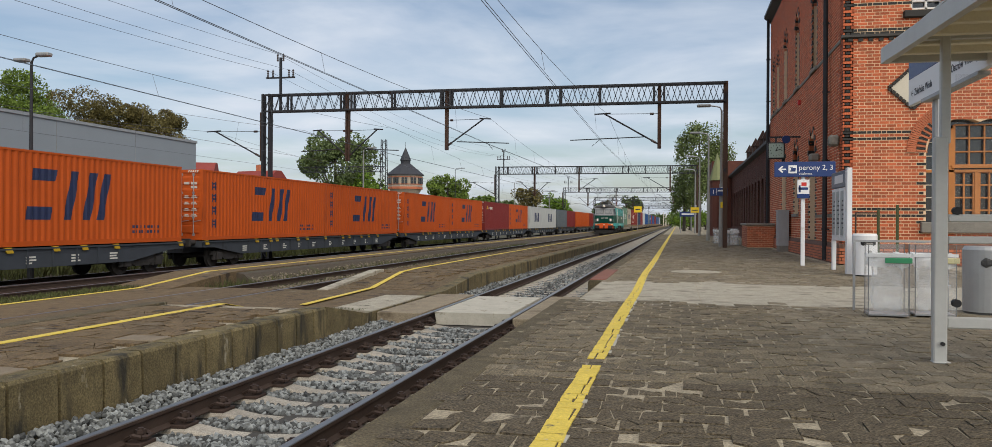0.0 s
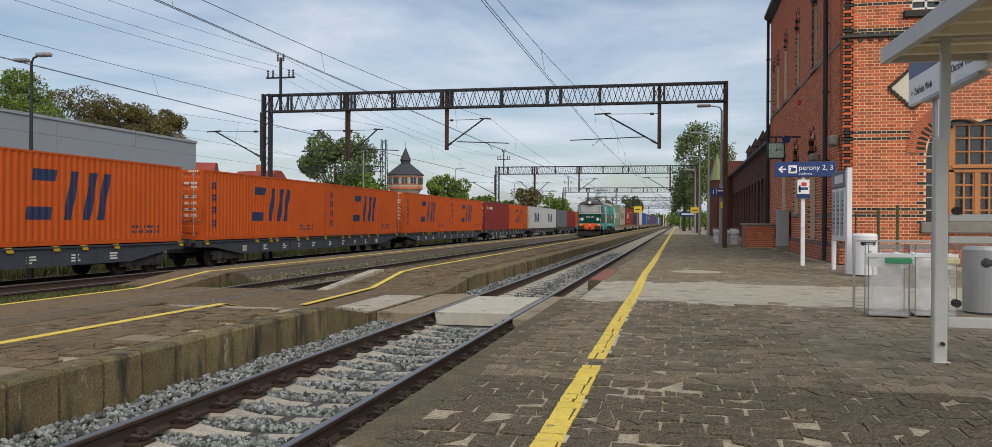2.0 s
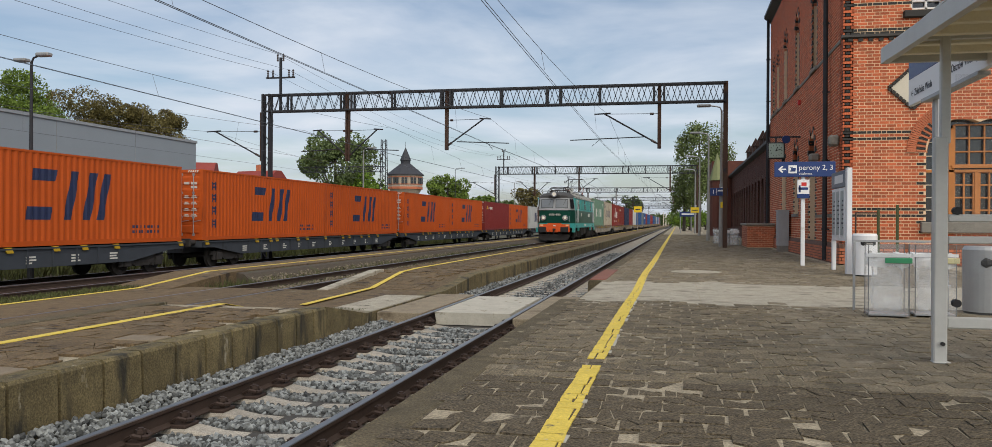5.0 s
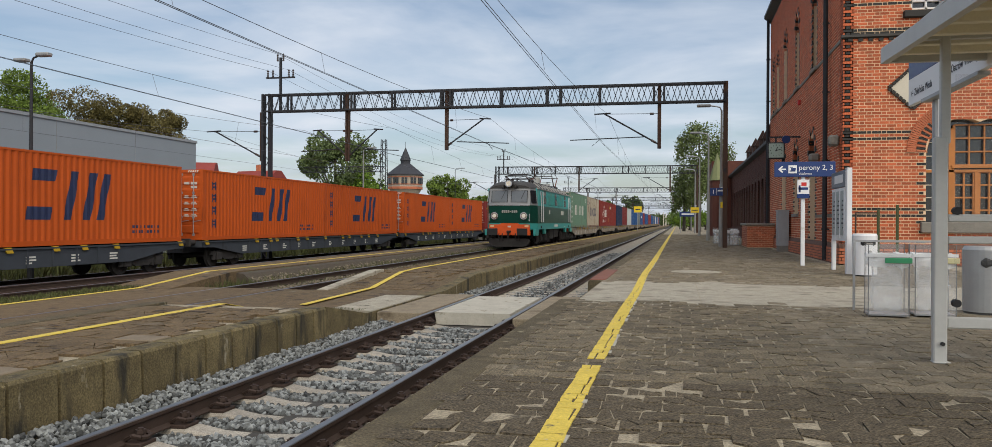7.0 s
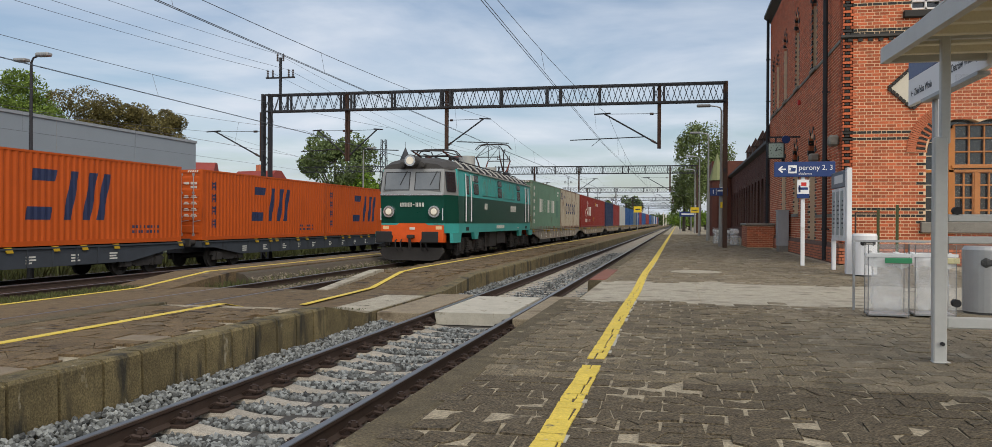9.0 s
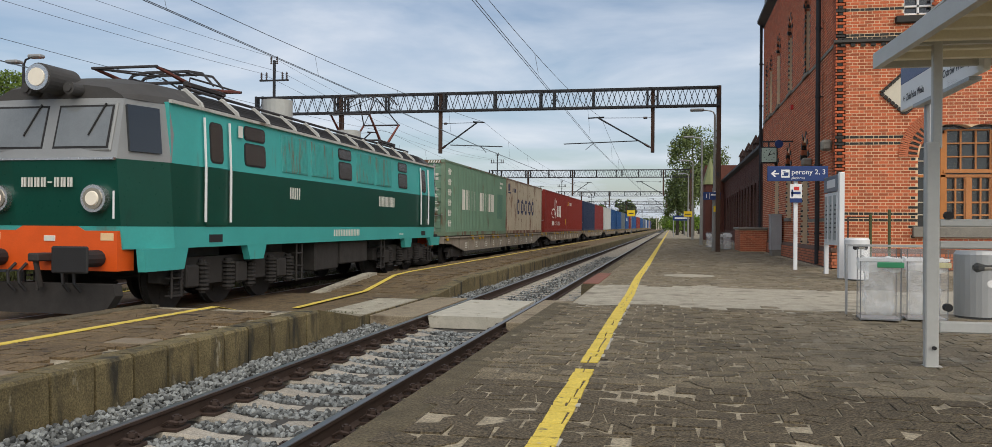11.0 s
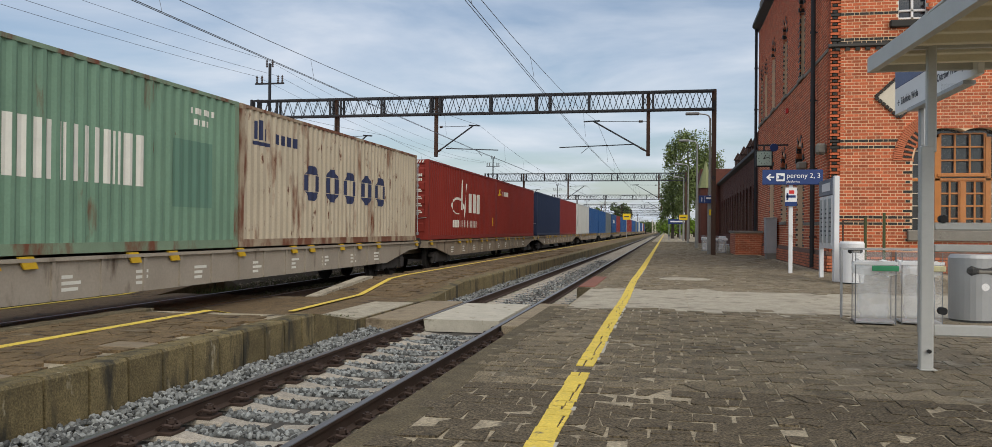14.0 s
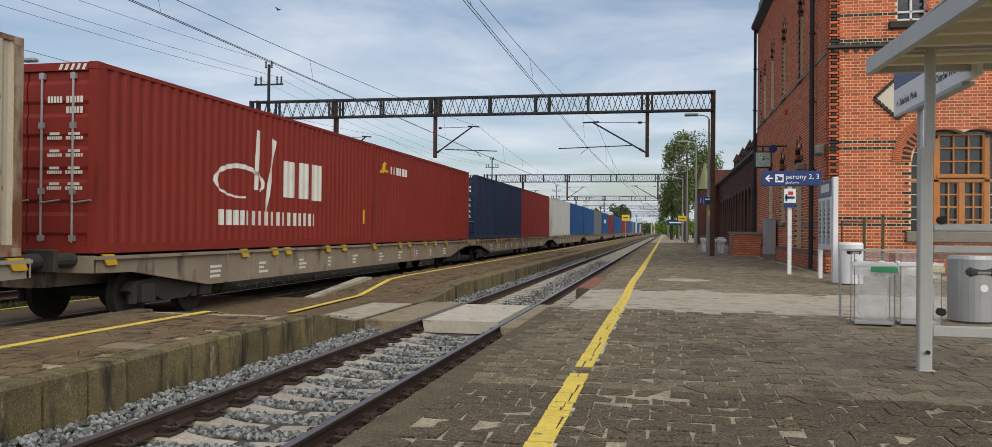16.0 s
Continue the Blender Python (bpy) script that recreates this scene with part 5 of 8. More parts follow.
# ---- paving in flags ----
def split_poly(poly, px, py, ang, gap):
    """A convex polygon broken in two along a line, with a crack between."""
    nx, ny = math.cos(ang), math.sin(ang)
    out = []
    for sg in (-1, 1):
        cur = []
        for i, p in enumerate(poly):
            q = poly[(i + 1) % len(poly)]
            a = sg * ((p[0] - px) * nx + (p[1] - py) * ny) - gap / 2
            c = sg * ((q[0] - px) * nx + (q[1] - py) * ny) - gap / 2
            if a >= 0:
                cur.append(p)
            if (a > 0 > c) or (a < 0 < c):
                f = a / (a - c)
                cur.append((p[0] + f * (q[0] - p[0]), p[1] + f * (q[1] - p[1])))
        if len(cur) >= 3:
            out.append(cur)
    return out


def flags(name, x0, x1, y0, y1, size, z, material, seed, keep_=None, jit=0.011, gap=0.013, shift=True, worn=1.0):
    """Old square flags with chipped corners and cracks, as one mesh."""
    rng = np.random.default_rng(seed)
    vs, fs = [], []
    nx, ny = int((x1 - x0) / size), int((y1 - y0) / size)
    for i in range(ny):
        row = rng.uniform(-0.06, 0.06) * size
        for k in range(nx):
            xa, ya = x0 + k * size + (-0.5 * size + row if (shift and i % 2) else 0.0), y0 + i * size
            if keep_ is not None and not keep_(xa + size / 2, ya + size / 2):
                continue
            w = size - gap * rng.uniform(0.5, 1.6)
            poly = []
            for cx, cy, ux, uy in ((0, 0, 0, 1), (1, 0, -1, 0), (1, 1, 0, -1), (0, 1, 1, 0)):
                px, py = xa + gap / 2 + cx * w + rng.uniform(-jit, jit), ya + gap / 2 + cy * w + rng.uniform(-jit, jit)
                if rng.random() < 0.24 * worn:
                    ch = size * min(0.03 + 0.11 * rng.exponential(), 0.55)
                    c2 = ch * rng.uniform(0.5, 1.4)
                    vx, vy = (1 if cx == 0 else -1), (1 if cy == 0 else -1)
                    one, two = (px, py + vy * c2), (px + vx * ch, py)
                    poly += [one, two] if (cx, cy) in ((0, 0), (1, 1)) else [two, one]
                else:
                    poly.append((px, py))
            pieces = [poly]
            if rng.random() < 0.48 * worn:
                pieces = split_poly(poly, xa + size * rng.uniform(0.3, 0.7), ya + size * rng.uniform(0.3, 0.7), rng.uniform(0, math.pi), rng.uniform(0.004, 0.009))
                if rng.random() < 0.4:
                    pieces = [q for p in pieces for q in split_poly(p, xa + size * rng.uniform(0.3, 0.7), ya + size * rng.uniform(0.3, 0.7), rng.uniform(0, math.pi), rng.uniform(0.004, 0.010))]
            for p in pieces:
                n, m = len(vs), len(p)
                top = z + rng.uniform(-0.004, 0.004)
                tx, ty = rng.uniform(-0.03, 0.03, 2)
                for px, py in p:
                    vs.append((px, py, top + tx * (px - xa - size / 2) + ty * (py - ya - size / 2)))
                for px, py in p:
                    vs.append((px, py, z - 0.05))
                fs.append(tuple(range(n, n + m)))
                for q in range(m):
                    fs.append((n + q, n + m + q, n + m + (q + 1) % m, n + (q + 1) % m))
    me = bpy.data.meshes.new(name)
    me.from_pydata(vs, [], fs)
    me.update()
    return me


def cement(x, y):
    """True where a flag is there; patches are filled with sandy cement."""
    v = noise.noise(Vector((x * 0.7, y * 0.45, 3.1))) + 0.5 * noise.noise(Vector((x * 2.1, y * 1.7, 9.0)))
    edge = 0.5 * noise.noise(Vector((x * 1.3, y * 0.5, 7.7)))
    if 13.1 + edge < y < 17.4 + edge and x < 6.5:
        return False
    return v < 0.74 - 0.01 * max(x - 1.5, 0.0)


plat = bpy.data.objects["platform_1"]
# middle distance: glancing light and some dust lightened into the flag colour
PAVER_MID_LIT = mat("mid_lit_paver", (0.145, 0.118, 0.075), 0.9, var=0.5, scale=5, fine=44, bump=0.9, island=0.28, stain=(0.26, 0.23, 0.17), amount=0.36, stain_scale=3.5, speck=0.7, spots=((0.045, 0.036, 0.025), 8.0, 0.58))
# the safety line, painted flag by flag over worn white
rl = random.Random(31)
sl_ = thing("safety_line_near", "cracked worn yellow safety line painted on the flags", "painted line", kind="structure")
WORN_WHITE = mat("worn_white_paint", (0.42, 0.40, 0.34), 0.85, var=0.25, scale=4, fine=50, stain=(0.16, 0.14, 0.11), amount=0.45, stain_scale=5)
y = -5.8
while y < 26.0:
    L_ = rl.choice((0.17, 0.175, 0.34, 0.35, 0.12))
    xc = -0.665 - 0.003 * y + (0.016 * math.sin((y - 12) * 0.6) if y > 12 else 0)
    gone = rl.random() < 0.05
    if not gone:
        split = rl.random() < 0.65
        c_ = rl.uniform(-0.03, 0.05)
        for xa, xb in (((-0.085, c_ - 0.007), (c_ + 0.007, 0.07)) if split else ((-0.085, 0.07),)):
            b = B()
            j = lambda: rl.uniform(-0.006, 0.006)
            prism(b, [(xc + xa + j(), y + 0.007 + j() * 0.5), (xc + xb + j(), y + 0.007 + j() * 0.5), (xc + xb + j(), y + L_ - 0.007 + j() * 0.5), (xc + xa + j(), y + L_ - 0.007 + j() * 0.5)], 0.0, 0.0075, "z")
            part("painted_piece", b, YELLOW_LINE, sl_)
        if rl.random() < 0.3:
            b = B()
            prism(b, [(xc + 0.06, y + 0.01), (xc + 0.095 + j(), y + 0.01), (xc + 0.095 + j(), y + L_ - 0.01), (xc + 0.06, y + L_ - 0.01)], 0.0, 0.0065, "z")
            part("white_piece", b, WORN_WHITE, sl_)
    y += L_
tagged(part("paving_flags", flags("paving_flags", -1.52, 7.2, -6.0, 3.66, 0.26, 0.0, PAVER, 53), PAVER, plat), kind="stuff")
# paler flag copies farther off carry the glancing light in their colour
tagged(part("paving_flags", flags("paving_flags", -1.52, 1.35, 6.5, 13.3, 0.26, 0.0, PAVER_MID_LIT, 3, cement), PAVER_MID_LIT, plat), kind="stuff")
tagged(part("paving_flags", flags("paving_flags", 1.34, 7.2, 6.5, 13.2, 0.26, 0.0, PAVER_DUSTY_LIT, 33, cement), PAVER_DUSTY_LIT, plat), kind="stuff")
tagged(part("paving_flags", flags("paving_flags", -1.52, 7.2, 13.2, 26.3, 0.26, 0.0, PAVER_DUSTY_LIT, 23, cement), PAVER_DUSTY_LIT, plat), kind="stuff")
tagged(part("paving_flags", flags("paving_flags", -1.52, 4.6, 26.3, 90, 0.35, 0.0, PAVER_DUSTY_LIT, 4, cement), PAVER_DUSTY_LIT, plat), kind="stuff")
rng = np.random.default_rng(12)
FLAG = []
for v_ in range(26):
    FLAG.append(flags("flag", -0.13, 0.135, -0.13, 0.135, 0.26, 0.0, PAVER, 40 + v_ * 3))
    FLAG[-1].materials.append(PAVER)
for i in range(11):
    for k in range(24):
        xa, ya = -1.39 + k * 0.26 - (0.13 if i % 2 else 0), 3.77 + i * 0.26
        if cement(xa, ya) and xa < 4.6:
            part("flag", FLAG[int(rng.integers(26))], None, plat, m=pose(xa, ya, rng.uniform(-0.003, 0.003), rz=90 * int(rng.integers(4))))
# pale concrete strip at the crossing
for x0, x1, y0, y1 in ((-1.50, 0.35, 12.5, 15.2), (-1.50, 0.35, 15.21, 18.0), (0.36, 2.2, 12.5, 18.0), (2.21, 4.3, 12.5, 18.0), (4.31, 6.9, 12.5, 18.0)):
    part("concrete_slab", box(B(), x0, y0, -0.08, x1, y1, -0.0045 - 0.0007 * (x0 > 1), 0.0), CONCRETE, plat)
b = B()
rod(b, (0.45, 21.4, -0.05), (0.45, 21.4, 0.008), 0.62, 28)
part("round_patch", b, CONCRETE, plat, "round cement patch")
part("brick_kerb", box(B(), P1X + 0.02, 17.7, -0.3, P1X + 0.35, 21.5, 0.02, 0.01), mat("red_kerb_brick", (0.20, 0.085, 0.06), 0.9, var=0.3, scale=3), plat, "dull red kerb")
rng = np.random.default_rng(2)
tagged(part("paving_flags", flags("island_flags", IX0 + 0.05, IX1 - 0.3, 2.0, 11.4, 0.35, ISL_Z, PAVER_ISLAND, 8), PAVER_ISLAND, isl_near), kind="stuff")
tagged(part("paving_flags", flags("island_flags", IX0 + 0.25, IX1 - 0.3, 21.2, 60, 0.5, FZ, PAVER_ISLAND, 9, jit=0.02), PAVER_ISLAND, isl_far), kind="stuff")
# flags on the far ramp, following its slope
me = flags("ramp_flags", IX0 + 0.1, IX1 - 0.3, 18.2, 21.2, 0.42, 0.0, PAVER_ISLAND, 10)
for v in me.vertices:
    v.co.z += RAIL_Z + 0.03 + (v.co.y - 18.2) / 3.0 * (FZ - RAIL_Z - 0.03)
tagged(part("paving_flags", me, PAVER_ISLAND, bpy.data.objects["crossing_ramp"]), kind="stuff")
# sloped concrete cheek at the ramp's track side and pale landing
b = B()
prism(b, [(17.6, -0.9), (17.6, RAIL_Z + 0.03), (20.9, FZ + 0.06), (21.3, FZ + 0.06), (21.3, -0.9)], IX0 - 0.02, IX0 + 0.24, "x")
tagged(part("ramp_cheek", b, CONCRETE), "pale concrete edge of the ramp", "kerb", kind="structure")
b = B()
prism(b, [(12.4, -0.9), (12.4, ISL_Z - 0.115), (13.5, RAIL_Z + 0.045), (16.6, RAIL_Z + 0.045), (16.6, -0.9)], IX1 - 0.85, IX1 - 0.02, "x")
tagged(part("landing", b, CONCRETE), "pale concrete landing at the crossing", "pavement", kind="structure")
# edging along the track side of the near island
tagged(part("platform_edge_2", box(B(), IX0 - 0.05, -30, -0.9, IX0 + 0.22, 11.6, ISL_Z + 0.012, 0.01), EDGE_CONC), "pale concrete edging of the island", "platform edge", kind="structure")
TAN_SLAB = mat("tan_repair_slab", (0.20, 0.16, 0.11), 0.9, var=0.3, scale=5, fine=40, bump=0.5)
for yy, ww in ((5.7, 0.4), (7.8, 0.35)):
    part("repair_slab", box(B(), IX1 - 0.75, yy, ISL_Z - 0.03, IX1 - 0.28, yy + ww, ISL_Z + 0.014, 0.008), TAN_SLAB, isl_near)


# ---- weeds ----
WEED = mat("dry_green_weeds", (0.07, 0.08, 0.024), 0.9, var=0.3, scale=3, island=0.4, bump=0)


def blades(name, n, x0, x1, y0, y1, z, h, seed, wide=0.012, z_of=None):
    r = np.random.default_rng(seed)
    x, y = r.uniform(x0, x1, n), r.uniform(y0, y1, n)
    a = r.uniform(0, 6.283, n)
    hh = h * r.uniform(0.4, 1.2, n)
    lean_ = r.uniform(-0.6, 0.6, (n, 2)) * hh[:, None]
    zz = np.full(n, z)
    v = np.stack([np.stack([x - wide * np.cos(a), y - wide * np.sin(a), zz], 1), np.stack([x + wide * np.cos(a), y + wide * np.sin(a), zz], 1),
                  np.stack([x + lean_[:, 0], y + lean_[:, 1], zz + hh], 1)], 1).reshape(-1, 3)
    me_ = bpy.data.meshes.new(name)
    me_.from_pydata(v.tolist(), [], (np.arange(n * 3).reshape(-1, 3)).tolist())
    me_.update()
    return tagged(part(name, me_, WEED), "low dry green weeds between the tracks", "weeds", kind="stuff")


blades("weeds", 5000, -12.85, -12.15, 8, 17.5, RAIL_Z - 0.02, 0.09, 1)
blades("weeds", 2500, -8.75, -8.1, 5, 13, RAIL_Z - 0.02, 0.06, 4)
blades("weeds", 5000, -11.25, -10.45, 18.2, 60, RAIL_Z - 0.10, 0.20, 6)
tagged(stones("weedy_stones", 5000, -11.28, -10.4, 20.3, 55.0, lambda x, y: RAIL_Z - 0.16 + np.clip((-10.4 - x) / 0.85, 0, 1) * 0.30, 0.025, 0.05, OLD_STONE, 9), "brown stones on the weedy bank", "ballast", kind="stuff")
blades("weeds", 7000, -11.2, -8.0, 19, 70, RAIL_Z - 0.19, 0.13, 2)
blades("weeds", 900, IX1 - 0.9, IX1 - 0.2, 12.2, 13.8, RAIL_Z + 0.02, 0.05, 3)
blades("weeds", 5000, -18.0, -16.4, 15, 90, -0.98, 0.12, 5, 0.02)

blades("weeds", 16000, -28.0, -23.4, 12, 100, -1.0, 0.75, 8, 0.03)

# ---- station building ----
BX, BY = 4.74, 26.55
COURSE, LONG = 0.094, 0.27


def gothic(u, z, c, half, spring, rise):
    """Is (u, z) inside a pointed arch opening? Two arcs that meet over the middle."""
    du = np.abs(u - c)
    rr = (half * half + rise * rise) / (2 * half)
    inside = du < half
    dz = np.maximum(z - spring, 0)
    arc = (du + rr - half) ** 2 + dz ** 2 < rr ** 2
    return inside & arc


def bricks(u0, u1, z0, z1, hole, dark):
    """Courses of long and short bricks; rows of u0, z0, u1, z1 for red and for dark ones."""
    red, blk = [], []
    rows = int((z1 - z0) / COURSE)
    for r in range(rows):
        za = z0 + r * COURSE
        u = u0 - (0.20 if r % 2 else 0.0)
        k = 0
        while u < u1:
            w = LONG if k % 2 == 0 else LONG / 2
            a, c = max(u + 0.010, u0), min(u + w - 0.010, u1)
            u += w
            k += 1
            if c - a < 0.04:
                continue
            uc, zc = (a + c) / 2, za + COURSE / 2
            if hole(uc, zc):
                continue
            (blk if dark(uc, zc, r) else red).append((a, za + 0.011, c, za + COURSE - 0.011))
    return np.array(red).reshape(-1, 4), np.array(blk).reshape(-1, 4)


def lay(rows, axis, base, out):
    """Bricks of a wall as boxes; axis x: a wall facing -y at y = base, axis y: one facing -x at x = base."""
    n = len(rows)
    d0, d1 = base - out, base + 0.05
    if axis == "x":
        return np.stack([rows[:, 0], np.full(n, d0), rows[:, 1], rows[:, 2], np.full(n, d1), rows[:, 3]], 1)
    return np.stack([np.full(n, d0), rows[:, 0], rows[:, 1], np.full(n, d1), rows[:, 2], rows[:, 3]], 1)


station = thing("station_building", "red brick gothic station building with black brick bands", "building")
AC, AH, AS, AR = 8.45, 1.42, 3.30, 0.85            # big window: centre, half width, spring height, rise
UPW = (6.60, 7.50, 7.45, 9.6)
SILL = 1.25


def hole_f(u, z):
    return (gothic(np.array(u), np.array(z), AC, AH, AS, AR) & (z > SILL)) or (UPW[0] < u < UPW[1] and UPW[2] < z < UPW[3]) 


def dark_f(u, z, r):
    if r in (14, 16, 38, 40) and u < AC - AH - 0.05 + (2 if z > 4 else 0):
        return True
    if u < BX + 0.17 and r % 2 == 1:
        return True
    if 0 < AC - AH - u < 0.28 and z < AS and r % 3 == 0:
        return True
    if r in (71, 72) or (r == 80 and u < UPW[0]):
        return True
    return False


part("front_wall_core", box(B(), BX + 0.012, BY + 0.012, -0.5, UPW[0], BY + 0.55, 13.0), MORTAR, station)
part("front_wall_core", box(B(), UPW[0], BY + 0.012, -0.5, AC - AH, BY + 0.55, UPW[2]), MORTAR, station)
part("front_wall_core", box(B(), AC - AH, BY + 0.012, -0.5, 20, BY + 0.55, SILL), MORTAR, station)
part("front_wall_core", box(B(), AC + AH, BY + 0.012, SILL, 20, BY + 0.55, 13.0), MORTAR, station)
b = B()
N = 14
prof_ = []
rr_ = (AH * AH + AR * AR) / (2 * AH)
for i in range(N + 1):
    du = AH - AH * i / N
    prof_.append((AC - du, AS + math.sqrt(max(rr_ ** 2 - (du + rr_ - AH) ** 2, 0))))
right_ = [(2 * AC - x, z) for x, z in reversed(prof_[:-1])]
for (xa, za), (xb, zb) in zip(prof_ + right_, (prof_ + right_)[1:]):
    prism(b, [(xa, za), (xb, zb), (xb, UPW[2]), (xa, UPW[2])], BY + 0.012, BY + 0.55)
part("front_wall_core", b, MORTAR, station)
part("front_wall_core", box(B(), UPW[1], BY + 0.012, UPW[2], AC + AH, BY + 0.55, 13.0), MORTAR, station)
part("front_wall_core", box(B(), UPW[0], BY + 0.03, UPW[3], UPW[1], BY + 0.55, 13.0), MORTAR, station)
red, blk = bricks(BX, 12.5, 0.09, 12.9, hole_f, dark_f)
near_ = (red[:, 0] < 6.9) & (red[:, 1] < 1.75)
tagged(part("bricks", cubes("bricks", lay(red[~near_], "x", BY, -0.005)), BRICK, station), kind="stuff")
tagged(part("dark_bricks", cubes("dark_bricks", lay(blk, "x", BY, -0.003)), BRICK_DARK, station, "black glazed bricks"), kind="stuff")
ONE_BRICK = mat("single_red_brick", (0.48, 0.115, 0.046), 0.85, var=0.2, scale=3, fine=60, rand=0.3)
BRK = {}
for a, z0, c, z1 in red[near_][:300]:
    k = round(c - a, 2)
    if k not in BRK:
        BRK[k] = cubes("brick", [(-k / 2, 0.005, 0, k / 2, 0.05, z1 - z0)])
        BRK[k].materials.append(ONE_BRICK)
    part("brick", BRK[k], None, station, m=pose((a + c) / 2, BY, z0))
rest = red[near_][300:]
if len(rest):
    tagged(part("bricks", cubes("bricks", lay(rest, "x", BY, -0.005)), BRICK, station), kind="stuff")
# plinth and ledge
b = B()
prism(b, [(BY - 0.09, -0.3), (BY - 0.09, 0.50), (BY - 0.012, 0.62), (BY + 0.03, 0.62), (BY + 0.03, -0.3)], BX - 0.09, 12.5, "x")
part("plinth", b, MORTAR_DARK, station, "projecting brick plinth")
pr_, _ = bricks(BX - 0.09, 12.5, 0.02, 0.50, lambda u, z: False, lambda u, z, r: False)
tagged(part("plinth_bricks", cubes("plinth_bricks", lay(pr_, "x", BY - 0.09, 0.007)), BRICK_ARCH, station), kind="stuff")
b = B()
prism(b, [(BY - 0.07, 6.70), (BY - 0.03, 6.78), (BY + 0.02, 6.78), (BY + 0.02, 6.66), (BY - 0.03, 6.66)], BX - 0.05, 12.5, "x")
for k in range(54):
    if k % 2:
        box(b, BX + k * 0.14, BY - 0.045, 6.58, BX + k * 0.14 + 0.13, BY + 0.02, 6.659)
part("string_course", b, BRICK_DARK, station, "dark glazed brick string course")
part("window_sill", box(B(), AC - AH - 0.15, BY - 0.14, 0.96, AC + AH + 0.15, BY + 0.3, SILL + 0.02, 0.02), STONE_TRIM, station, "grey stone sill")
# voussoirs of the great arch: two rings
for ring, (off, L_, m1, m2) in enumerate(((0.03, 0.24, BRICK_ARCH, BRICK_DARK), (0.285, 0.25, BRICK_ARCH, BRICK_ARCH))):
    for s in (-1, 1):
        a0 = math.asin(min(AR / rr_, 1.0))
        n = 17 if ring == 0 else 24
        for i in range(n):
            a = a0 * (i + 0.5) / n
            r0 = rr_ + off
            w = (rr_ + off) * a0 / n - 0.014
            cx, cz = AC + s * (AH - rr_), AS
            px, pz = cx + s * r0 * math.cos(a), cz + r0 * math.sin(a)
            M_ = Matrix.Translation((px, BY, pz)) @ Matrix.Rotation(-(a if s > 0 else math.pi - a), 4, "Y")
            part("voussoir", box(B(), 0, -0.03, -w / 2, L_, 0.05, w / 2, 0, M_), m2 if (ring == 0 and i % 2) else m1, station)
# great window: oak frame, mullions, glazing bars, panes
win = part("window_back", box(B(), AC - AH - 0.1, BY + 0.40, 1.1, AC + AH + 0.1, BY + 0.45, 4.3), PANE, station, "dark window glass")


def bar_(x0, z0, x1, z1, y0=0.24, y1=0.36, material=OAK, name="glazing_bar"):
    return part(name, box(B(), x0, BY + y0, z0, x1, BY + y1, z1, 0.008), material, win)


SASH = mat("pale_sash_paint", (0.55, 0.50, 0.42), 0.6, var=0.1)
for x, top_, wide_ in ((AC - 0.68, 4.0, 0.15), (AC, 2.72, 0.13), (AC + 0.68, 4.0, 0.15)):
    bar_(x - wide_ / 2, SILL, x + wide_ / 2, top_, name="mullion")
bar_(AC - AH, 2.72, AC + AH, 2.80, name="transom")
bar_(AC - 0.68, 2.84, AC + 0.68, 2.93, 0.20, 0.36, name="transom")
for x0, x1, z0, z1, nx, nz, m_, wide_ in ((AC - 0.605, AC - 0.065, SILL, 2.72, 2, 4, OAK, 0.05), (AC + 0.065, AC + 0.605, SILL, 2.72, 2, 4, OAK, 0.05), (AC - 0.605, AC + 0.605, 2.93, 4.10, 3, 3, OAK, 0.045),
                                          (AC - AH, AC - 0.755, SILL, 2.72, 2, 4, SASH, 0.03), (AC + 0.755, AC + AH, SILL, 2.72, 2, 4, SASH, 0.03), (AC - AH, AC - 0.755, 2.80, 3.60, 2, 2, SASH, 0.03)):
    for i in range(0, nx + 1):
        x = x0 + (x1 - x0) * i / nx
        w_ = wide_ if 0 < i < nx else wide_ * 1.6
        bar_(x - w_ / 2, z0, x + w_ / 2, z1, 0.27, 0.35, m_)
    for i in range(0, nz + 1):
        z = z0 + (z1 - z0) * i / nz
        bar_(x0, z - wide_ / 2, x1, z + wide_ / 2, 0.275, 0.345, m_)
for s in (-1, 1):
    for i in range(12):
        a0 = math.asin(min(AR / rr_, 1.0))
        a = a0 * (i + 0.5) / 12
        cx = AC + s * (AH - rr_)
        M_ = Matrix.Translation((cx + s * (rr_ - 0.09) * math.cos(a), BY + 0.30, AS + (rr_ - 0.09) * math.sin(a))) @ Matrix.Rotation(-(a if s > 0 else math.pi - a), 4, "Y")
        part("arch_frame", box(B(), 0, -0.06, -rr_ * a0 / 24 - 0.005, 0.09, 0.06, rr_ * a0 / 24 + 0.005, 0, M_), OAK, win)
# upper window with a roller blind
part("upper_window", box(B(), UPW[0], BY + 0.3, UPW[2], UPW[1], BY + 0.33, UPW[3]), PANE, station)
for x0, z0, x1, z1 in ((UPW[0], UPW[2], UPW[1], UPW[2] + 0.09), (UPW[0], UPW[2], UPW[0] + 0.08, UPW[3]), (UPW[1] - 0.08, UPW[2], UPW[1], UPW[3]), (7.02, UPW[2], 7.08, UPW[3]), (UPW[0], 7.72, UPW[1], 7.77)):
    part("window_bar", box(B(), x0, BY + 0.2, z0, x1, BY + 0.3, z1), WHITE_PAINT, station)
part("window_sill", box(B(), UPW[0] - 0.22, BY - 0.12, 7.20, UPW[1] + 0.22, BY + 0.2, 7.42, 0.03), BRICK_DARK, station, "dark glazed brick sill")
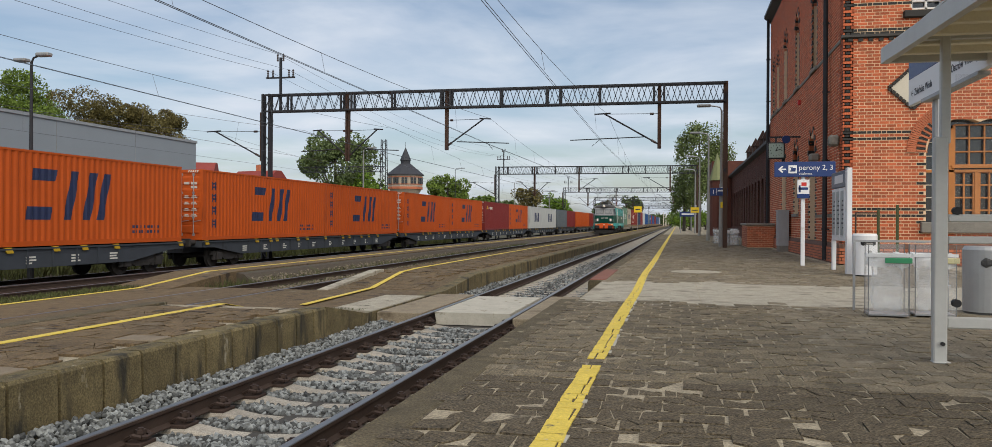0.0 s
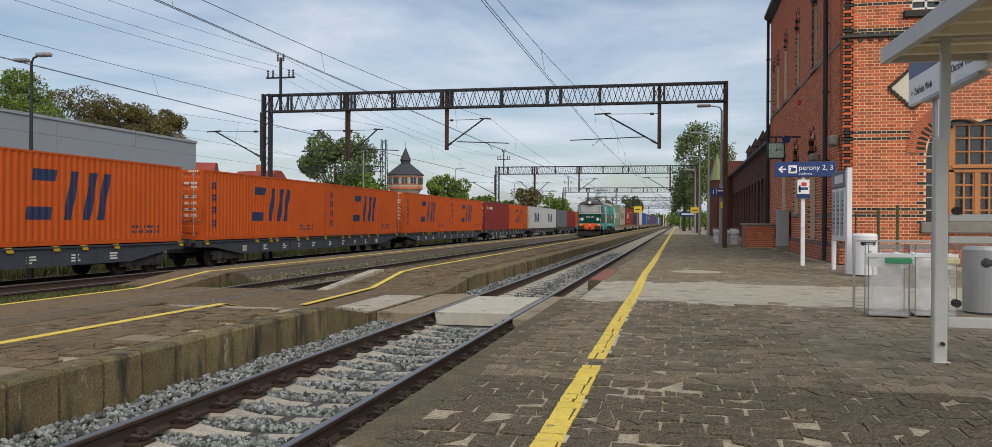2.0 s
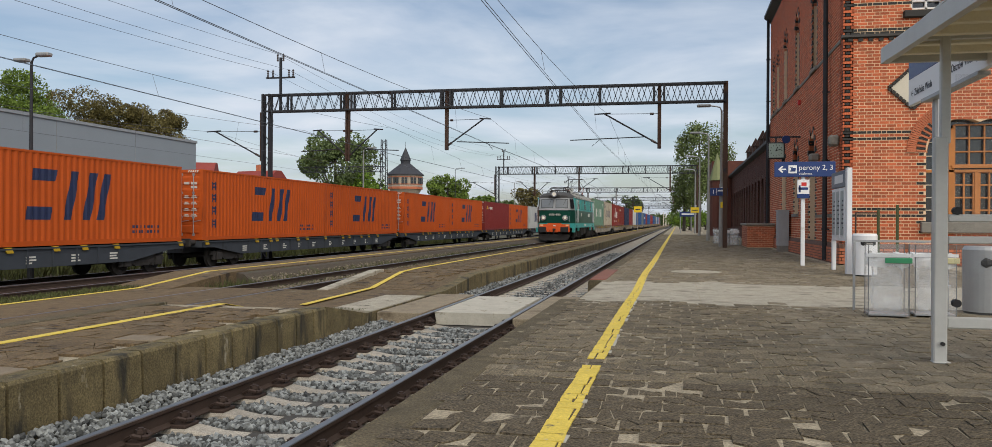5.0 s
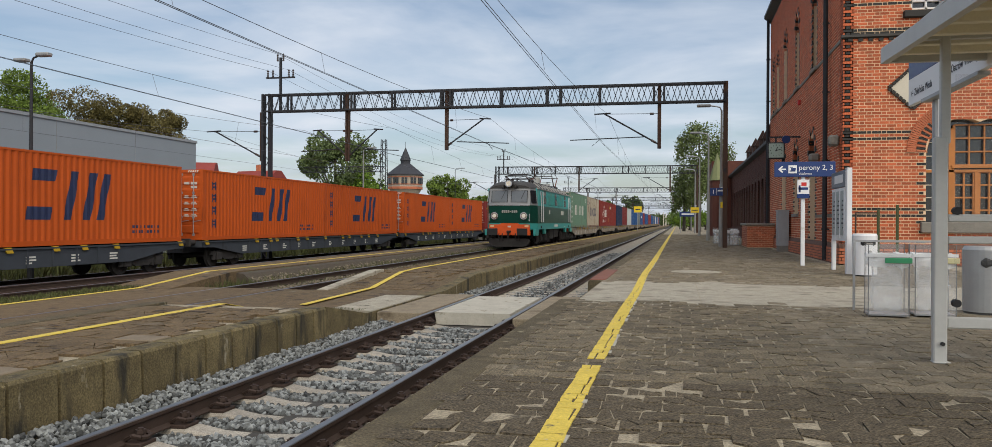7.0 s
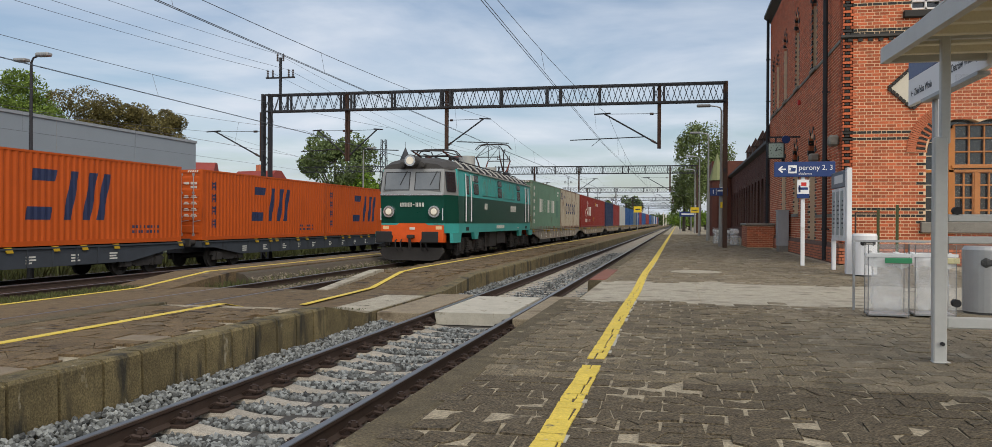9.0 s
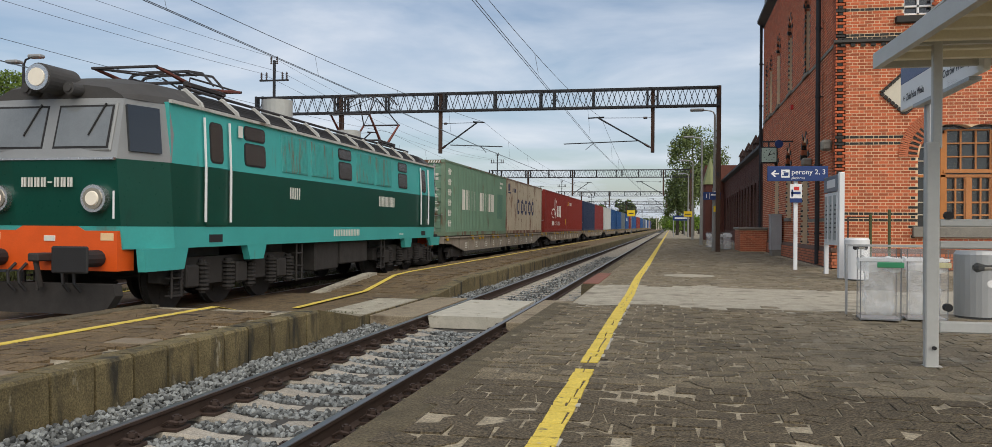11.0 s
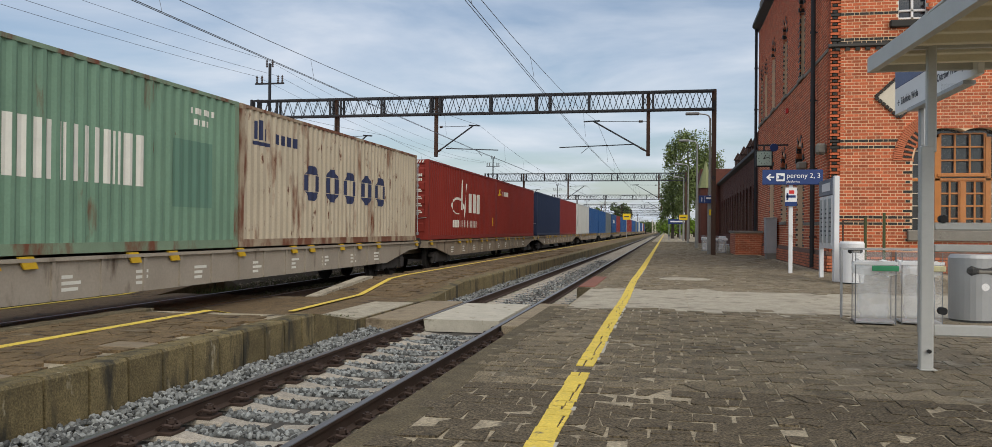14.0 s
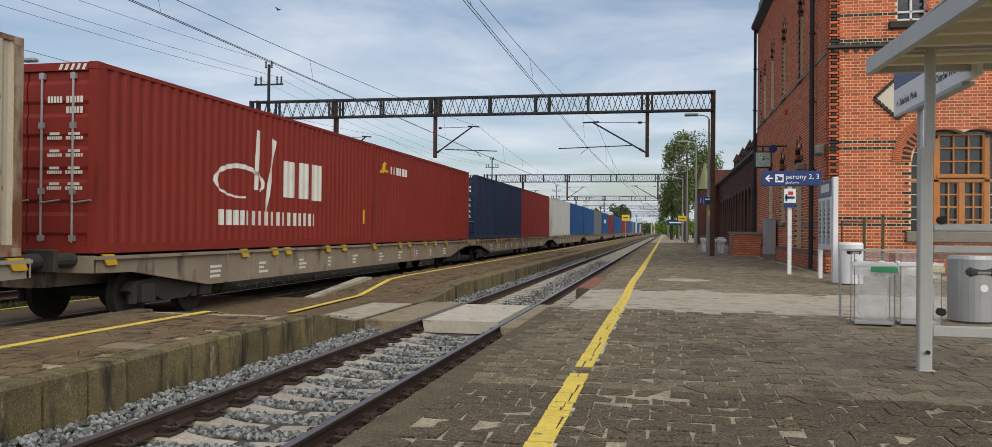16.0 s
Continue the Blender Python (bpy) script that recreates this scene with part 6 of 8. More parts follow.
# plaster diamond
b = B()
prism(b, [(6.02, 5.18), (6.66, 4.58), (7.30, 5.18), (6.66, 5.78)], BY - 0.03, BY + 0.03)
part("plaster_panel", b, PLASTER, station, "cream plaster diamond panel")
for (xa, za), (xb, zb) in (((6.0, 5.18), (6.66, 4.56)), ((6.66, 4.56), (7.32, 5.18)), ((7.32, 5.18), (6.66, 5.80)), ((6.66, 5.80), (6.0, 5.18))):
    for k in range(7):
        b = B()
        p, q = Vector((xa + (xb - xa) * k / 7, BY - 0.02, za + (zb - za) * k / 7)), Vector((xa + (xb - xa) * (k + 0.82) / 7, BY - 0.02, za + (zb - za) * (k + 0.82) / 7))
        M_ = Matrix.Translation((p + q) / 2) @ Matrix.Rotation(-math.atan2(zb - za, xb - xa), 4, "Y")
        part("dark_brick", box(b, -0.052, -0.03, -0.045, 0.052, 0.05, 0.045, 0, M_), BRICK_DARK, station)

# side wall along the platform
SIDE_END = 46.6
SIDE_WINS = [(32.0, 0.55, 9.1, 0.8, 6.75), (36.4, 0.55, 9.1, 0.8, 6.75), (40.2, 0.50, 9.1, 0.8, 6.75), (43.2, 0.35, 8.9, 0.6, 6.75), (44.9, 0.35, 8.9, 0.6, 6.75),
             (32.3, 0.75, 3.5, 1.1, 0.25), (36.6, 0.7, 3.5, 1.1, 1.6), (40.6, 0.7, 3.5, 1.1, 1.6)]


def hole_s(u, z):
    for c, h, sp, ri, sill_ in SIDE_WINS:
        if z > sill_ and abs(u - c) < h and gothic(np.array(u), np.array(z), c, h, sp, ri):
            return True
    return False


def dark_s(u, z, r):
    for c, h, sp, ri, sill_ in SIDE_WINS:
        if h < abs(u - c) < h + 0.22 and sill_ < z < sp + ri * 0.6 and r % 3 == 0:
            return True
        if h < abs(u - c) < h + 0.14 and sill_ < z < sp + ri * 0.6 and r % 3 == 1:
            return True
    return z > 11.75


part("side_wall_core", box(B(), BX + 0.30, BY + 0.56, -0.5, BX + 0.6, SIDE_END, 13.0), MORTAR, station)
b = B()
# mortar face in vertical strips that leave the openings free
edges = sorted({BY + 0.012, SIDE_END} | {c + s * h for c, h, *_ in SIDE_WINS for s in (-1, 1)})
for ua, uc in zip(edges, edges[1:]):
    mid = (ua + uc) / 2
    spans = sorted((sl, sp + ri * 0.75) for c, h, sp, ri, sl in SIDE_WINS if abs(mid - c) < h)
    z = -0.5
    for lo_, hi_ in spans:
        if lo_ > z:
            box(b, BX + 0.012, ua, z, BX + 0.299, uc, lo_)
        z = hi_
    box(b, BX + 0.012, ua, z, BX + 0.299, uc, 13.0)
part("side_wall_face", b, MORTAR, station)
red, blk = bricks(BY, SIDE_END, 0.09, 12.9, hole_s, dark_s)
tagged(part("bricks", cubes("bricks", lay(red, "y", BX, -0.005)), BRICK, station), kind="stuff")
tagged(part("dark_bricks", cubes("dark_bricks", lay(blk, "y", BX, -0.003)), BRICK_DARK, station, "black glazed bricks"), kind="stuff")
BROWN_BAR = mat("dark_brown_sash", (0.06, 0.032, 0.02), 0.6, var=0.15)
for c, h, sp, ri, sl in SIDE_WINS:
    w_ = part("arched_window", box(B(), BX + 0.26, c - h, sl, BX + 0.295, c + h, sp + ri), PANE, station, "dark pointed window")
    part("window_bar", box(B(), BX + 0.2, c - 0.04, sl, BX + 0.26, c + 0.04, sp + ri * 0.8), BROWN_BAR, w_)
    part("window_bar", box(B(), BX + 0.2, c - h, sp - 0.04, BX + 0.26, c + h, sp + 0.04), BROWN_BAR, w_)
    part("window_sill", box(B(), BX - 0.08, c - h - 0.12, sl - 0.13, BX + 0.2, c + h + 0.12, sl + 0.01, 0.02), STONE_TRIM, w_)
    for s in (-1, 1):
        for i in range(7):
            a0 = math.asin(min(ri / ((h * h + ri * ri) / (2 * h)), 1.0))
            r_ = (h * h + ri * ri) / (2 * h)
            a = a0 * (i + 0.5) / 7
            cu = c + s * (h - r_)
            M_ = Matrix.Translation((BX, cu + s * r_ * math.cos(a), sp + r_ * math.sin(a))) @ Matrix.Rotation((a if s > 0 else math.pi - a), 4, "X")
            part("voussoir", box(B(), -0.03, 0, -r_ * a0 / 14 + 0.006, 0.29, 0.22, r_ * a0 / 14 - 0.006, 0, M_), BRICK_DARK if i % 2 else BRICK_ARCH, w_)
b = B()
prism(b, [(BX - 0.09, -0.3), (BX - 0.09, 0.5), (BX - 0.012, 0.62), (BX + 0.03, 0.62), (BX + 0.03, -0.3)], BY - 0.09, SIDE_END)
part("plinth", b, MORTAR_DARK, station)
pr_, _ = bricks(BY - 0.09, SIDE_END, 0.02, 0.50, lambda u, z: False, lambda u, z, r: False)
tagged(part("plinth_bricks", cubes("plinth_bricks", lay(pr_, "y", BX - 0.09, 0.007)), BRICK_ARCH, station), kind="stuff")
for z0 in (1.42, 6.62):
    part("stone_band", box(B(), BX - 0.025, BY + 0.3, z0, BX + 0.02, SIDE_END, z0 + 0.10), STONE_TRIM, station, "pale stone band") if z0 > 2 else part("stone_band", box(B(), BX - 0.025, BY + 0.3, z0, BX + 0.02, 31.4, z0 + 0.10), STONE_TRIM, station)
b = B()
prism(b, [(BX - 0.32, 12.05), (BX - 0.32, 12.2), (BX + 0.05, 12.35), (BX + 0.05, 11.75), (BX - 0.08, 11.85)], BY + 2.6, SIDE_END + 0.2)
part("cornice", b, BRICK_DARK, station, "dark brick cornice")
part("roof_block", box(B(), BX + 0.02, BY + 0.02, 13.0, 20, SIDE_END, 13.3), STONE_TRIM, station)
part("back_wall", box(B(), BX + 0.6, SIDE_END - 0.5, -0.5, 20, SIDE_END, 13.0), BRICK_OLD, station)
for yy, top in ((28.7, 13.0), (SIDE_END - 0.1, 12.0)):
    b = B()
    rod(b, (BX - 0.14, yy, 0.05), (BX - 0.14, yy, top), 0.075, 12)
    for z0 in (1.0, 3.2, 5.4, 7.6, 9.8):
        rod(b, (BX - 0.14, yy, z0), (BX - 0.14, yy, z0 + 0.07), 0.095, 12)
        box(b, BX - 0.14, yy - 0.02, z0 + 0.01, BX, yy + 0.02, z0 + 0.05)
    part("downpipe", b, STEEL_DARK, station, "dark cast downpipe")
part("lamp_box", box(B(), BX - 0.32, 30.6, 3.35, BX, 31.0, 3.62, 0.05), STONE_TRIM, station, "beige wall lamp")
part("lamp_box", box(B(), BX - 0.30, 26.95, 3.55, BX, 27.3, 3.88, 0.06), STONE_TRIM, station, "beige wall lamp")
part("alarm_box", box(B(), BX - 0.10, 35.3, 5.92, BX, 35.5, 6.12, 0.02), SIGN_RED, station, "small red alarm box")

# lower wing with pointed arcade
wing = thing("station_wing", "long sooty brick wing with a row of pointed windows", "building")
WX, W0, W1 = 5.0, SIDE_END + 0.02, 84.0
WING_WINS = [(48.6 + i * 2.35, 0.82, 2.9, 1.5, 0.95) for i in range(15)]


def hole_w(u, z):
    for c, h, sp, ri, sl in WING_WINS:
        if z > sl and abs(u - c) < h and gothic(np.array(u), np.array(z), c, h, sp, ri):
            return True
    return False


edges = sorted({W0, W1} | {c + s * h for c, h, *_ in WING_WINS for s in (-1, 1)})
b = B()
for ua, uc in zip(edges, edges[1:]):
    mid = (ua + uc) / 2
    sp_ = [w for w in WING_WINS if abs(mid - w[0]) < w[1]]
    if sp_:
        c, h, sp, ri, sl = sp_[0]
        box(b, WX + 0.012, ua, -0.5, WX + 0.3, uc, sl)
        box(b, WX + 0.012, ua, sp + ri * 0.7, WX + 0.3, uc, 5.7)
    else:
        box(b, WX + 0.012, ua, -0.5, WX + 0.3, uc, 5.7)
part("wall_core", b, MORTAR_DARK, wing)
red, blk = bricks(W0, W1, 0.0, 5.7, hole_w, lambda u, z, r: False)
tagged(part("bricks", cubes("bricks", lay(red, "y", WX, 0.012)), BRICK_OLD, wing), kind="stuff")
for c, h, sp, ri, sl in WING_WINS:
    w_ = part("pointed_window", box(B(), WX + 0.301, c - h, sl, WX + 0.34, c + h, sp + ri), PANE, wing, "dark pointed window")
    part("window_bar", box(B(), WX + 0.24, c - 0.035, sl, WX + 0.30, c + 0.035, sp + ri * 0.8), BLACK, w_)
b = B()
prism(b, [(WX - 0.28, 5.62), (WX - 0.28, 5.78), (WX + 0.05, 5.95), (WX + 0.05, 5.5), (WX - 0.05, 5.5)], W0, W1)
part("gutter", b, STEEL_DARK, wing, "dark eaves gutter")
b = B()
prism(b, [(WX - 0.2, 5.78), (WX + 6, 8.2), (WX + 12, 5.78)], W0 + 0.2, W1)
part("roof", b, mat("slate_roof", (0.045, 0.045, 0.05), 0.8, var=0.25, scale=2), wing, "dark slate roof")
SOOT = mat("soot_black_brick", (0.045, 0.026, 0.022), 0.9, var=0.3, scale=2)
for i in range(9):
    yy, zz = W0 + 0.5 + i * 2.6, 6.7 - (0.2 if i % 2 else 0)
    b = box(B(), WX + 0.2, yy, 5.7, WX + 0.6, yy + 0.45, zz)
    prism(b, [(WX + 0.1, zz), (WX + 0.7, zz), (WX + 0.4, zz + 0.6)], yy - 0.08, yy + 0.53)
    part("pinnacle", b, SOOT, wing, "small brick pinnacle")
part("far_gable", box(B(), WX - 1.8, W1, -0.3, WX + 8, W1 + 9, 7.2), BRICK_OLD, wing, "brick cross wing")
b = B()
rod(b, (WX - 1.35, W1 - 0.6, 0), (WX - 1.35, W1 - 0.6, 5.3), 0.6, 8)
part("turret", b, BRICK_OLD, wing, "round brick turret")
b = B()
rod(b, (WX - 1.35, W1 - 0.6, 5.3), (WX - 1.35, W1 - 0.6, 7.9), 0.75, 8, 0.03)
part("turret_cap", b, mat("green_copper", (0.20, 0.22, 0.10), 0.7, var=0.2), wing, "green pointed turret cap")
# terrace wall of brick with a slab
terr = thing("terrace_wall", "low red brick terrace wall with a grey coping slab", "wall")
part("wall_core", box(B(), 3.40, 43.9, -0.3, 4.70, 47.5, 1.10), MORTAR, terr)
rows_ = []
for r in range(11):
    u = 3.40 - (0.13 if r % 2 else 0)
    while u < 4.70:
        rows_.append((max(u + 0.006, 3.4), 43.88, 0.03 + r * COURSE, min(u + LONG - 0.006, 4.7), 43.95, 0.03 + (r + 1) * COURSE - 0.012))
        u += LONG
    v = 43.9
    while v < 47.4:
        rows_.append((3.385, v + 0.006, 0.03 + r * COURSE, 3.42, v + LONG - 0.006, 0.03 + (r + 1) * COURSE - 0.012))
        v += LONG
tagged(part("bricks", cubes("bricks", rows_), BRICK_ARCH, terr), kind="stuff")
part("coping", box(B(), 3.32, 43.8, 1.10, 4.72, 47.6, 1.22, 0.02), STONE_TRIM, terr, "grey coping slab")

# ---- gantries and overhead line ----
def truss(parent, xa, xb, y, z0, z1, dy=0.45, n=30, simple=False):
    """Lattice girder: four chords, zigzag web, posts."""
    r = 0.045 if not simple else 0.06
    for zz in (z0, z1):
        for d in (-dy / 2, dy / 2):
            part("chord", box(B(), xa, y + d - r, zz - r, xb, y + d + r, zz + r), STEEL_DARK, parent)
    st = (xb - xa) / n
    b = B()
    for i in range(n):
        x = xa + i * st
        for d in (-dy / 2, dy / 2):
            a_, c_ = (z0, z1) if d < 0 else (z1, z0)
            rod(b, (x, y + d, a_), (x + st / 2, y + d, c_), 0.018, 5, caps=False)
            rod(b, (x + st / 2, y + d, c_), (x + st, y + d, a_), 0.018, 5, caps=False)
        if i % 3 == 0:
            rod(b, (x, y - dy / 2, z0), (x, y + dy / 2, z0), 0.025, 4, caps=False)
            rod(b, (x, y - dy / 2, z1), (x, y + dy / 2, z1), 0.025, 4, caps=False)
    part("lattice_web", b, STEEL_DARK, parent)
    for x in (-20.9, -17.8, -17.2, -14.9, -12.2, -11.7, -9.0, -6.6, -5.9, -3.9, -1.2, -0.7):
        b = B()
        for d in (-dy / 2, dy / 2):
            box(b, x - 0.05, y + d - 0.05, z0, x + 0.05, y + d + 0.05, z1)
        part("girder_post", b, STEEL_DARK, parent)


def post(parent, x, y, z0, z1, material, lattice=False):
    b = B()
    if lattice:
        for dx in (-0.2, 0.2):
            box(b, x + dx - 0.05, y - 0.2, z0, x + dx + 0.05, y + 0.2, z1)
        z = z0
        k = 0
        while z < z1 - 0.6:
            rod(b, (x - 0.2 if k % 2 else x + 0.2, y - 0.17, z), (x + 0.2 if k % 2 else x - 0.2, y - 0.17, z + 0.55), 0.025, 4)
            z += 0.55
            k += 1
    else:
        box(b, x - 0.11, y - 0.14, z0, x + 0.11, y + 0.14, z1, 0.02)
    return part("upright", b, material, parent)


def hanger(parent, x, y, ztop, zbot, side, tip, zt, zs, xs):
    """Drop post from the girder with a cantilever to one side."""
    h = part("drop_post", box(B(), x - 0.09, y - 0.09, zbot, x + 0.09, y + 0.09, ztop, 0.01), STEEL_RUST, parent, "rusty drop post")
    b = B()
    rod(b, (x, y, zbot + 0.2), (tip, y, zt), 0.04, 6)
    rod(b, (tip - (x - tip) * 0.18, y, zt - 0.02), (tip + (x - tip) * 0.12, y, zt + 0.02), 0.035, 6)
    part("cantilever", b, STEEL_DARK, h)
    b = B()
    rod(b, (x, y, zt - 0.05), (tip, y, zt - 0.02), 0.014, 5)
    part("stay_wire", b, STEEL_DARK, h)
    b = B()
    rod(b, (x + (tip - x) * 0.10, y, zt - 0.05), (x + (tip - x) * 0.17, y, zt - 0.05), 0.06, 8)
    rod(b, (x + (tip - x) * 0.06, y, zbot + 0.2 + (zt - zbot - 0.2) * 0.06), (x + (tip - x) * 0.14, y, zbot + 0.2 + (zt - zbot - 0.2) * 0.14), 0.06, 8)
    part("insulator", b, PORCELAIN, h)
    if xs is not None:
        xr = x + (tip - x) * 0.27
        b = B()
        rod(b, (xr, y, zs + 0.12), (xs, y, zs), 0.025, 6)
        rod(b, (xs + (x - xs) * 0.35, y, zs + 0.06), (xs + (x - xs) * 0.25, y - 0.1, zs - 0.32), 0.014, 5)
        part("steady_arm", b, STEEL_DARK, h)


def gantry(y, big, x0=-22.24, x1=2.27):
    g = thing("catenary_gantry", "dark steel lattice gantry over the tracks with rusty posts", "gantry", group="catenary gantries")
    z0, z1 = 7.22, 8.12
    truss(g, x0, x1, y, z0, z1, n=42)
    post(g, x1 + 0.0, y, -0.05, z1 + 0.08, STEEL_RUST)
    post(g, x0, y, -1.0, z1 + 0.08, STEEL_DARK, True)
    hanger(g, -0.93, y, 8.1, 4.92, -1, -3.68, 6.72, 5.40, -5.4)
    hanger(g, -11.94, y, 8.1, 4.98, 1, -9.93, 6.60, 5.30, -8.6)
    hanger(g, -17.52, y, 8.1, 4.45, 1, -15.8, 6.15, 5.0, -14.6)
    hanger(g, -17.46, y, 7.2, 4.47, -1, -19.2, 6.15, 5.0, -20.2)
    hanger(g, x0 - 0.3, y, 7.2, 4.5, -1, -25.4, 6.2, 5.0, None)
    m_ = part("feeder_mast", box(B(), -21.5, y - 0.06, 7.2, -21.38, y + 0.06, 10.2), STEEL_DARK, g)
    part("cross_arm", box(B(), -22.3, y - 0.05, 9.05, -20.6, y + 0.05, 9.13), STEEL_DARK, m_)
    for x, z in ((-22.2, 9.13), (-21.9, 9.13), (-20.95, 9.13), (-20.7, 9.13), (-21.62, 10.0), (-21.28, 10.0)):
        b = B()
        for k in range(4):
            rod(b, (x, y, z + k * 0.1), (x, y, z + 0.06 + k * 0.1), 0.06, 8)
        rod(b, (x, y, z), (x, y, z + 0.42), 0.025, 6)
        part("insulator", b, PORCELAIN, m_)
    return g


GY = [43.0, 104.0, 168.0, 232.0, 296.0, 360.0]
g0 = gantry(GY[0], True)
for y in GY[1:]:
    copy_thing(g0, pose(0, y - GY[0], 0))


def wire(parent, pts, r=0.009):
    cu = bpy.data.curves.new("wire", "CURVE")
    cu.dimensions, cu.bevel_depth, cu.bevel_resolution = "3D", r, 0
    sp = cu.splines.new("POLY")
    sp.points.add(len(pts) - 1)
    for p, c in zip(sp.points, pts):
        p.co = (*c, 1)
    cu.materials.append(WIRE)
    ob = bpy.data.objects.new("wire", cu)
    me = bpy.data.meshes.new_from_object(ob)
    bpy.data.objects.remove(ob)
    return part("wire", me, WIRE, parent)


SUP = [-21.0] + GY


def catenary(x, zc, zm_sup, zm_low, xm, r=0.0085, double=True):
    c = thing("overhead_line", "thin overhead catenary wires with droppers above a track", "overhead wire", group="overhead lines")
    if double:
        for d in (-0.02, 0.04):
            wire(c, [(x + d + 0.28 * (-1) ** k, y, zc) for k, y in enumerate((-21, 43, 104, 168, 232, 296, 360))], r)
    else:
        wire(c, [(x, y, zc) for y in (-21, 43, 104, 168, 232, 296, 360)], r)
    mess = []
    for a, b_ in zip(SUP, SUP[1:]):
        for k in range(16):
            t = k / 16
            mess.append((xm, a + (b_ - a) * t, zm_sup - (zm_sup - zm_low) * 4 * t * (1 - t)))
    wire(c, mess, r)
    b = B()
    for a, b_ in zip(SUP[:3], SUP[1:4]):
        for k in range(1, 9):
            t = k / 9
            zz = zm_sup - (zm_sup - zm_low) * 4 * t * (1 - t)
            rod(b, (x, a + (b_ - a) * t, zc), (xm, a + (b_ - a) * t, zz), 0.005, 4, caps=False)
    part("droppers", b, WIRE, c)


catenary(-3.40, 5.16, 6.72, 5.55, -3.5)
catenary(-9.5, 5.30, 6.60, 5.72, -9.6)
catenary(-14.6, 4.78, 6.15, 5.30, -14.8, 0.0065)
catenary(-20.2, 4.7, 6.15, 5.2, -20.0, 0.0065, False)
catenary(-25.4, 4.7, 6.15, 5.2, -25.4, 0.0065, False)
feed = thing("feeder_line", "thin feeder wires strung between the gantry masts", "overhead wire")
for x, z in ((-22.2, 9.5), (-20.95, 9.5), (-21.62, 10.4)):
    pts = []
    for a, b_ in zip(SUP, SUP[1:]):
        for k in range(12):
            t = k / 12
            pts.append((x, a + (b_ - a) * t, z - 1.0 * 4 * t * (1 - t)))
    wire(feed, pts, 0.008)

# a second, slim lattice pole and its cross girder beyond the stationary train
pole = thing("lattice_pole", "slim dark steel lattice pole", "pole")
px_, py_ = -33.0, 92.0
b = B()
for dx in (-0.45, 0.45):
    for dy in (-0.45, 0.45):
        rod(b, (px_ + dx, py_ + dy, -1), (px_ + dx * 0.55, py_ + dy * 0.55, 10.6), 0.05, 5)
for k in range(16):
    f0, f1 = 1 - 0.45 * k / 16, 1 - 0.45 * (k + 1) / 16
    z0, z1 = -1 + k * 0.72, -1 + (k + 1) * 0.72
    s = 1 if k % 2 else -1
    rod(b, (px_ - s * 0.45 * f0, py_ - 0.45 * f0, z0), (px_ + s * 0.45 * f1, py_ - 0.45 * f1, z1), 0.03, 4)
    rod(b, (px_ + s * 0.45 * f0, py_ + 0.45 * f0, z0), (px_ - s * 0.45 * f1, py_ + 0.45 * f1, z1), 0.03, 4)
part("lattice", b, STEEL_DARK, pole)
b = B()
for z in (6.9, 7.5):
    rod(b, (px_, py_, z), (px_ - 10, py_, z), 0.05, 5)
for k in range(20):
    rod(b, (px_ - k * 0.5, py_, 6.9), (px_ - k * 0.5 - 0.25, py_, 7.5), 0.025, 4)
    rod(b, (px_ - k * 0.5 - 0.25, py_, 7.5), (px_ - k * 0.5 - 0.5, py_, 6.9), 0.025, 4)
part("cross_girder", b, STEEL_DARK, pole)

# ---- lamp posts ----
CONC_POST = mat("grey_concrete_post", (0.26, 0.26, 0.245), 0.85, var=0.2, scale=3, stain=(0.14, 0.14, 0.13), amount=0.4, stretch=4)
LAMP_HEAD = mat("grey_lamp_head", (0.30, 0.31, 0.31), 0.5, 0.2, var=0.1)


def lamp_post(x, y, h, arm, head=0.7, base=-0.05, group="platform lamps", material=None):
    l = thing("street_lamp", "grey platform lamp post with a curved arm", "lamp", pose(x, y, base), group=group)
    b = B()
    rod(b, (0, 0, 0), (0, 0, h * 0.45), 0.12, 12, 0.10)
    rod(b, (0, 0, h * 0.45), (0, 0, h - 0.2), 0.075, 10, 0.05)
    part("post", b, material or CONC_POST, l)
    b = B()
    s = 1 if arm > 0 else -1
    pts = [(0, 0, h - 0.25), (s * 0.08, 0, h - 0.06), (s * 0.25, 0, h), (arm, 0, h + 0.04)]
    for p, q in zip(pts, pts[1:]):
        rod(b, p, q, 0.035, 8)
    part("arm", b, material or GALV, l)
    b = box(B(), -head / 2, -0.15, -0.07, head / 2, 0.15, 0.07, 0.04)
    b.transform(Matrix.Translation((arm + s * head / 2, 0, h + 0.05)))
    part("lamp_head", b, LAMP_HEAD, l)
    return l


for x, y, h in ((2.18, 45.0, 7.28), (2.05, 60.0, 7.45), (2.02, 83.0, 7.6), (1.98, 103.0, 7.6), (1.95, 128.0, 7.6)):
    lamp_post(x, y, h, -0.55)
l = lamp_post(-23.3, 26.8, 8.2, 0.25, 0.55, -1.0, "yard lamps", STEEL_DARK)
part("lamp_head", box(B(), -0.6, -0.25, 8.0, -0.1, 0.1, 8.12, 0.03), LAMP_HEAD, l)
for x, y in ((-27.0, 70.0), (-27, 140), (-27, 180)):
    lamp_post(x, y, 8.6 if y < 100 else 9.0, 0.4, 0.8, -1.0, "yard lamps")
lamp_post(-40, 150, 12, 0.6, 1.2, -1.0, "yard lamps", STEEL_DARK)
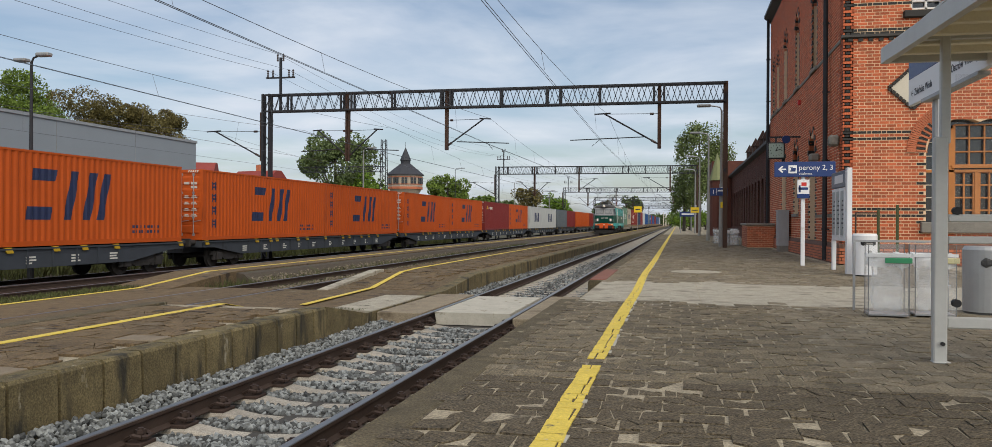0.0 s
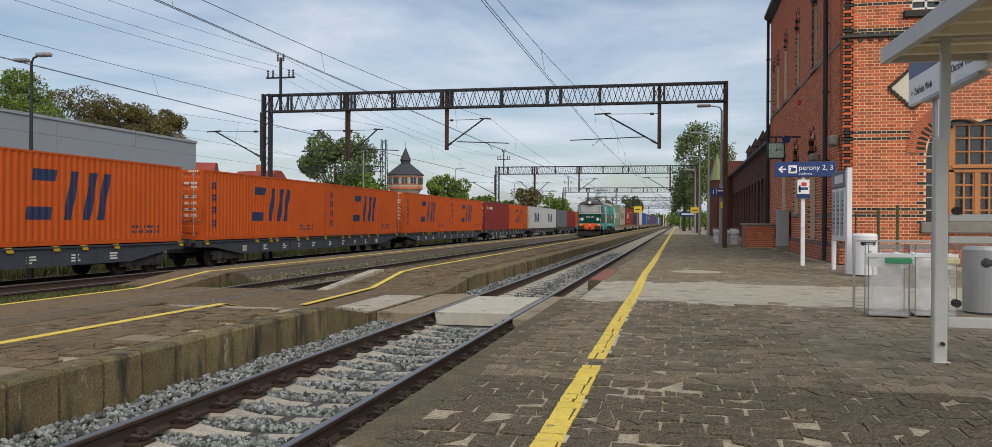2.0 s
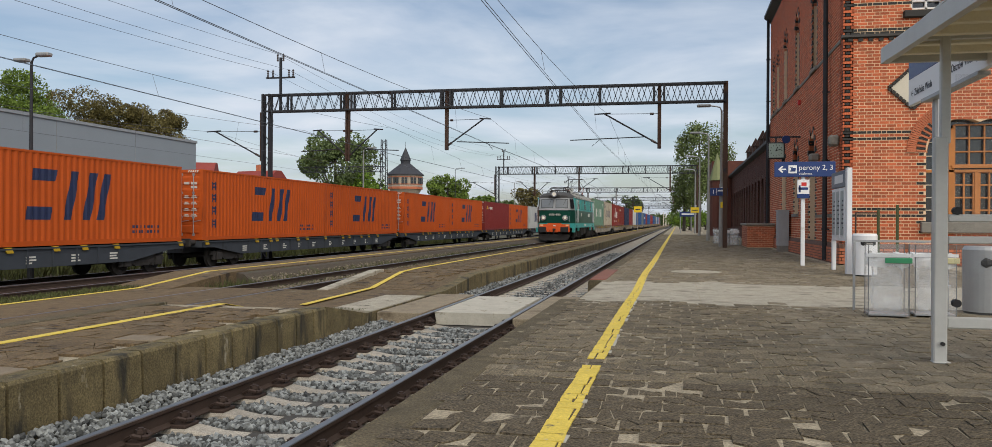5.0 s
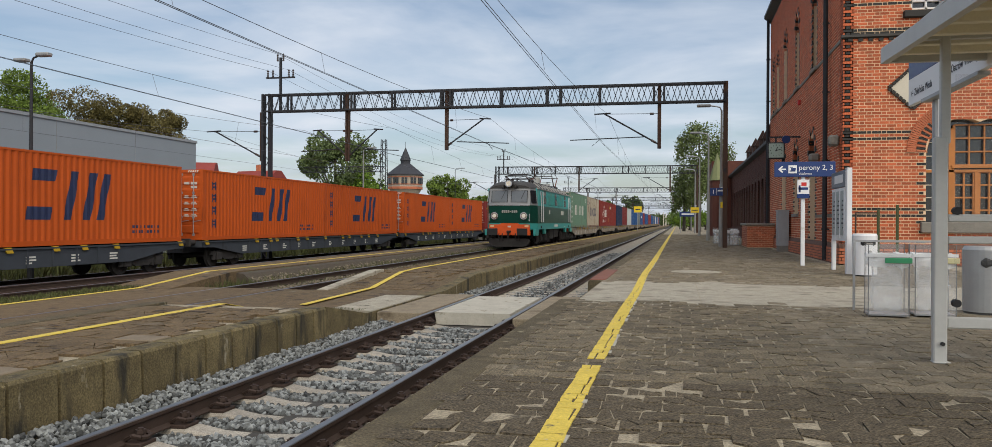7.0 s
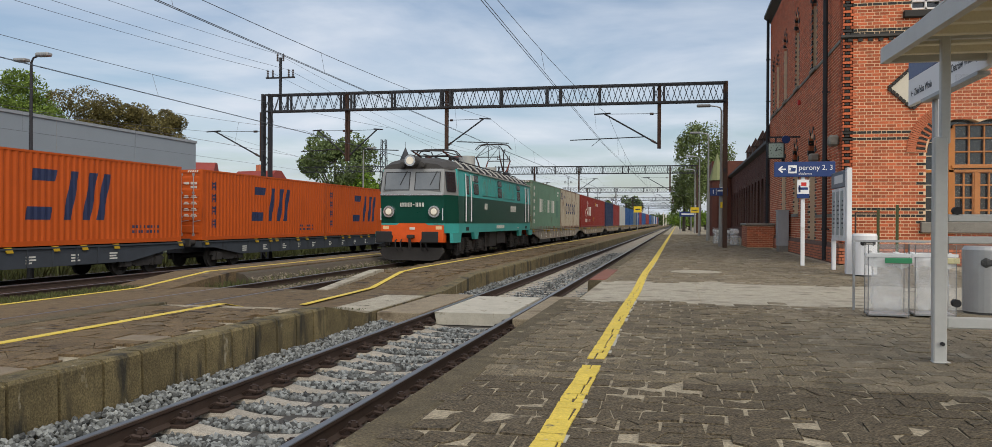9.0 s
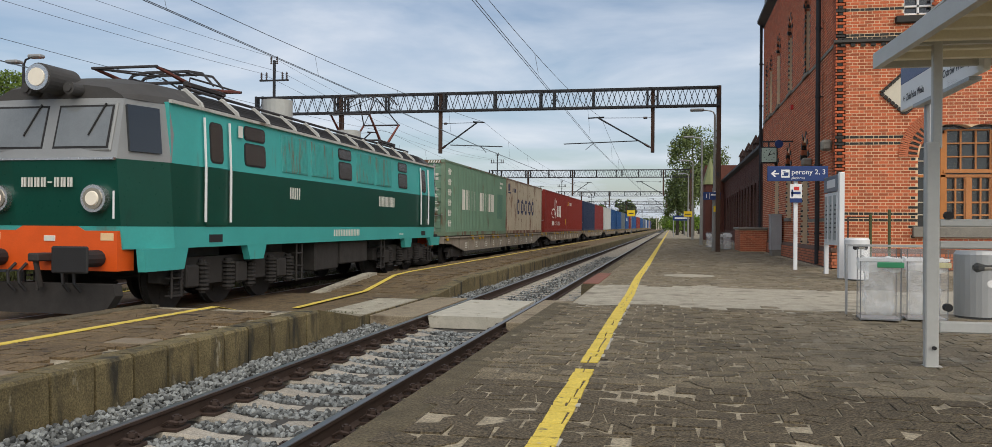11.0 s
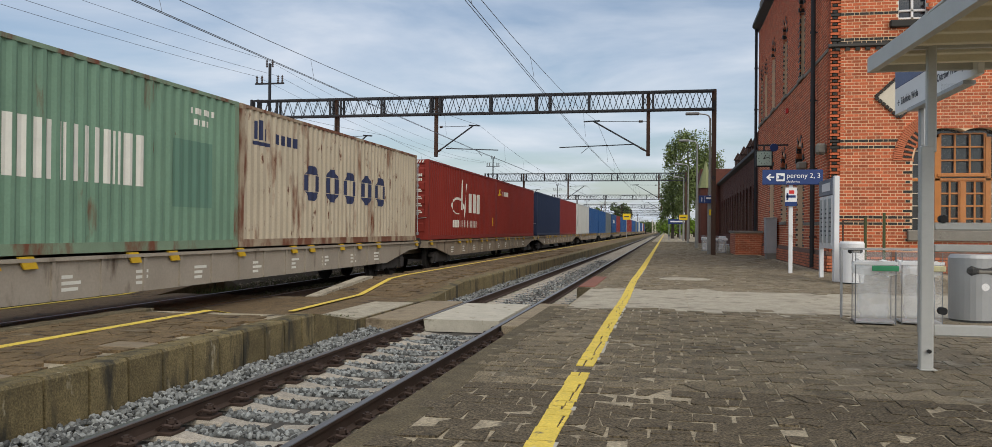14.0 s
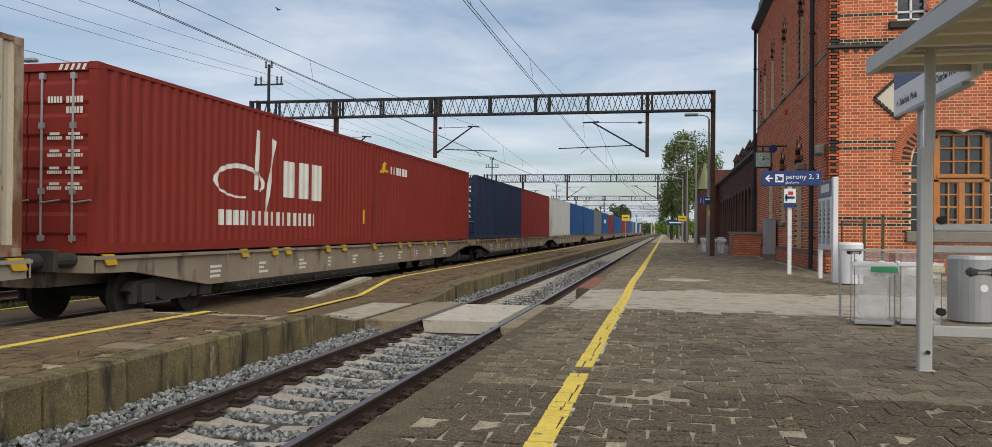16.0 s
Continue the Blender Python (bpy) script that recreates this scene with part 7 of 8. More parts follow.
for k, y in enumerate((400, 460, 520, 600, 700)):
    p = thing("line_post", "slim pale concrete line post beside the track", "pole", pose(-6.5, y, -0.1), group="far line posts")
    b = B()
    rod(b, (0, 0, 0), (0, 0, 6.4), 0.17, 8, 0.13)
    part("shaft", b, PLASTER, p)

# ---- platform furniture ----
def label_text(parent, body, size, m, material, align="LEFT"):
    me = text_mesh(body, size, align)
    me.materials.append(material)
    return part("writing", me, None, parent, m=m)


FACE = Matrix.Rotation(math.pi / 2, 4, "X")         # text that stands upright and faces -y
FACE_SIDE = Matrix.Rotation(-math.pi / 2, 4, "Z") @ FACE      # the same, facing -x

# shelter
sh = thing("platform_shelter", "grey steel platform shelter with a cream ribbed roof", "shelter")
part("corner_post", box(B(), 2.172, 7.95, 0.0, 2.285, 8.03, 1.96, 0.012), GREY_PAINT, sh)
part("corner_post", box(B(), 2.222, 7.955, 1.90, 2.302, 8.02, 2.84, 0.01), GREY_PAINT, sh)
part("foot_plate", box(B(), 2.17, 7.93, 0.0, 2.31, 8.05, 0.012, 0.004), GREY_PAINT, sh)
b = B()
rod(b, (2.24, 7.915, 0.17), (2.24, 7.94, 0.17), 0.018, 8)
part("bolt", b, BLACK, sh)
for z0, z1 in ((0.30, 0.40), (1.03, 1.10), (1.22, 1.29)):
    part("cross_rail", box(B(), 2.285, 7.96, z0, 3.60, 8.02, z1, 0.012), GREY_PAINT, sh)
g_ = part("glass_panel", box(B(), 2.34, 7.975, 0.42, 3.60, 7.985, 2.5), SHEET_GLASS, sh, "clear glass side panel")
g_.visible_shadow = False
for z0 in (0.52, 1.32):
    b = B()
    rod(b, (2.36, 7.95, z0), (2.36, 8.02, z0), 0.035, 10)
    part("glass_clamp", b, BLACK, sh)
part("corner_post", box(B(), 3.60, 7.93, 0.0, 3.70, 8.05, 2.80, 0.012), GREY_PAINT, sh)
part("corner_post", box(B(), 3.60, 5.4, 0.0, 3.70, 5.5, 2.72, 0.012), GREY_PAINT, sh)
ROOFX0, ROOFX1, RY0, RY1 = 1.97, 3.75, 4.9, 9.05


def roof_z(y):
    return 2.82 + (y - 9.05) * 0.03


b = B()
prism(b, [(RY0, roof_z(RY0) - 0.02), (RY1, roof_z(RY1) - 0.02), (RY1, roof_z(RY1) + 0.13), (RY0, roof_z(RY0) + 0.13)], ROOFX0, ROOFX0 + 0.07, "x")
part("fascia", b, GREY_PAINT, sh)
b = B()
prism(b, [(RY0, roof_z(RY0) - 0.02), (RY1, roof_z(RY1) - 0.02), (RY1, roof_z(RY1) + 0.13), (RY0, roof_z(RY0) + 0.13)], ROOFX1, ROOFX1 + 0.07, "x")
part("fascia", b, GREY_PAINT, sh)
part("fascia", box(B(), ROOFX0 + 0.07, RY1 - 0.06, 2.80, ROOFX1, RY1, 2.95, 0.005), GREY_PAINT, sh)
for i in range(8):
    y0 = RY0 + 0.25 + i * 0.49
    part("purlin", box(B(), ROOFX0 + 0.07, y0, roof_z(y0) + 0.0, ROOFX1, y0 + 0.09, roof_z(y0) + 0.125, 0.006), CREAM_SHEET, sh)
n = 9
for i in range(n):
    y0 = RY0 + (RY1 - 0.06 - RY0) * i / n
    y1 = y0 + (RY1 - 0.06 - RY0) / n
    b = B()
    zc = roof_z(y0)
    prism(b, [(y0, zc + 0.118), (y1 - 0.004, zc + 0.122), (y1 - 0.004, zc + 0.134), (y0, zc + 0.130)], ROOFX0 + 0.07, ROOFX1, "x")
    part("roof_sheet", b, CREAM_SHEET, sh, "cream ribbed roof sheet")
part("roof_top", box(B(), ROOFX0 + 0.07, RY0, 2.955, ROOFX1, RY1 - 0.06, 2.97), GREY_PAINT, sh)
for y0 in (5.4, 7.96):
    part("roof_beam", box(B(), ROOFX0 + 0.08, y0, roof_z(y0) + 0.02, ROOFX1, y0 + 0.06, roof_z(y0) + 0.11), GREY_PAINT, sh)

# direction sign on its own post behind the shelter
ds = thing("direction_sign", "white and blue direction sign with station names on a slim post", "sign")
SX = 2.92
part("sign_panel", box(B(), SX, 8.85, 2.73, SX + 0.06, 11.85, 3.07, 0.005), SIGN_WHITE, ds, "white sign panel")
part("upper_panel", box(B(), SX, 8.85, 3.07, SX + 0.06, 11.85, 3.45, 0.005), BLUE_SIGN, ds, "blue upper panel")
b = B()
rod(b, (SX + 0.1, 10.98, 0.0), (SX + 0.1, 10.98, 3.3), 0.05, 10)
part("post", b, GALV, ds)
part("tray", box(B(), SX - 0.02, 9.2, 2.69, SX + 0.10, 11.2, 2.73), GALV, ds)
label_text(ds, "\u2190 Zdu\u0144ska Wola", 0.125, Matrix.Translation((SX - 0.003, 11.72, 2.83)) @ FACE_SIDE, SIGN_INK)
label_text(ds, "Ostr\u00f3w Wielkopolski", 0.125, Matrix.Translation((SX - 0.003, 10.1, 2.86)) @ FACE_SIDE, SIGN_INK)

# platform sign
ps = thing("platform_sign", "blue sign with white lettering to platforms 2 and 3", "sign")
part("post", box(B(), 3.44, 25.42, 0.0, 3.55, 25.50, 2.55, 0.01), WHITE_PAINT, ps, "white post")
board = part("sign_board", box(B(), 2.70, 25.34, 2.54, 4.35, 25.42, 2.97, 0.01), BLUE_SIGN, ps, "blue sign board")
label_text(board, "perony 2, 3", 0.20, Matrix.Translation((3.36, 25.337, 2.735)) @ FACE, SIGN_WHITE)
label_text(board, "platforms", 0.095, Matrix.Translation((3.36, 25.337, 2.60)) @ FACE, SIGN_WHITE)
b = B()
prism(b, [(2.80, 2.755), (2.91, 2.86), (2.94, 2.83), (2.885, 2.775), (3.02, 2.775), (3.02, 2.735), (2.885, 2.735), (2.94, 2.68), (2.91, 2.65)], 25.336, 25.341)
part("arrow", b, SIGN_WHITE, board)
part("pictogram_field", box(B(), 3.08, 25.334, 2.64, 3.31, 25.341, 2.87), SIGN_WHITE, board)
b = box(B(), 3.11, 25.33, 2.69, 3.27, 25.336, 2.72)
box(b, 3.15, 25.33, 2.72, 3.28, 25.336, 2.79)
box(b, 3.12, 25.33, 2.80, 3.2, 25.336, 2.82)
part("pictogram", b, BLUE_SIGN, board)
part("notice_plate", box(B(), 3.33, 25.38, 2.05, 3.66, 25.42, 2.46, 0.005), SIGN_WHITE, ps, "small white notice plate")
part("notice_mark", box(B(), 3.44, 25.374, 2.28, 3.58, 25.381, 2.38), SIGN_RED, ps)
b = box(B(), 3.36, 25.374, 2.17, 3.62, 25.381, 2.24)
box(b, 3.37, 25.374, 2.10, 3.42, 25.381, 2.3)
part("notice_mark", b, BLUE_SIGN, ps)
part("notice_footer", box(B(), 3.33, 25.372, 1.93, 3.66, 25.42, 2.05, 0.003), BLUE_SIGN, ps)

# station clock on a bracket
ck = thing("station_clock", "square dark-framed station clock on a wall bracket", "clock")
CY = 35.3
part("bracket", box(B(), 3.55, CY - 0.03, 4.62, 4.74, CY + 0.03, 4.68), STEEL_DARK, ck)
part("case", box(B(), 3.48, CY - 0.12, 3.78, 4.14, CY + 0.12, 4.44, 0.03), STEEL_DARK, ck)
part("hanger", box(B(), 3.78, CY - 0.03, 4.44, 3.84, CY + 0.03, 4.62), STEEL_DARK, ck)
part("dial", box(B(), 3.53, CY - 0.135, 3.83, 4.09, CY - 0.118, 4.39), mat("pale_green_dial", (0.36, 0.46, 0.40), 0.4, var=0.05, bump=0), ck, "pale green dial")
b = B()
for k in range(12):
    a = k * math.pi / 6
    M_ = Matrix.Translation((3.81, CY - 0.137, 4.11)) @ Matrix.Rotation(a, 4, "Y")
    box(b, -0.010, -0.002, 0.19, 0.010, 0.002, 0.235, 0, M_)
part("hour_marks", b, BLACK, ck)
for a, L_, w in ((20, 0.15, 0.016), (75, 0.22, 0.012)):
    part("clock_hand", box(B(), -w, -0.003, -0.04, w, 0.003, L_, 0, Matrix.Translation((3.81, CY - 0.142, 4.11)) @ Matrix.Rotation(radians(a), 4, "Y")), BLACK, ck)
b = B()
rod(b, (4.16, CY, 4.58), (4.16, CY - 0.35, 4.52), 0.13, 14, 0.16)
part("loudspeaker", b, BLUE_SIGN, ck, "small blue horn loudspeaker")

# timetable case
tc_ = thing("timetable_case", "white glazed timetable case on two posts", "notice case")
part("post", box(B(), 3.95, 21.50, 0.0, 4.07, 21.72, 2.55, 0.01), WHITE_PAINT, tc_)
part("post", box(B(), 3.95, 23.42, 0.0, 4.05, 23.56, 0.8, 0.01), WHITE_PAINT, tc_)
part("case_body", box(B(), 3.96, 21.72, 0.78, 4.06, 23.56, 2.10, 0.008), WHITE_PAINT, tc_)
part("header_panel", box(B(), 3.945, 21.72, 2.12, 4.06, 23.56, 2.52, 0.008), mat("grey_blue_header", (0.09, 0.12, 0.16), 0.4, var=0.1), tc_, "grey-blue header panel")
part("emblem", box(B(), 3.94, 22.0, 2.22, 3.946, 23.1, 2.42), WHITE_PAINT, tc_)
for i in range(3):
    y0 = 21.82 + i * 0.58
    part("poster", box(B(), 3.945, y0, 0.92, 3.962, y0 + 0.48, 2.02), mat("poster_paper", (0.30, 0.34, 0.34), 0.35, var=0.25, scale=5), tc_, "printed poster behind glass") if i == 0 else part("poster", box(B(), 3.945, y0, 0.92, 3.962, y0 + 0.48, 2.02), bpy.data.materials["poster_paper"], tc_)
    for k in range(7):
        part("print_bar", box(B(), 3.942, y0 + 0.05, 1.75 - k * 0.11, 3.946, y0 + 0.05 + 0.3 * (0.6 + 0.4 * ((k * 7) % 3) / 2), 1.79 - k * 0.11), SIGN_INK, tc_)
    part("glazing_bar", box(B(), 3.93, y0 - 0.06, 0.86, 3.962, y0, 2.08), WHITE_PAINT, tc_)


# litter bins
def tub(x, y, r, h, material, label, arc=0.0):
    t_ = thing("litter_bin", label, "bin", pose(x, y, 0))
    b = B()
    rod(b, (0, 0, 0.03), (0, 0, h), r, 28, r * 1.02)
    part("drum", b, material, t_)
    b = B()
    rod(b, (0, 0, h), (0, 0, h + 0.05), r * 1.03, 28, r * 0.93)
    part("lid", b, material, t_)
    b = B()
    rod(b, (0, 0, 0), (0, 0, 0.035), r * 0.95, 24)
    part("foot_ring", b, BLACK, t_)
    m_ = pose(0, 0, 0, rz=arc)
    b = box(B(), -r * 0.62, -r - 0.012, h - 0.24, r * 0.62, -r * 0.6, h - 0.09, 0.05, m_)
    part("mouth", b, BLACK, t_, "dark oval opening")
    b = box(B(), -r * 0.30, -r - 0.02, h - 0.215, r * 0.40, -r * 0.62, h - 0.135, 0.03, m_)
    part("mouth_plate", b, STONE_TRIM, t_)
    b = B()
    rod(b, m_ @ Vector((0.02, -r - 0.006, h - 0.38)), m_ @ Vector((0.02, -r + 0.02, h - 0.38)), 0.05, 16)
    part("sticker", b, SIGN_WHITE if material is GALV else GALV, t_)
    return t_


tub(4.24, 20.95, 0.27, 0.93, WHITE_PAINT, "white round steel litter bin", 8)
tub(4.12, 12.6, 0.31, 0.86, GALV, "grey galvanised steel litter bin", 4)

LID_GREEN = mat("green_bag_band", (0.05, 0.30, 0.14), 0.6, var=0.1)
LID_YELLOW = mat("pale_yellow_bag_band", (0.55, 0.52, 0.30), 0.6, var=0.1)


EDGE_GREY = mat("grey_plastic_edge", (0.13, 0.135, 0.14), 0.4, var=0.1)


def bag_bin(x, y, band, turn=0.0, label="clear plastic recycling bin with a bag hanging over its rim"):
    t_ = thing("recycling_bin", label, "bin", pose(x, y, 0, rz=turn), group="recycling bins")
    w, d, h = 0.24, 0.22, 0.80
    for sx in (-1, 1):
        for sy in (-1, 1):
            part("frame_post", box(B(), sx * w - 0.005, sy * d - 0.005, 0, sx * w + 0.005, sy * d + 0.005, h + 0.14), EDGE_GREY, t_)
    for x0, y0, x1, y1 in ((-w, -d - 0.008, w, -d), (-w, d, w, d + 0.008), (-w - 0.008, -d, -w, d), (w, -d, w + 0.008, d)):
        o = part("side_panel", box(B(), x0, y0, 0.03, x1, y1, h + (0.14 if y0 > 0 else -0.02)), CLEAR, t_, "clear plastic panel")
    part("bottom_plate", box(B(), -w, -d, 0.02, w, d, 0.04), GALV, t_)
    rr = random.Random(int(x * 100))
    b = B()
    ring = []
    n = 18
    for k in range(n):
        a = 2 * math.pi * k / n
        sq = 1 / max(abs(math.cos(a)), abs(math.sin(a)))
        ring.append([(w * 0.9 * sq * math.cos(a) * f, d * 0.9 * sq * math.sin(a) * f, z + rr.uniform(-0.02, 0.02)) for f, z in ((1.0, h), (1.10, h + 0.02), (1.18, h - 0.07), (1.16, h - 0.14 + rr.uniform(-0.03, 0.03)))])
    vv = [[b.verts.new(p) for p in q] for q in ring]
    for k in range(n):
        for j in range(3):
            b.faces.new((vv[k][j], vv[(k + 1) % n][j], vv[(k + 1) % n][j + 1], vv[k][j + 1]))
    part("bag_rim", b, BAG, t_, "crumpled bag rim")
    b = B()
    vv = []
    for k in range(n):
        a = 2 * math.pi * k / n
        sq = 1 / max(abs(math.cos(a)), abs(math.sin(a)))
        vv.append([b.verts.new((w * f * sq * math.cos(a) * rr.uniform(0.7, 1), d * f * sq * math.sin(a) * rr.uniform(0.7, 1), z + rr.uniform(-0.03, 0.03)))
                   for f, z in ((0.88, h - 0.02), (0.84, 0.68), (0.86, 0.58), (0.8, 0.48), (0.86, 0.38), (0.8, 0.28), (0.82, 0.18), (0.66, 0.07))])
    for k in range(n):
        for j in range(7):
            b.faces.new((vv[k][j], vv[(k + 1) % n][j], vv[(k + 1) % n][j + 1], vv[k][j + 1]))
    part("bag", b, FILM, t_, "clear crumpled bag")
    part("rim_band", box(B(), -w * 0.2, -d - 0.045, h - 0.10, w + 0.03, -d - 0.03, h - 0.03, 0.005), band, t_)
    part("rim_frame", box(box(B(), -w - 0.02, -d - 0.02, h - 0.02, w + 0.02, -d, h + 0.02), -w - 0.02, d, h - 0.02, w + 0.02, d + 0.02, h + 0.02), WHITE_PAINT, t_)
    return t_


bag_bin(2.68, 11.9, LID_GREEN, -6)
bag_bin(3.27, 12.05, LID_YELLOW, -4)
fr_ = thing("bin_rail", "thin steel rail behind the recycling bins", "rail", pose(2.9, 12.6, 0))
part("top_rail", box(B(), -0.5, 0, 0.95, 0.6, 0.02, 0.98), GALV, fr_)
part("rail_post", box(B(), -0.5, -0.01, 0, -0.47, 0.02, 0.98), GALV, fr_)
part("rail_post", box(B(), 0.57, -0.01, 0, 0.60, 0.02, 0.98), GALV, fr_)
for x, y in ((2.45, 47.3), (2.95, 47.4), (2.3, 51.5)):
    bag_bin(x, y, WHITE_PAINT, 5)
# folding chair by the wall
ch = thing("folding_chair", "pale metal chair beside the terrace wall", "chair", pose(3.15, 48.8, 0, rz=20))
part("seat", box(B(), -0.22, -0.22, 0.43, 0.22, 0.22, 0.46, 0.01), WHITE_PAINT, ch)
part("backrest", box(B(), -0.22, 0.2, 0.62, 0.22, 0.23, 0.9, 0.01), WHITE_PAINT, ch)
for sx in (-0.2, 0.2):
    for sy in (-0.2, 0.21):
        b = B()
        rod(b, (sx, sy * 1.1, 0), (sx, sy, 0.9 if sy > 0 else 0.43), 0.015, 6)
        part("leg", b, GALV, ch)
# electric cabinet at the wall
ec = thing("electric_cabinet", "grey sheet metal electric cabinet at the wall", "cabinet", pose(4.22, 38.0, 0))
part("body", box(B(), 0, 0, 0.25, 0.44, 0.9, 1.75, 0.01), GALV, ec)
part("plinth", box(B(), 0.03, 0.03, 0, 0.44, 0.87, 0.25), STONE_TRIM, ec)
part("roof", box(B(), -0.03, -0.03, 1.75, 0.46, 0.93, 1.80, 0.01), GALV, ec)
part("door_seam", box(B(), -0.004, 0.44, 0.3, 0.0, 0.455, 1.7), BLACK, ec)
# fence posts left before the front wall
for x, h in ((5.55, 1.62), (6.05, 1.75)):
    f_ = thing("fence_post", "rusty green steel fence post before the brick wall", "fence post", pose(x, BY - 0.9, 0), group="fence posts")
    part("shaft", box(B(), -0.035, -0.035, -0.02, 0.035, 0.035, h, 0.006), mat("mossy_green_paint", (0.06, 0.075, 0.03), 0.8, var=0.3, scale=5, stain=(0.08, 0.04, 0.02), amount=0.4), f_)
part("mesh_frame", box(box(B(), -0.62, -0.02, 1.50, 0, 0.02, 1.54), -0.62, -0.02, 0.0, -0.58, 0.02, 1.5), STEEL_RUST, bpy.data.objects["fence_post"])

# numbered blue board and yellow boards on the lamp posts
nb = thing("platform_number_sign", "small blue platform number sign with white lettering", "sign")
part("board", box(B(), 1.62, 44.8, 2.62, 2.5, 44.86, 3.02, 0.01), BLUE_SIGN, nb)
label_text(nb, "1", 0.32, Matrix.Translation((1.70, 44.797, 2.71)) @ FACE, SIGN_WHITE)
part("print_bar", box(B(), 2.0, 44.795, 2.84, 2.40, 44.80, 2.92), SIGN_WHITE, nb)
part("divider", box(B(), 1.92, 44.795, 2.66, 1.935, 44.80, 2.98), SIGN_WHITE, nb)
yb = thing("yellow_board", "yellow notice board on the lamp post", "sign")
part("board", box(B(), 1.2, 82.9, 2.2, 1.98, 82.96, 2.72, 0.01), SIGN_YELLOW, yb)
part("print_bar", box(B(), 1.3, 82.895, 2.4, 1.85, 82.90, 2.48), SIGN_INK, yb)
yb = thing("yellow_board", "yellow notice board on a post between the tracks", "sign")
part("board", box(B(), -7.85, 156, 3.1, -6.45, 156.06, 4.2, 0.01), SIGN_YELLOW, yb)
part("print_bar", box(B(), -7.6, 155.995, 3.55, -6.7, 156.0, 3.75), SIGN_INK, yb)
b = B()
rod(b, (-7.15, 156.1, -0.15), (-7.15, 156.1, 4.1), 0.06, 8)
part("post", b, GALV, yb)
sb = thing("station_name_board", "long blue station name board far along the platform", "sign")
part("board", box(B(), 0.2, 105, 2.0, 2.6, 105.06, 2.6, 0.01), BLUE_SIGN, sb)
part("print_bar", box(B(), 0.45, 104.99, 2.22, 2.3, 105, 2.38), SIGN_WHITE, sb)
for x in (0.3, 2.5):
    b = B()
    rod(b, (x, 105.03, 0), (x, 105.03, 2.0), 0.05, 8)
    part("post", b, GALV, sb)
for k, z in enumerate((2.0, 2.75)):
    part("notice", box(B(), 2.14 - 2.22 + 2.22, 44.86, z, 2.34, 44.88, z + 0.3), (SIGN_YELLOW, SIGN_WHITE)[k], nb)

# ---- trees and distance ----
def leaf_mat(name, col, isl=0.45):
    return mat(name, col, 0.75, var=0.25, scale=0.6, fine=6, bump=0, island=isl, spec=0.2)


LEAF_A = leaf_mat("green_leaves", (0.13, 0.19, 0.035))
LEAF_B = leaf_mat("rusty_chestnut_leaves", (0.13, 0.11, 0.038))
LEAF_C = leaf_mat("grey_green_birch_leaves", (0.13, 0.17, 0.06))
LEAF_D = leaf_mat("far_green_leaves", (0.11, 0.15, 0.055))
LEAF_E = leaf_mat("fresh_bush_leaves", (0.12, 0.20, 0.025))
BARK = mat("grey_brown_bark", (0.075, 0.062, 0.05), 0.95, var=0.35, scale=3, bump=0.6)


def tree(x, y, z, h, r, leaf, seed, n=5000, size=0.3, droop=0.0, label="broad leafy tree with an uneven crown", squash=1.0):
    rg = np.random.default_rng(seed)
    t_ = thing("tree", label, "tree", pose(x, y, z))
    b = B()
    th = h * 0.42
    rod(b, (0, 0, 0), (0.1, 0.1, th), r * 0.075 + 0.08, 9, r * 0.05 + 0.05)
    tips = []
    for k in range(9):
        a = k * 2.4 + rg.uniform(-0.3, 0.3)
        rr_ = r * rg.uniform(0.35, 0.72)
        zz = h * rg.uniform(0.45, 0.86)
        e = (rr_ * math.cos(a), rr_ * math.sin(a), zz)
        rod(b, (0.05, 0.05, th * rg.uniform(0.7, 1.0)), e, r * 0.035 + 0.03, 6, 0.03)
        tips.append(e)
    rod(b, (0.1, 0.1, th), (0, 0, h * 0.88), r * 0.05 + 0.05, 7, 0.03)
    part("trunk", b, BARK, t_)
    tips.append((0, 0, h * 0.84))
    for k in range(22):
        a, q = rg.uniform(0, 6.28), rg.uniform(0.3, 1) ** 0.6
        zc = rg.uniform(0.40, 0.92)
        prof = math.sqrt(max(1 - ((zc - 0.6) / 0.42) ** 2, 0.05))
        tips.append((r * 0.78 * q * prof * math.cos(a), r * 0.78 * q * prof * math.sin(a), h * zc))
    c = np.array(tips)
    pick = rg.integers(len(c), size=n)
    d = rg.normal(size=(n, 3))
    d /= np.linalg.norm(d, axis=1)[:, None]
    lob = rg.uniform(0.18, 0.40, len(c))[pick] * r
    p = c[pick] + d * (lob * rg.uniform(0.35, 1.0, n) ** 0.5)[:, None] * np.array([1, 1, 0.85 * squash])
    if droop:
        p[:, 2] -= droop * rg.random(n) * (np.hypot(p[:, 0], p[:, 1]) / r) * h * 0.25
    u = rg.normal(size=(n, 3))
    u /= np.linalg.norm(u, axis=1)[:, None]
    v = np.cross(u, rg.normal(size=(n, 3)))
    v /= np.linalg.norm(v, axis=1)[:, None]
    s = size * rg.uniform(0.5, 1.2, n)[:, None]
    quad = np.stack([p - u * s, p - v * s * 0.55, p + u * s, p + v * s * 0.55], 1).reshape(-1, 3)
    me = bpy.data.meshes.new("crown")
    me.from_pydata(quad.tolist(), [], np.arange(n * 4).reshape(-1, 4).tolist())
    me.update()
    tagged(part("crown", me, leaf, t_, "uneven leafy crown"), kind="stuff")
    return t_


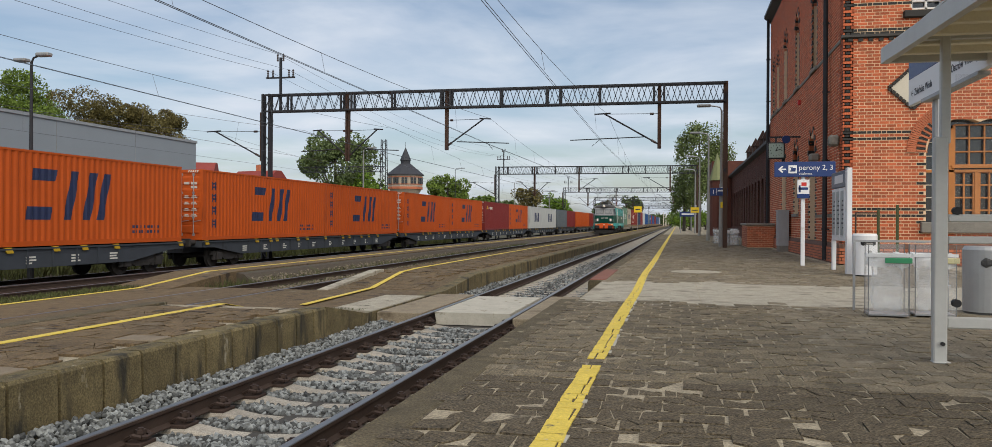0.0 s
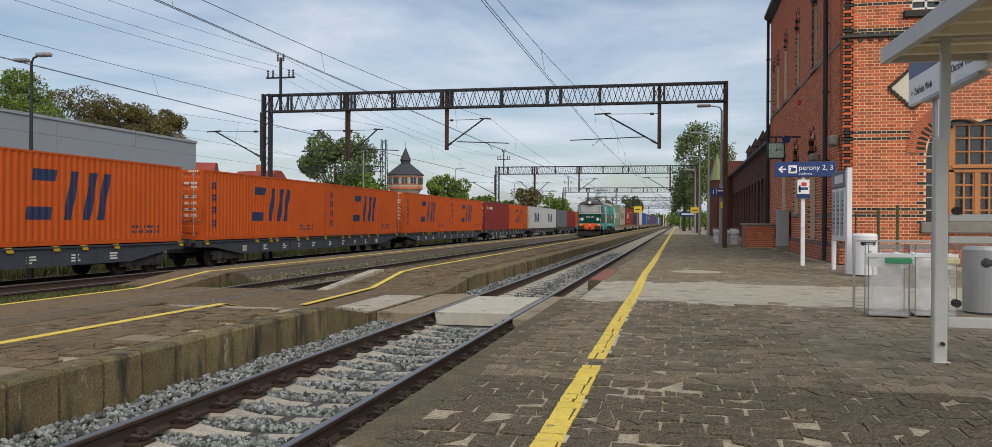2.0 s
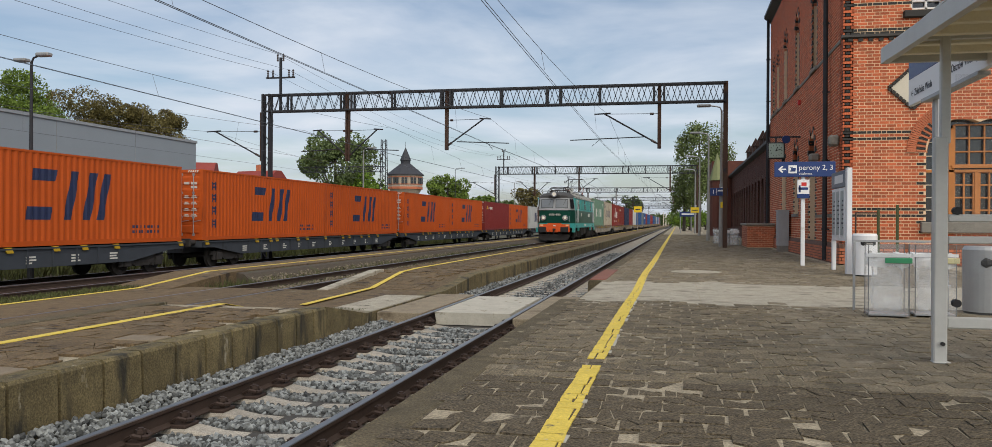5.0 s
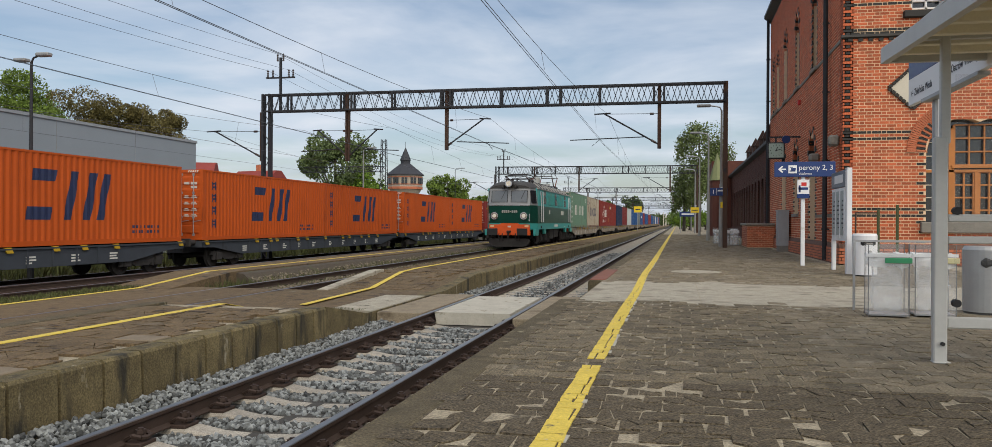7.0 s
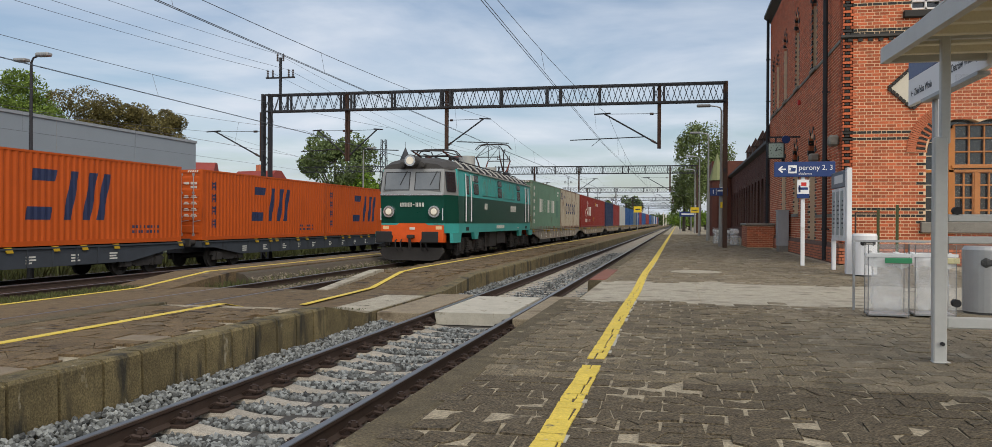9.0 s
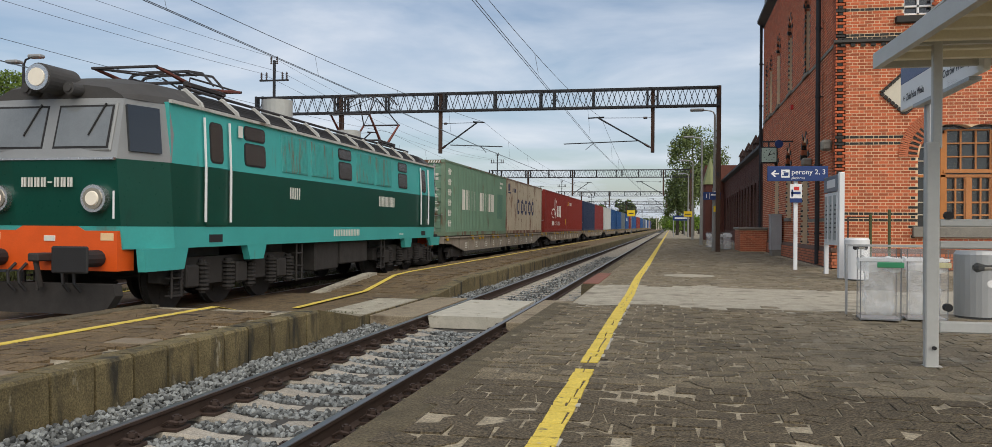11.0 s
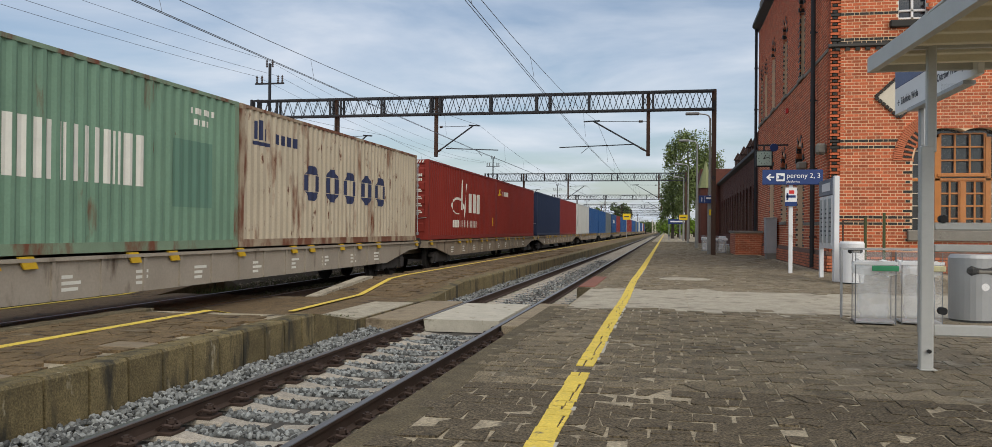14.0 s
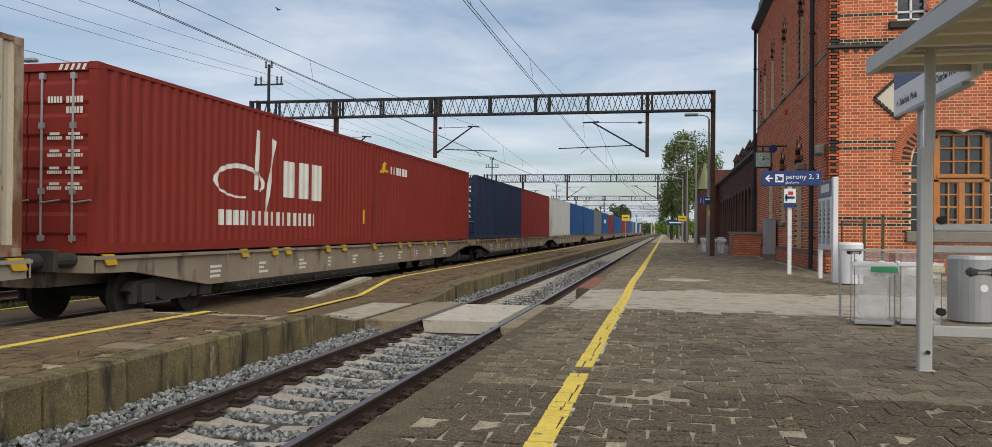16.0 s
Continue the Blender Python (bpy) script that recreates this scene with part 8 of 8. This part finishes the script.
# behind the grey hall
CHEST = "browning chestnut tree with a dense crown"
tree(-57.0, 60, -1, 15.6, 6.4, LEAF_A, 1, 30000, 0.14)
tree(-51.2, 60, -1, 12.9, 3.6, LEAF_A, 2, 12000, 0.14)
tree(-58.2, 74, -1, 15.4, 5.0, LEAF_B, 3, 28000, 0.14, label=CHEST)
tree(-55.4, 75.5, -1, 14.8, 4.0, LEAF_B, 27, 20000, 0.14, label=CHEST)
tree(-57.4, 84.5, -1, 15.6, 3.9, LEAF_B, 4, 22000, 0.14, label=CHEST)
tree(-68, 58, -1, 13.5, 6, LEAF_A, 5, 6000, 0.3)
# beyond the trains
tree(-50, 118, -1, 14.9, 6.6, LEAF_D, 6, 11000, 0.28)
tree(-45.5, 117, -1, 9.5, 4.0, LEAF_E, 7, 4000, 0.28, label="light green bushy tree")
tree(-52.5, 190, -1, 13.8, 5.4, LEAF_A, 8, 8000, 0.36)
tree(-44, 188, -1, 8.4, 4.0, LEAF_A, 9, 3500, 0.36)
tree(-37, 182, -1, 7.5, 3.2, LEAF_D, 10, 3000, 0.36)
tree(-46, 260, -1, 13, 6, LEAF_B, 14, 2500, 0.45)
tree(-36, 250, -1, 10, 6, LEAF_E, 24, 2500, 0.45, label="light green bushy tree")
tree(-27.5, 330, -1, 11, 5, LEAF_D, 15, 3000, 0.5)
tree(-17.6, 330, -1, 12.8, 4.6, LEAF_D, 16, 3000, 0.5)
tree(-10, 420, -1, 7, 5, LEAF_D, 17, 2000, 0.5)
# birch at the platform's far end, bushes under it
BIRCH = "tall weeping birch with drooping grey-green leaves"
tree(2.9, 124, -0.5, 17.6, 4.3, LEAF_C, 11, 13000, 0.19, 1.0, BIRCH, 1.2)
tree(5.6, 128, -0.5, 15.6, 3.0, LEAF_C, 12, 7000, 0.19, 1.0, BIRCH, 1.2)
tree(0.9, 130, -0.5, 10.5, 2.6, LEAF_C, 22, 4500, 0.19, 1.0, BIRCH, 1.2)
for k, (x, y) in enumerate(((2.0, 150), (5, 160), (0.5, 175), (4, 190), (8, 150))):
    tree(x, y, -0.8, 4.2, 3.2, LEAF_E, 30 + k, 1500, 0.22, label="fresh green bush at the platform end")
# far wood line on the horizon
rg = np.random.default_rng(77)
n = 16000
a = rg.uniform(-1.2, 0.9, n)
dist = rg.uniform(620, 760, n)
hgt = 6 + 3 * np.sin(a * 31) + 3 * np.sin(a * 83 + 1)
p = np.stack([np.sin(a) * dist, np.cos(a) * dist, rg.random(n) * hgt], 1)
u = rg.normal(size=(n, 3))
v = rg.normal(size=(n, 3))
s = 2.6 * rg.uniform(0.5, 1.2, n)[:, None]
u, v = u / np.linalg.norm(u, axis=1)[:, None] * s, v / np.linalg.norm(v, axis=1)[:, None] * s
me = bpy.data.meshes.new("far_wood")
me.from_pydata(np.stack([p - u, p - v, p + u, p + v], 1).reshape(-1, 3).tolist(), [], np.arange(n * 4).reshape(-1, 4).tolist())
me.update()
tagged(part("far_wood", me, LEAF_D), "distant line of trees on the horizon", "woods", kind="stuff")

# grey industrial hall behind the stationary train
HALL = mat("grey_hall_cladding", (0.27, 0.305, 0.335), 0.6, var=0.06, scale=0.4, fine=6, bump=0.02)
hall = thing("industrial_hall", "long grey metal-clad industrial hall", "building")
for i in range(10):
    y0 = -15 + i * 7.0
    part("wall_panel", box(B(), -34.0 - 20, y0 + 0.02, -1.0, -34.0, y0 + 6.98, 6.75), HALL, hall)
    part("panel_joint", box(B(), -34.0, y0 - 0.015, -1.0, -33.985, y0 + 0.015, 6.75), GALV, hall)
part("roof_edge", box(B(), -54.1, -15.05, 6.75, -33.93, 55.05, 6.92), GALV, hall)

# houses with red roofs
TILE = mat("red_roof_tile", (0.26, 0.05, 0.04), 0.8, var=0.2, scale=1.5, fine=12, bump=0.3)
WALLY = mat("pale_house_plaster", (0.55, 0.50, 0.43), 0.9, var=0.1, scale=0.8)
for x, y, w, d, h, rz in ((-63, 100, 6.5, 8, 6.2, 20), (-67.5, 128, 7.5, 8, 6.8, -15)):
    ho = thing("house", "pale house with a steep red tiled roof", "house", pose(x, y, -1, rz=rz), group="far houses")
    part("wall", box(B(), -w / 2, -d / 2, 0, w / 2, d / 2, h), WALLY, ho)
    b = B()
    prism(b, [(-d / 2 - 0.4, h - 0.1), (d / 2 + 0.4, h - 0.1), (0.6, h + 3.6), (-0.6, h + 3.6)], -w / 2 - 0.4, w / 2 + 0.4, "x")
    part("roof", b, TILE, ho, "red tiled roof")
    part("chimney", box(B(), -0.4, -0.4, h + 2, 0.3, 0.4, h + 4.6), BRICK_ARCH, ho)
    for k in (-1, 0, 1):
        part("window", box(B(), k * w * 0.28 - 0.5, -d / 2 - 0.03, h - 2.2, k * w * 0.28 + 0.5, -d / 2 + 0.05, h - 0.8), PANE, ho)

# octagonal water tower
wt_ = thing("water_tower", "old cream and brick octagonal water tower with a slate cap", "tower", pose(-80.3, 243, -1))
SLATE = mat("dark_slate", (0.04, 0.042, 0.05), 0.7, var=0.2, scale=0.5)
TPL = mat("stained_tower_plaster", (0.44, 0.37, 0.29), 0.9, var=0.25, scale=0.5, stain=(0.24, 0.13, 0.09), amount=0.4, stain_scale=0.5)
b = B()
rod(b, (0, 0, 0), (0, 0, 11.5), 4.2, 12, 4.0)
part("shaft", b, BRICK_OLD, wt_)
b = B()
rod(b, (0, 0, 10.5), (0, 0, 12.2), 4.1, 12, 5.2)
rod(b, (0, 0, 12.2), (0, 0, 16.3), 5.2, 12, 5.25)
tank_ = part("tank_storey", b, TPL, wt_, "stained cream upper storey")
for za_, zb_ in ((11.9, 12.6), (13.2, 13.45), (15.35, 15.6)):
    part("brick_band", rod(B(), (0, 0, za_), (0, 0, zb_), 5.32, 12), BRICK_ARCH, tank_, "red brick band")
b = B()
rod(b, (0, 0, 16.3), (0, 0, 19.6), 5.75, 12, 1.6)
rod(b, (0, 0, 16.05), (0, 0, 16.3), 5.75, 12)
rod(b, (0, 0, 19.6), (0, 0, 20.6), 1.5, 12)
rod(b, (0, 0, 20.6), (0, 0, 24.6), 1.75, 12, 0.05)
rod(b, (0, 0, 24.5), (0, 0, 26.2), 0.05, 5)
part("roof", b, SLATE, wt_, "dark slate cap with a lantern spire")
for k in range(12):
    a_ = 2 * math.pi * (k + 0.5) / 12
    for dd in (-0.5, 0.5):
        M_ = Matrix.Rotation(a_, 4, "Z")
        part("window", box(B(), 4.9, dd - 0.36, 13.5, 5.30, dd + 0.36, 15.3, 0, M_), PANE, wt_)

# ---- a bird that crosses the sky at the end ----
FEATHER = mat("dark_feathers", (0.03, 0.03, 0.032), 0.8, var=0.2, scale=20)
bird = thing("bird", "small dark bird flying with spread wings", "bird")
b = B()
bmesh.ops.create_uvsphere(b, u_segments=10, v_segments=6, radius=0.055, matrix=Matrix.Diagonal((2.2, 1, 0.9, 1)))
part("body", b, FEATHER, bird)
for s in (-1, 1):
    b = B()
    prism(b, [(0.06, s * 0.03), (0.02, s * 0.22), (-0.05, s * 0.30), (-0.06, s * 0.03)], 0.0, 0.012, "z")
    part("wing", b, FEATHER, bird, m=pose(0, 0, 0.02, rx=s * 14))
b = prism(B(), [(-0.09, 0.02), (-0.22, 0.05), (-0.22, -0.05), (-0.09, -0.02)], 0.0, 0.01, "z")
part("tail", b, FEATHER, bird)

# ---- movement ----
# where the first container's near face is along the track
RUN = [(0.0, 132.3), (2.0, 113.7), (4.0, 95.1), (6.5, 72.1), (9.0, 49.1), (11.5, 26.25), (13.0, 12.42), (16.0, -14.7)]


BIRD = EYE + Vector((-21.9, 45.0, 12.55))      # where the bird is when the shot ends


def run_at(t):
    for (a, p), (c, q) in zip(RUN, RUN[1:]):
        if t <= c:
            return p + (q - p) * (t - a) / (c - a)
    return RUN[-1][1]


def motions():
    walk(bird, [(t, pose(BIRD.x + 6.0 * (16.0 - t), BIRD.y, BIRD.z + 8.0 * (16.0 - t), rz=160)) for t in (0.0, 15.0, 16.0)])
    for ob, off, z in MOVERS:
        walk(ob, [(t, pose(T2, y + off, z)) for t, y in RUN])
    for ob, base_, r in WHEELS:
        n = int(math.ceil(abs(RUN[-1][1] - RUN[0][1]) / r / radians(80)))
        rows = []
        for i in range(n + 1):
            t = 16.0 * i / n
            rows.append((t, base_ @ Matrix.Rotation((RUN[0][1] - run_at(t)) / r, 4, "X")))
        walk(ob, rows)


motions()
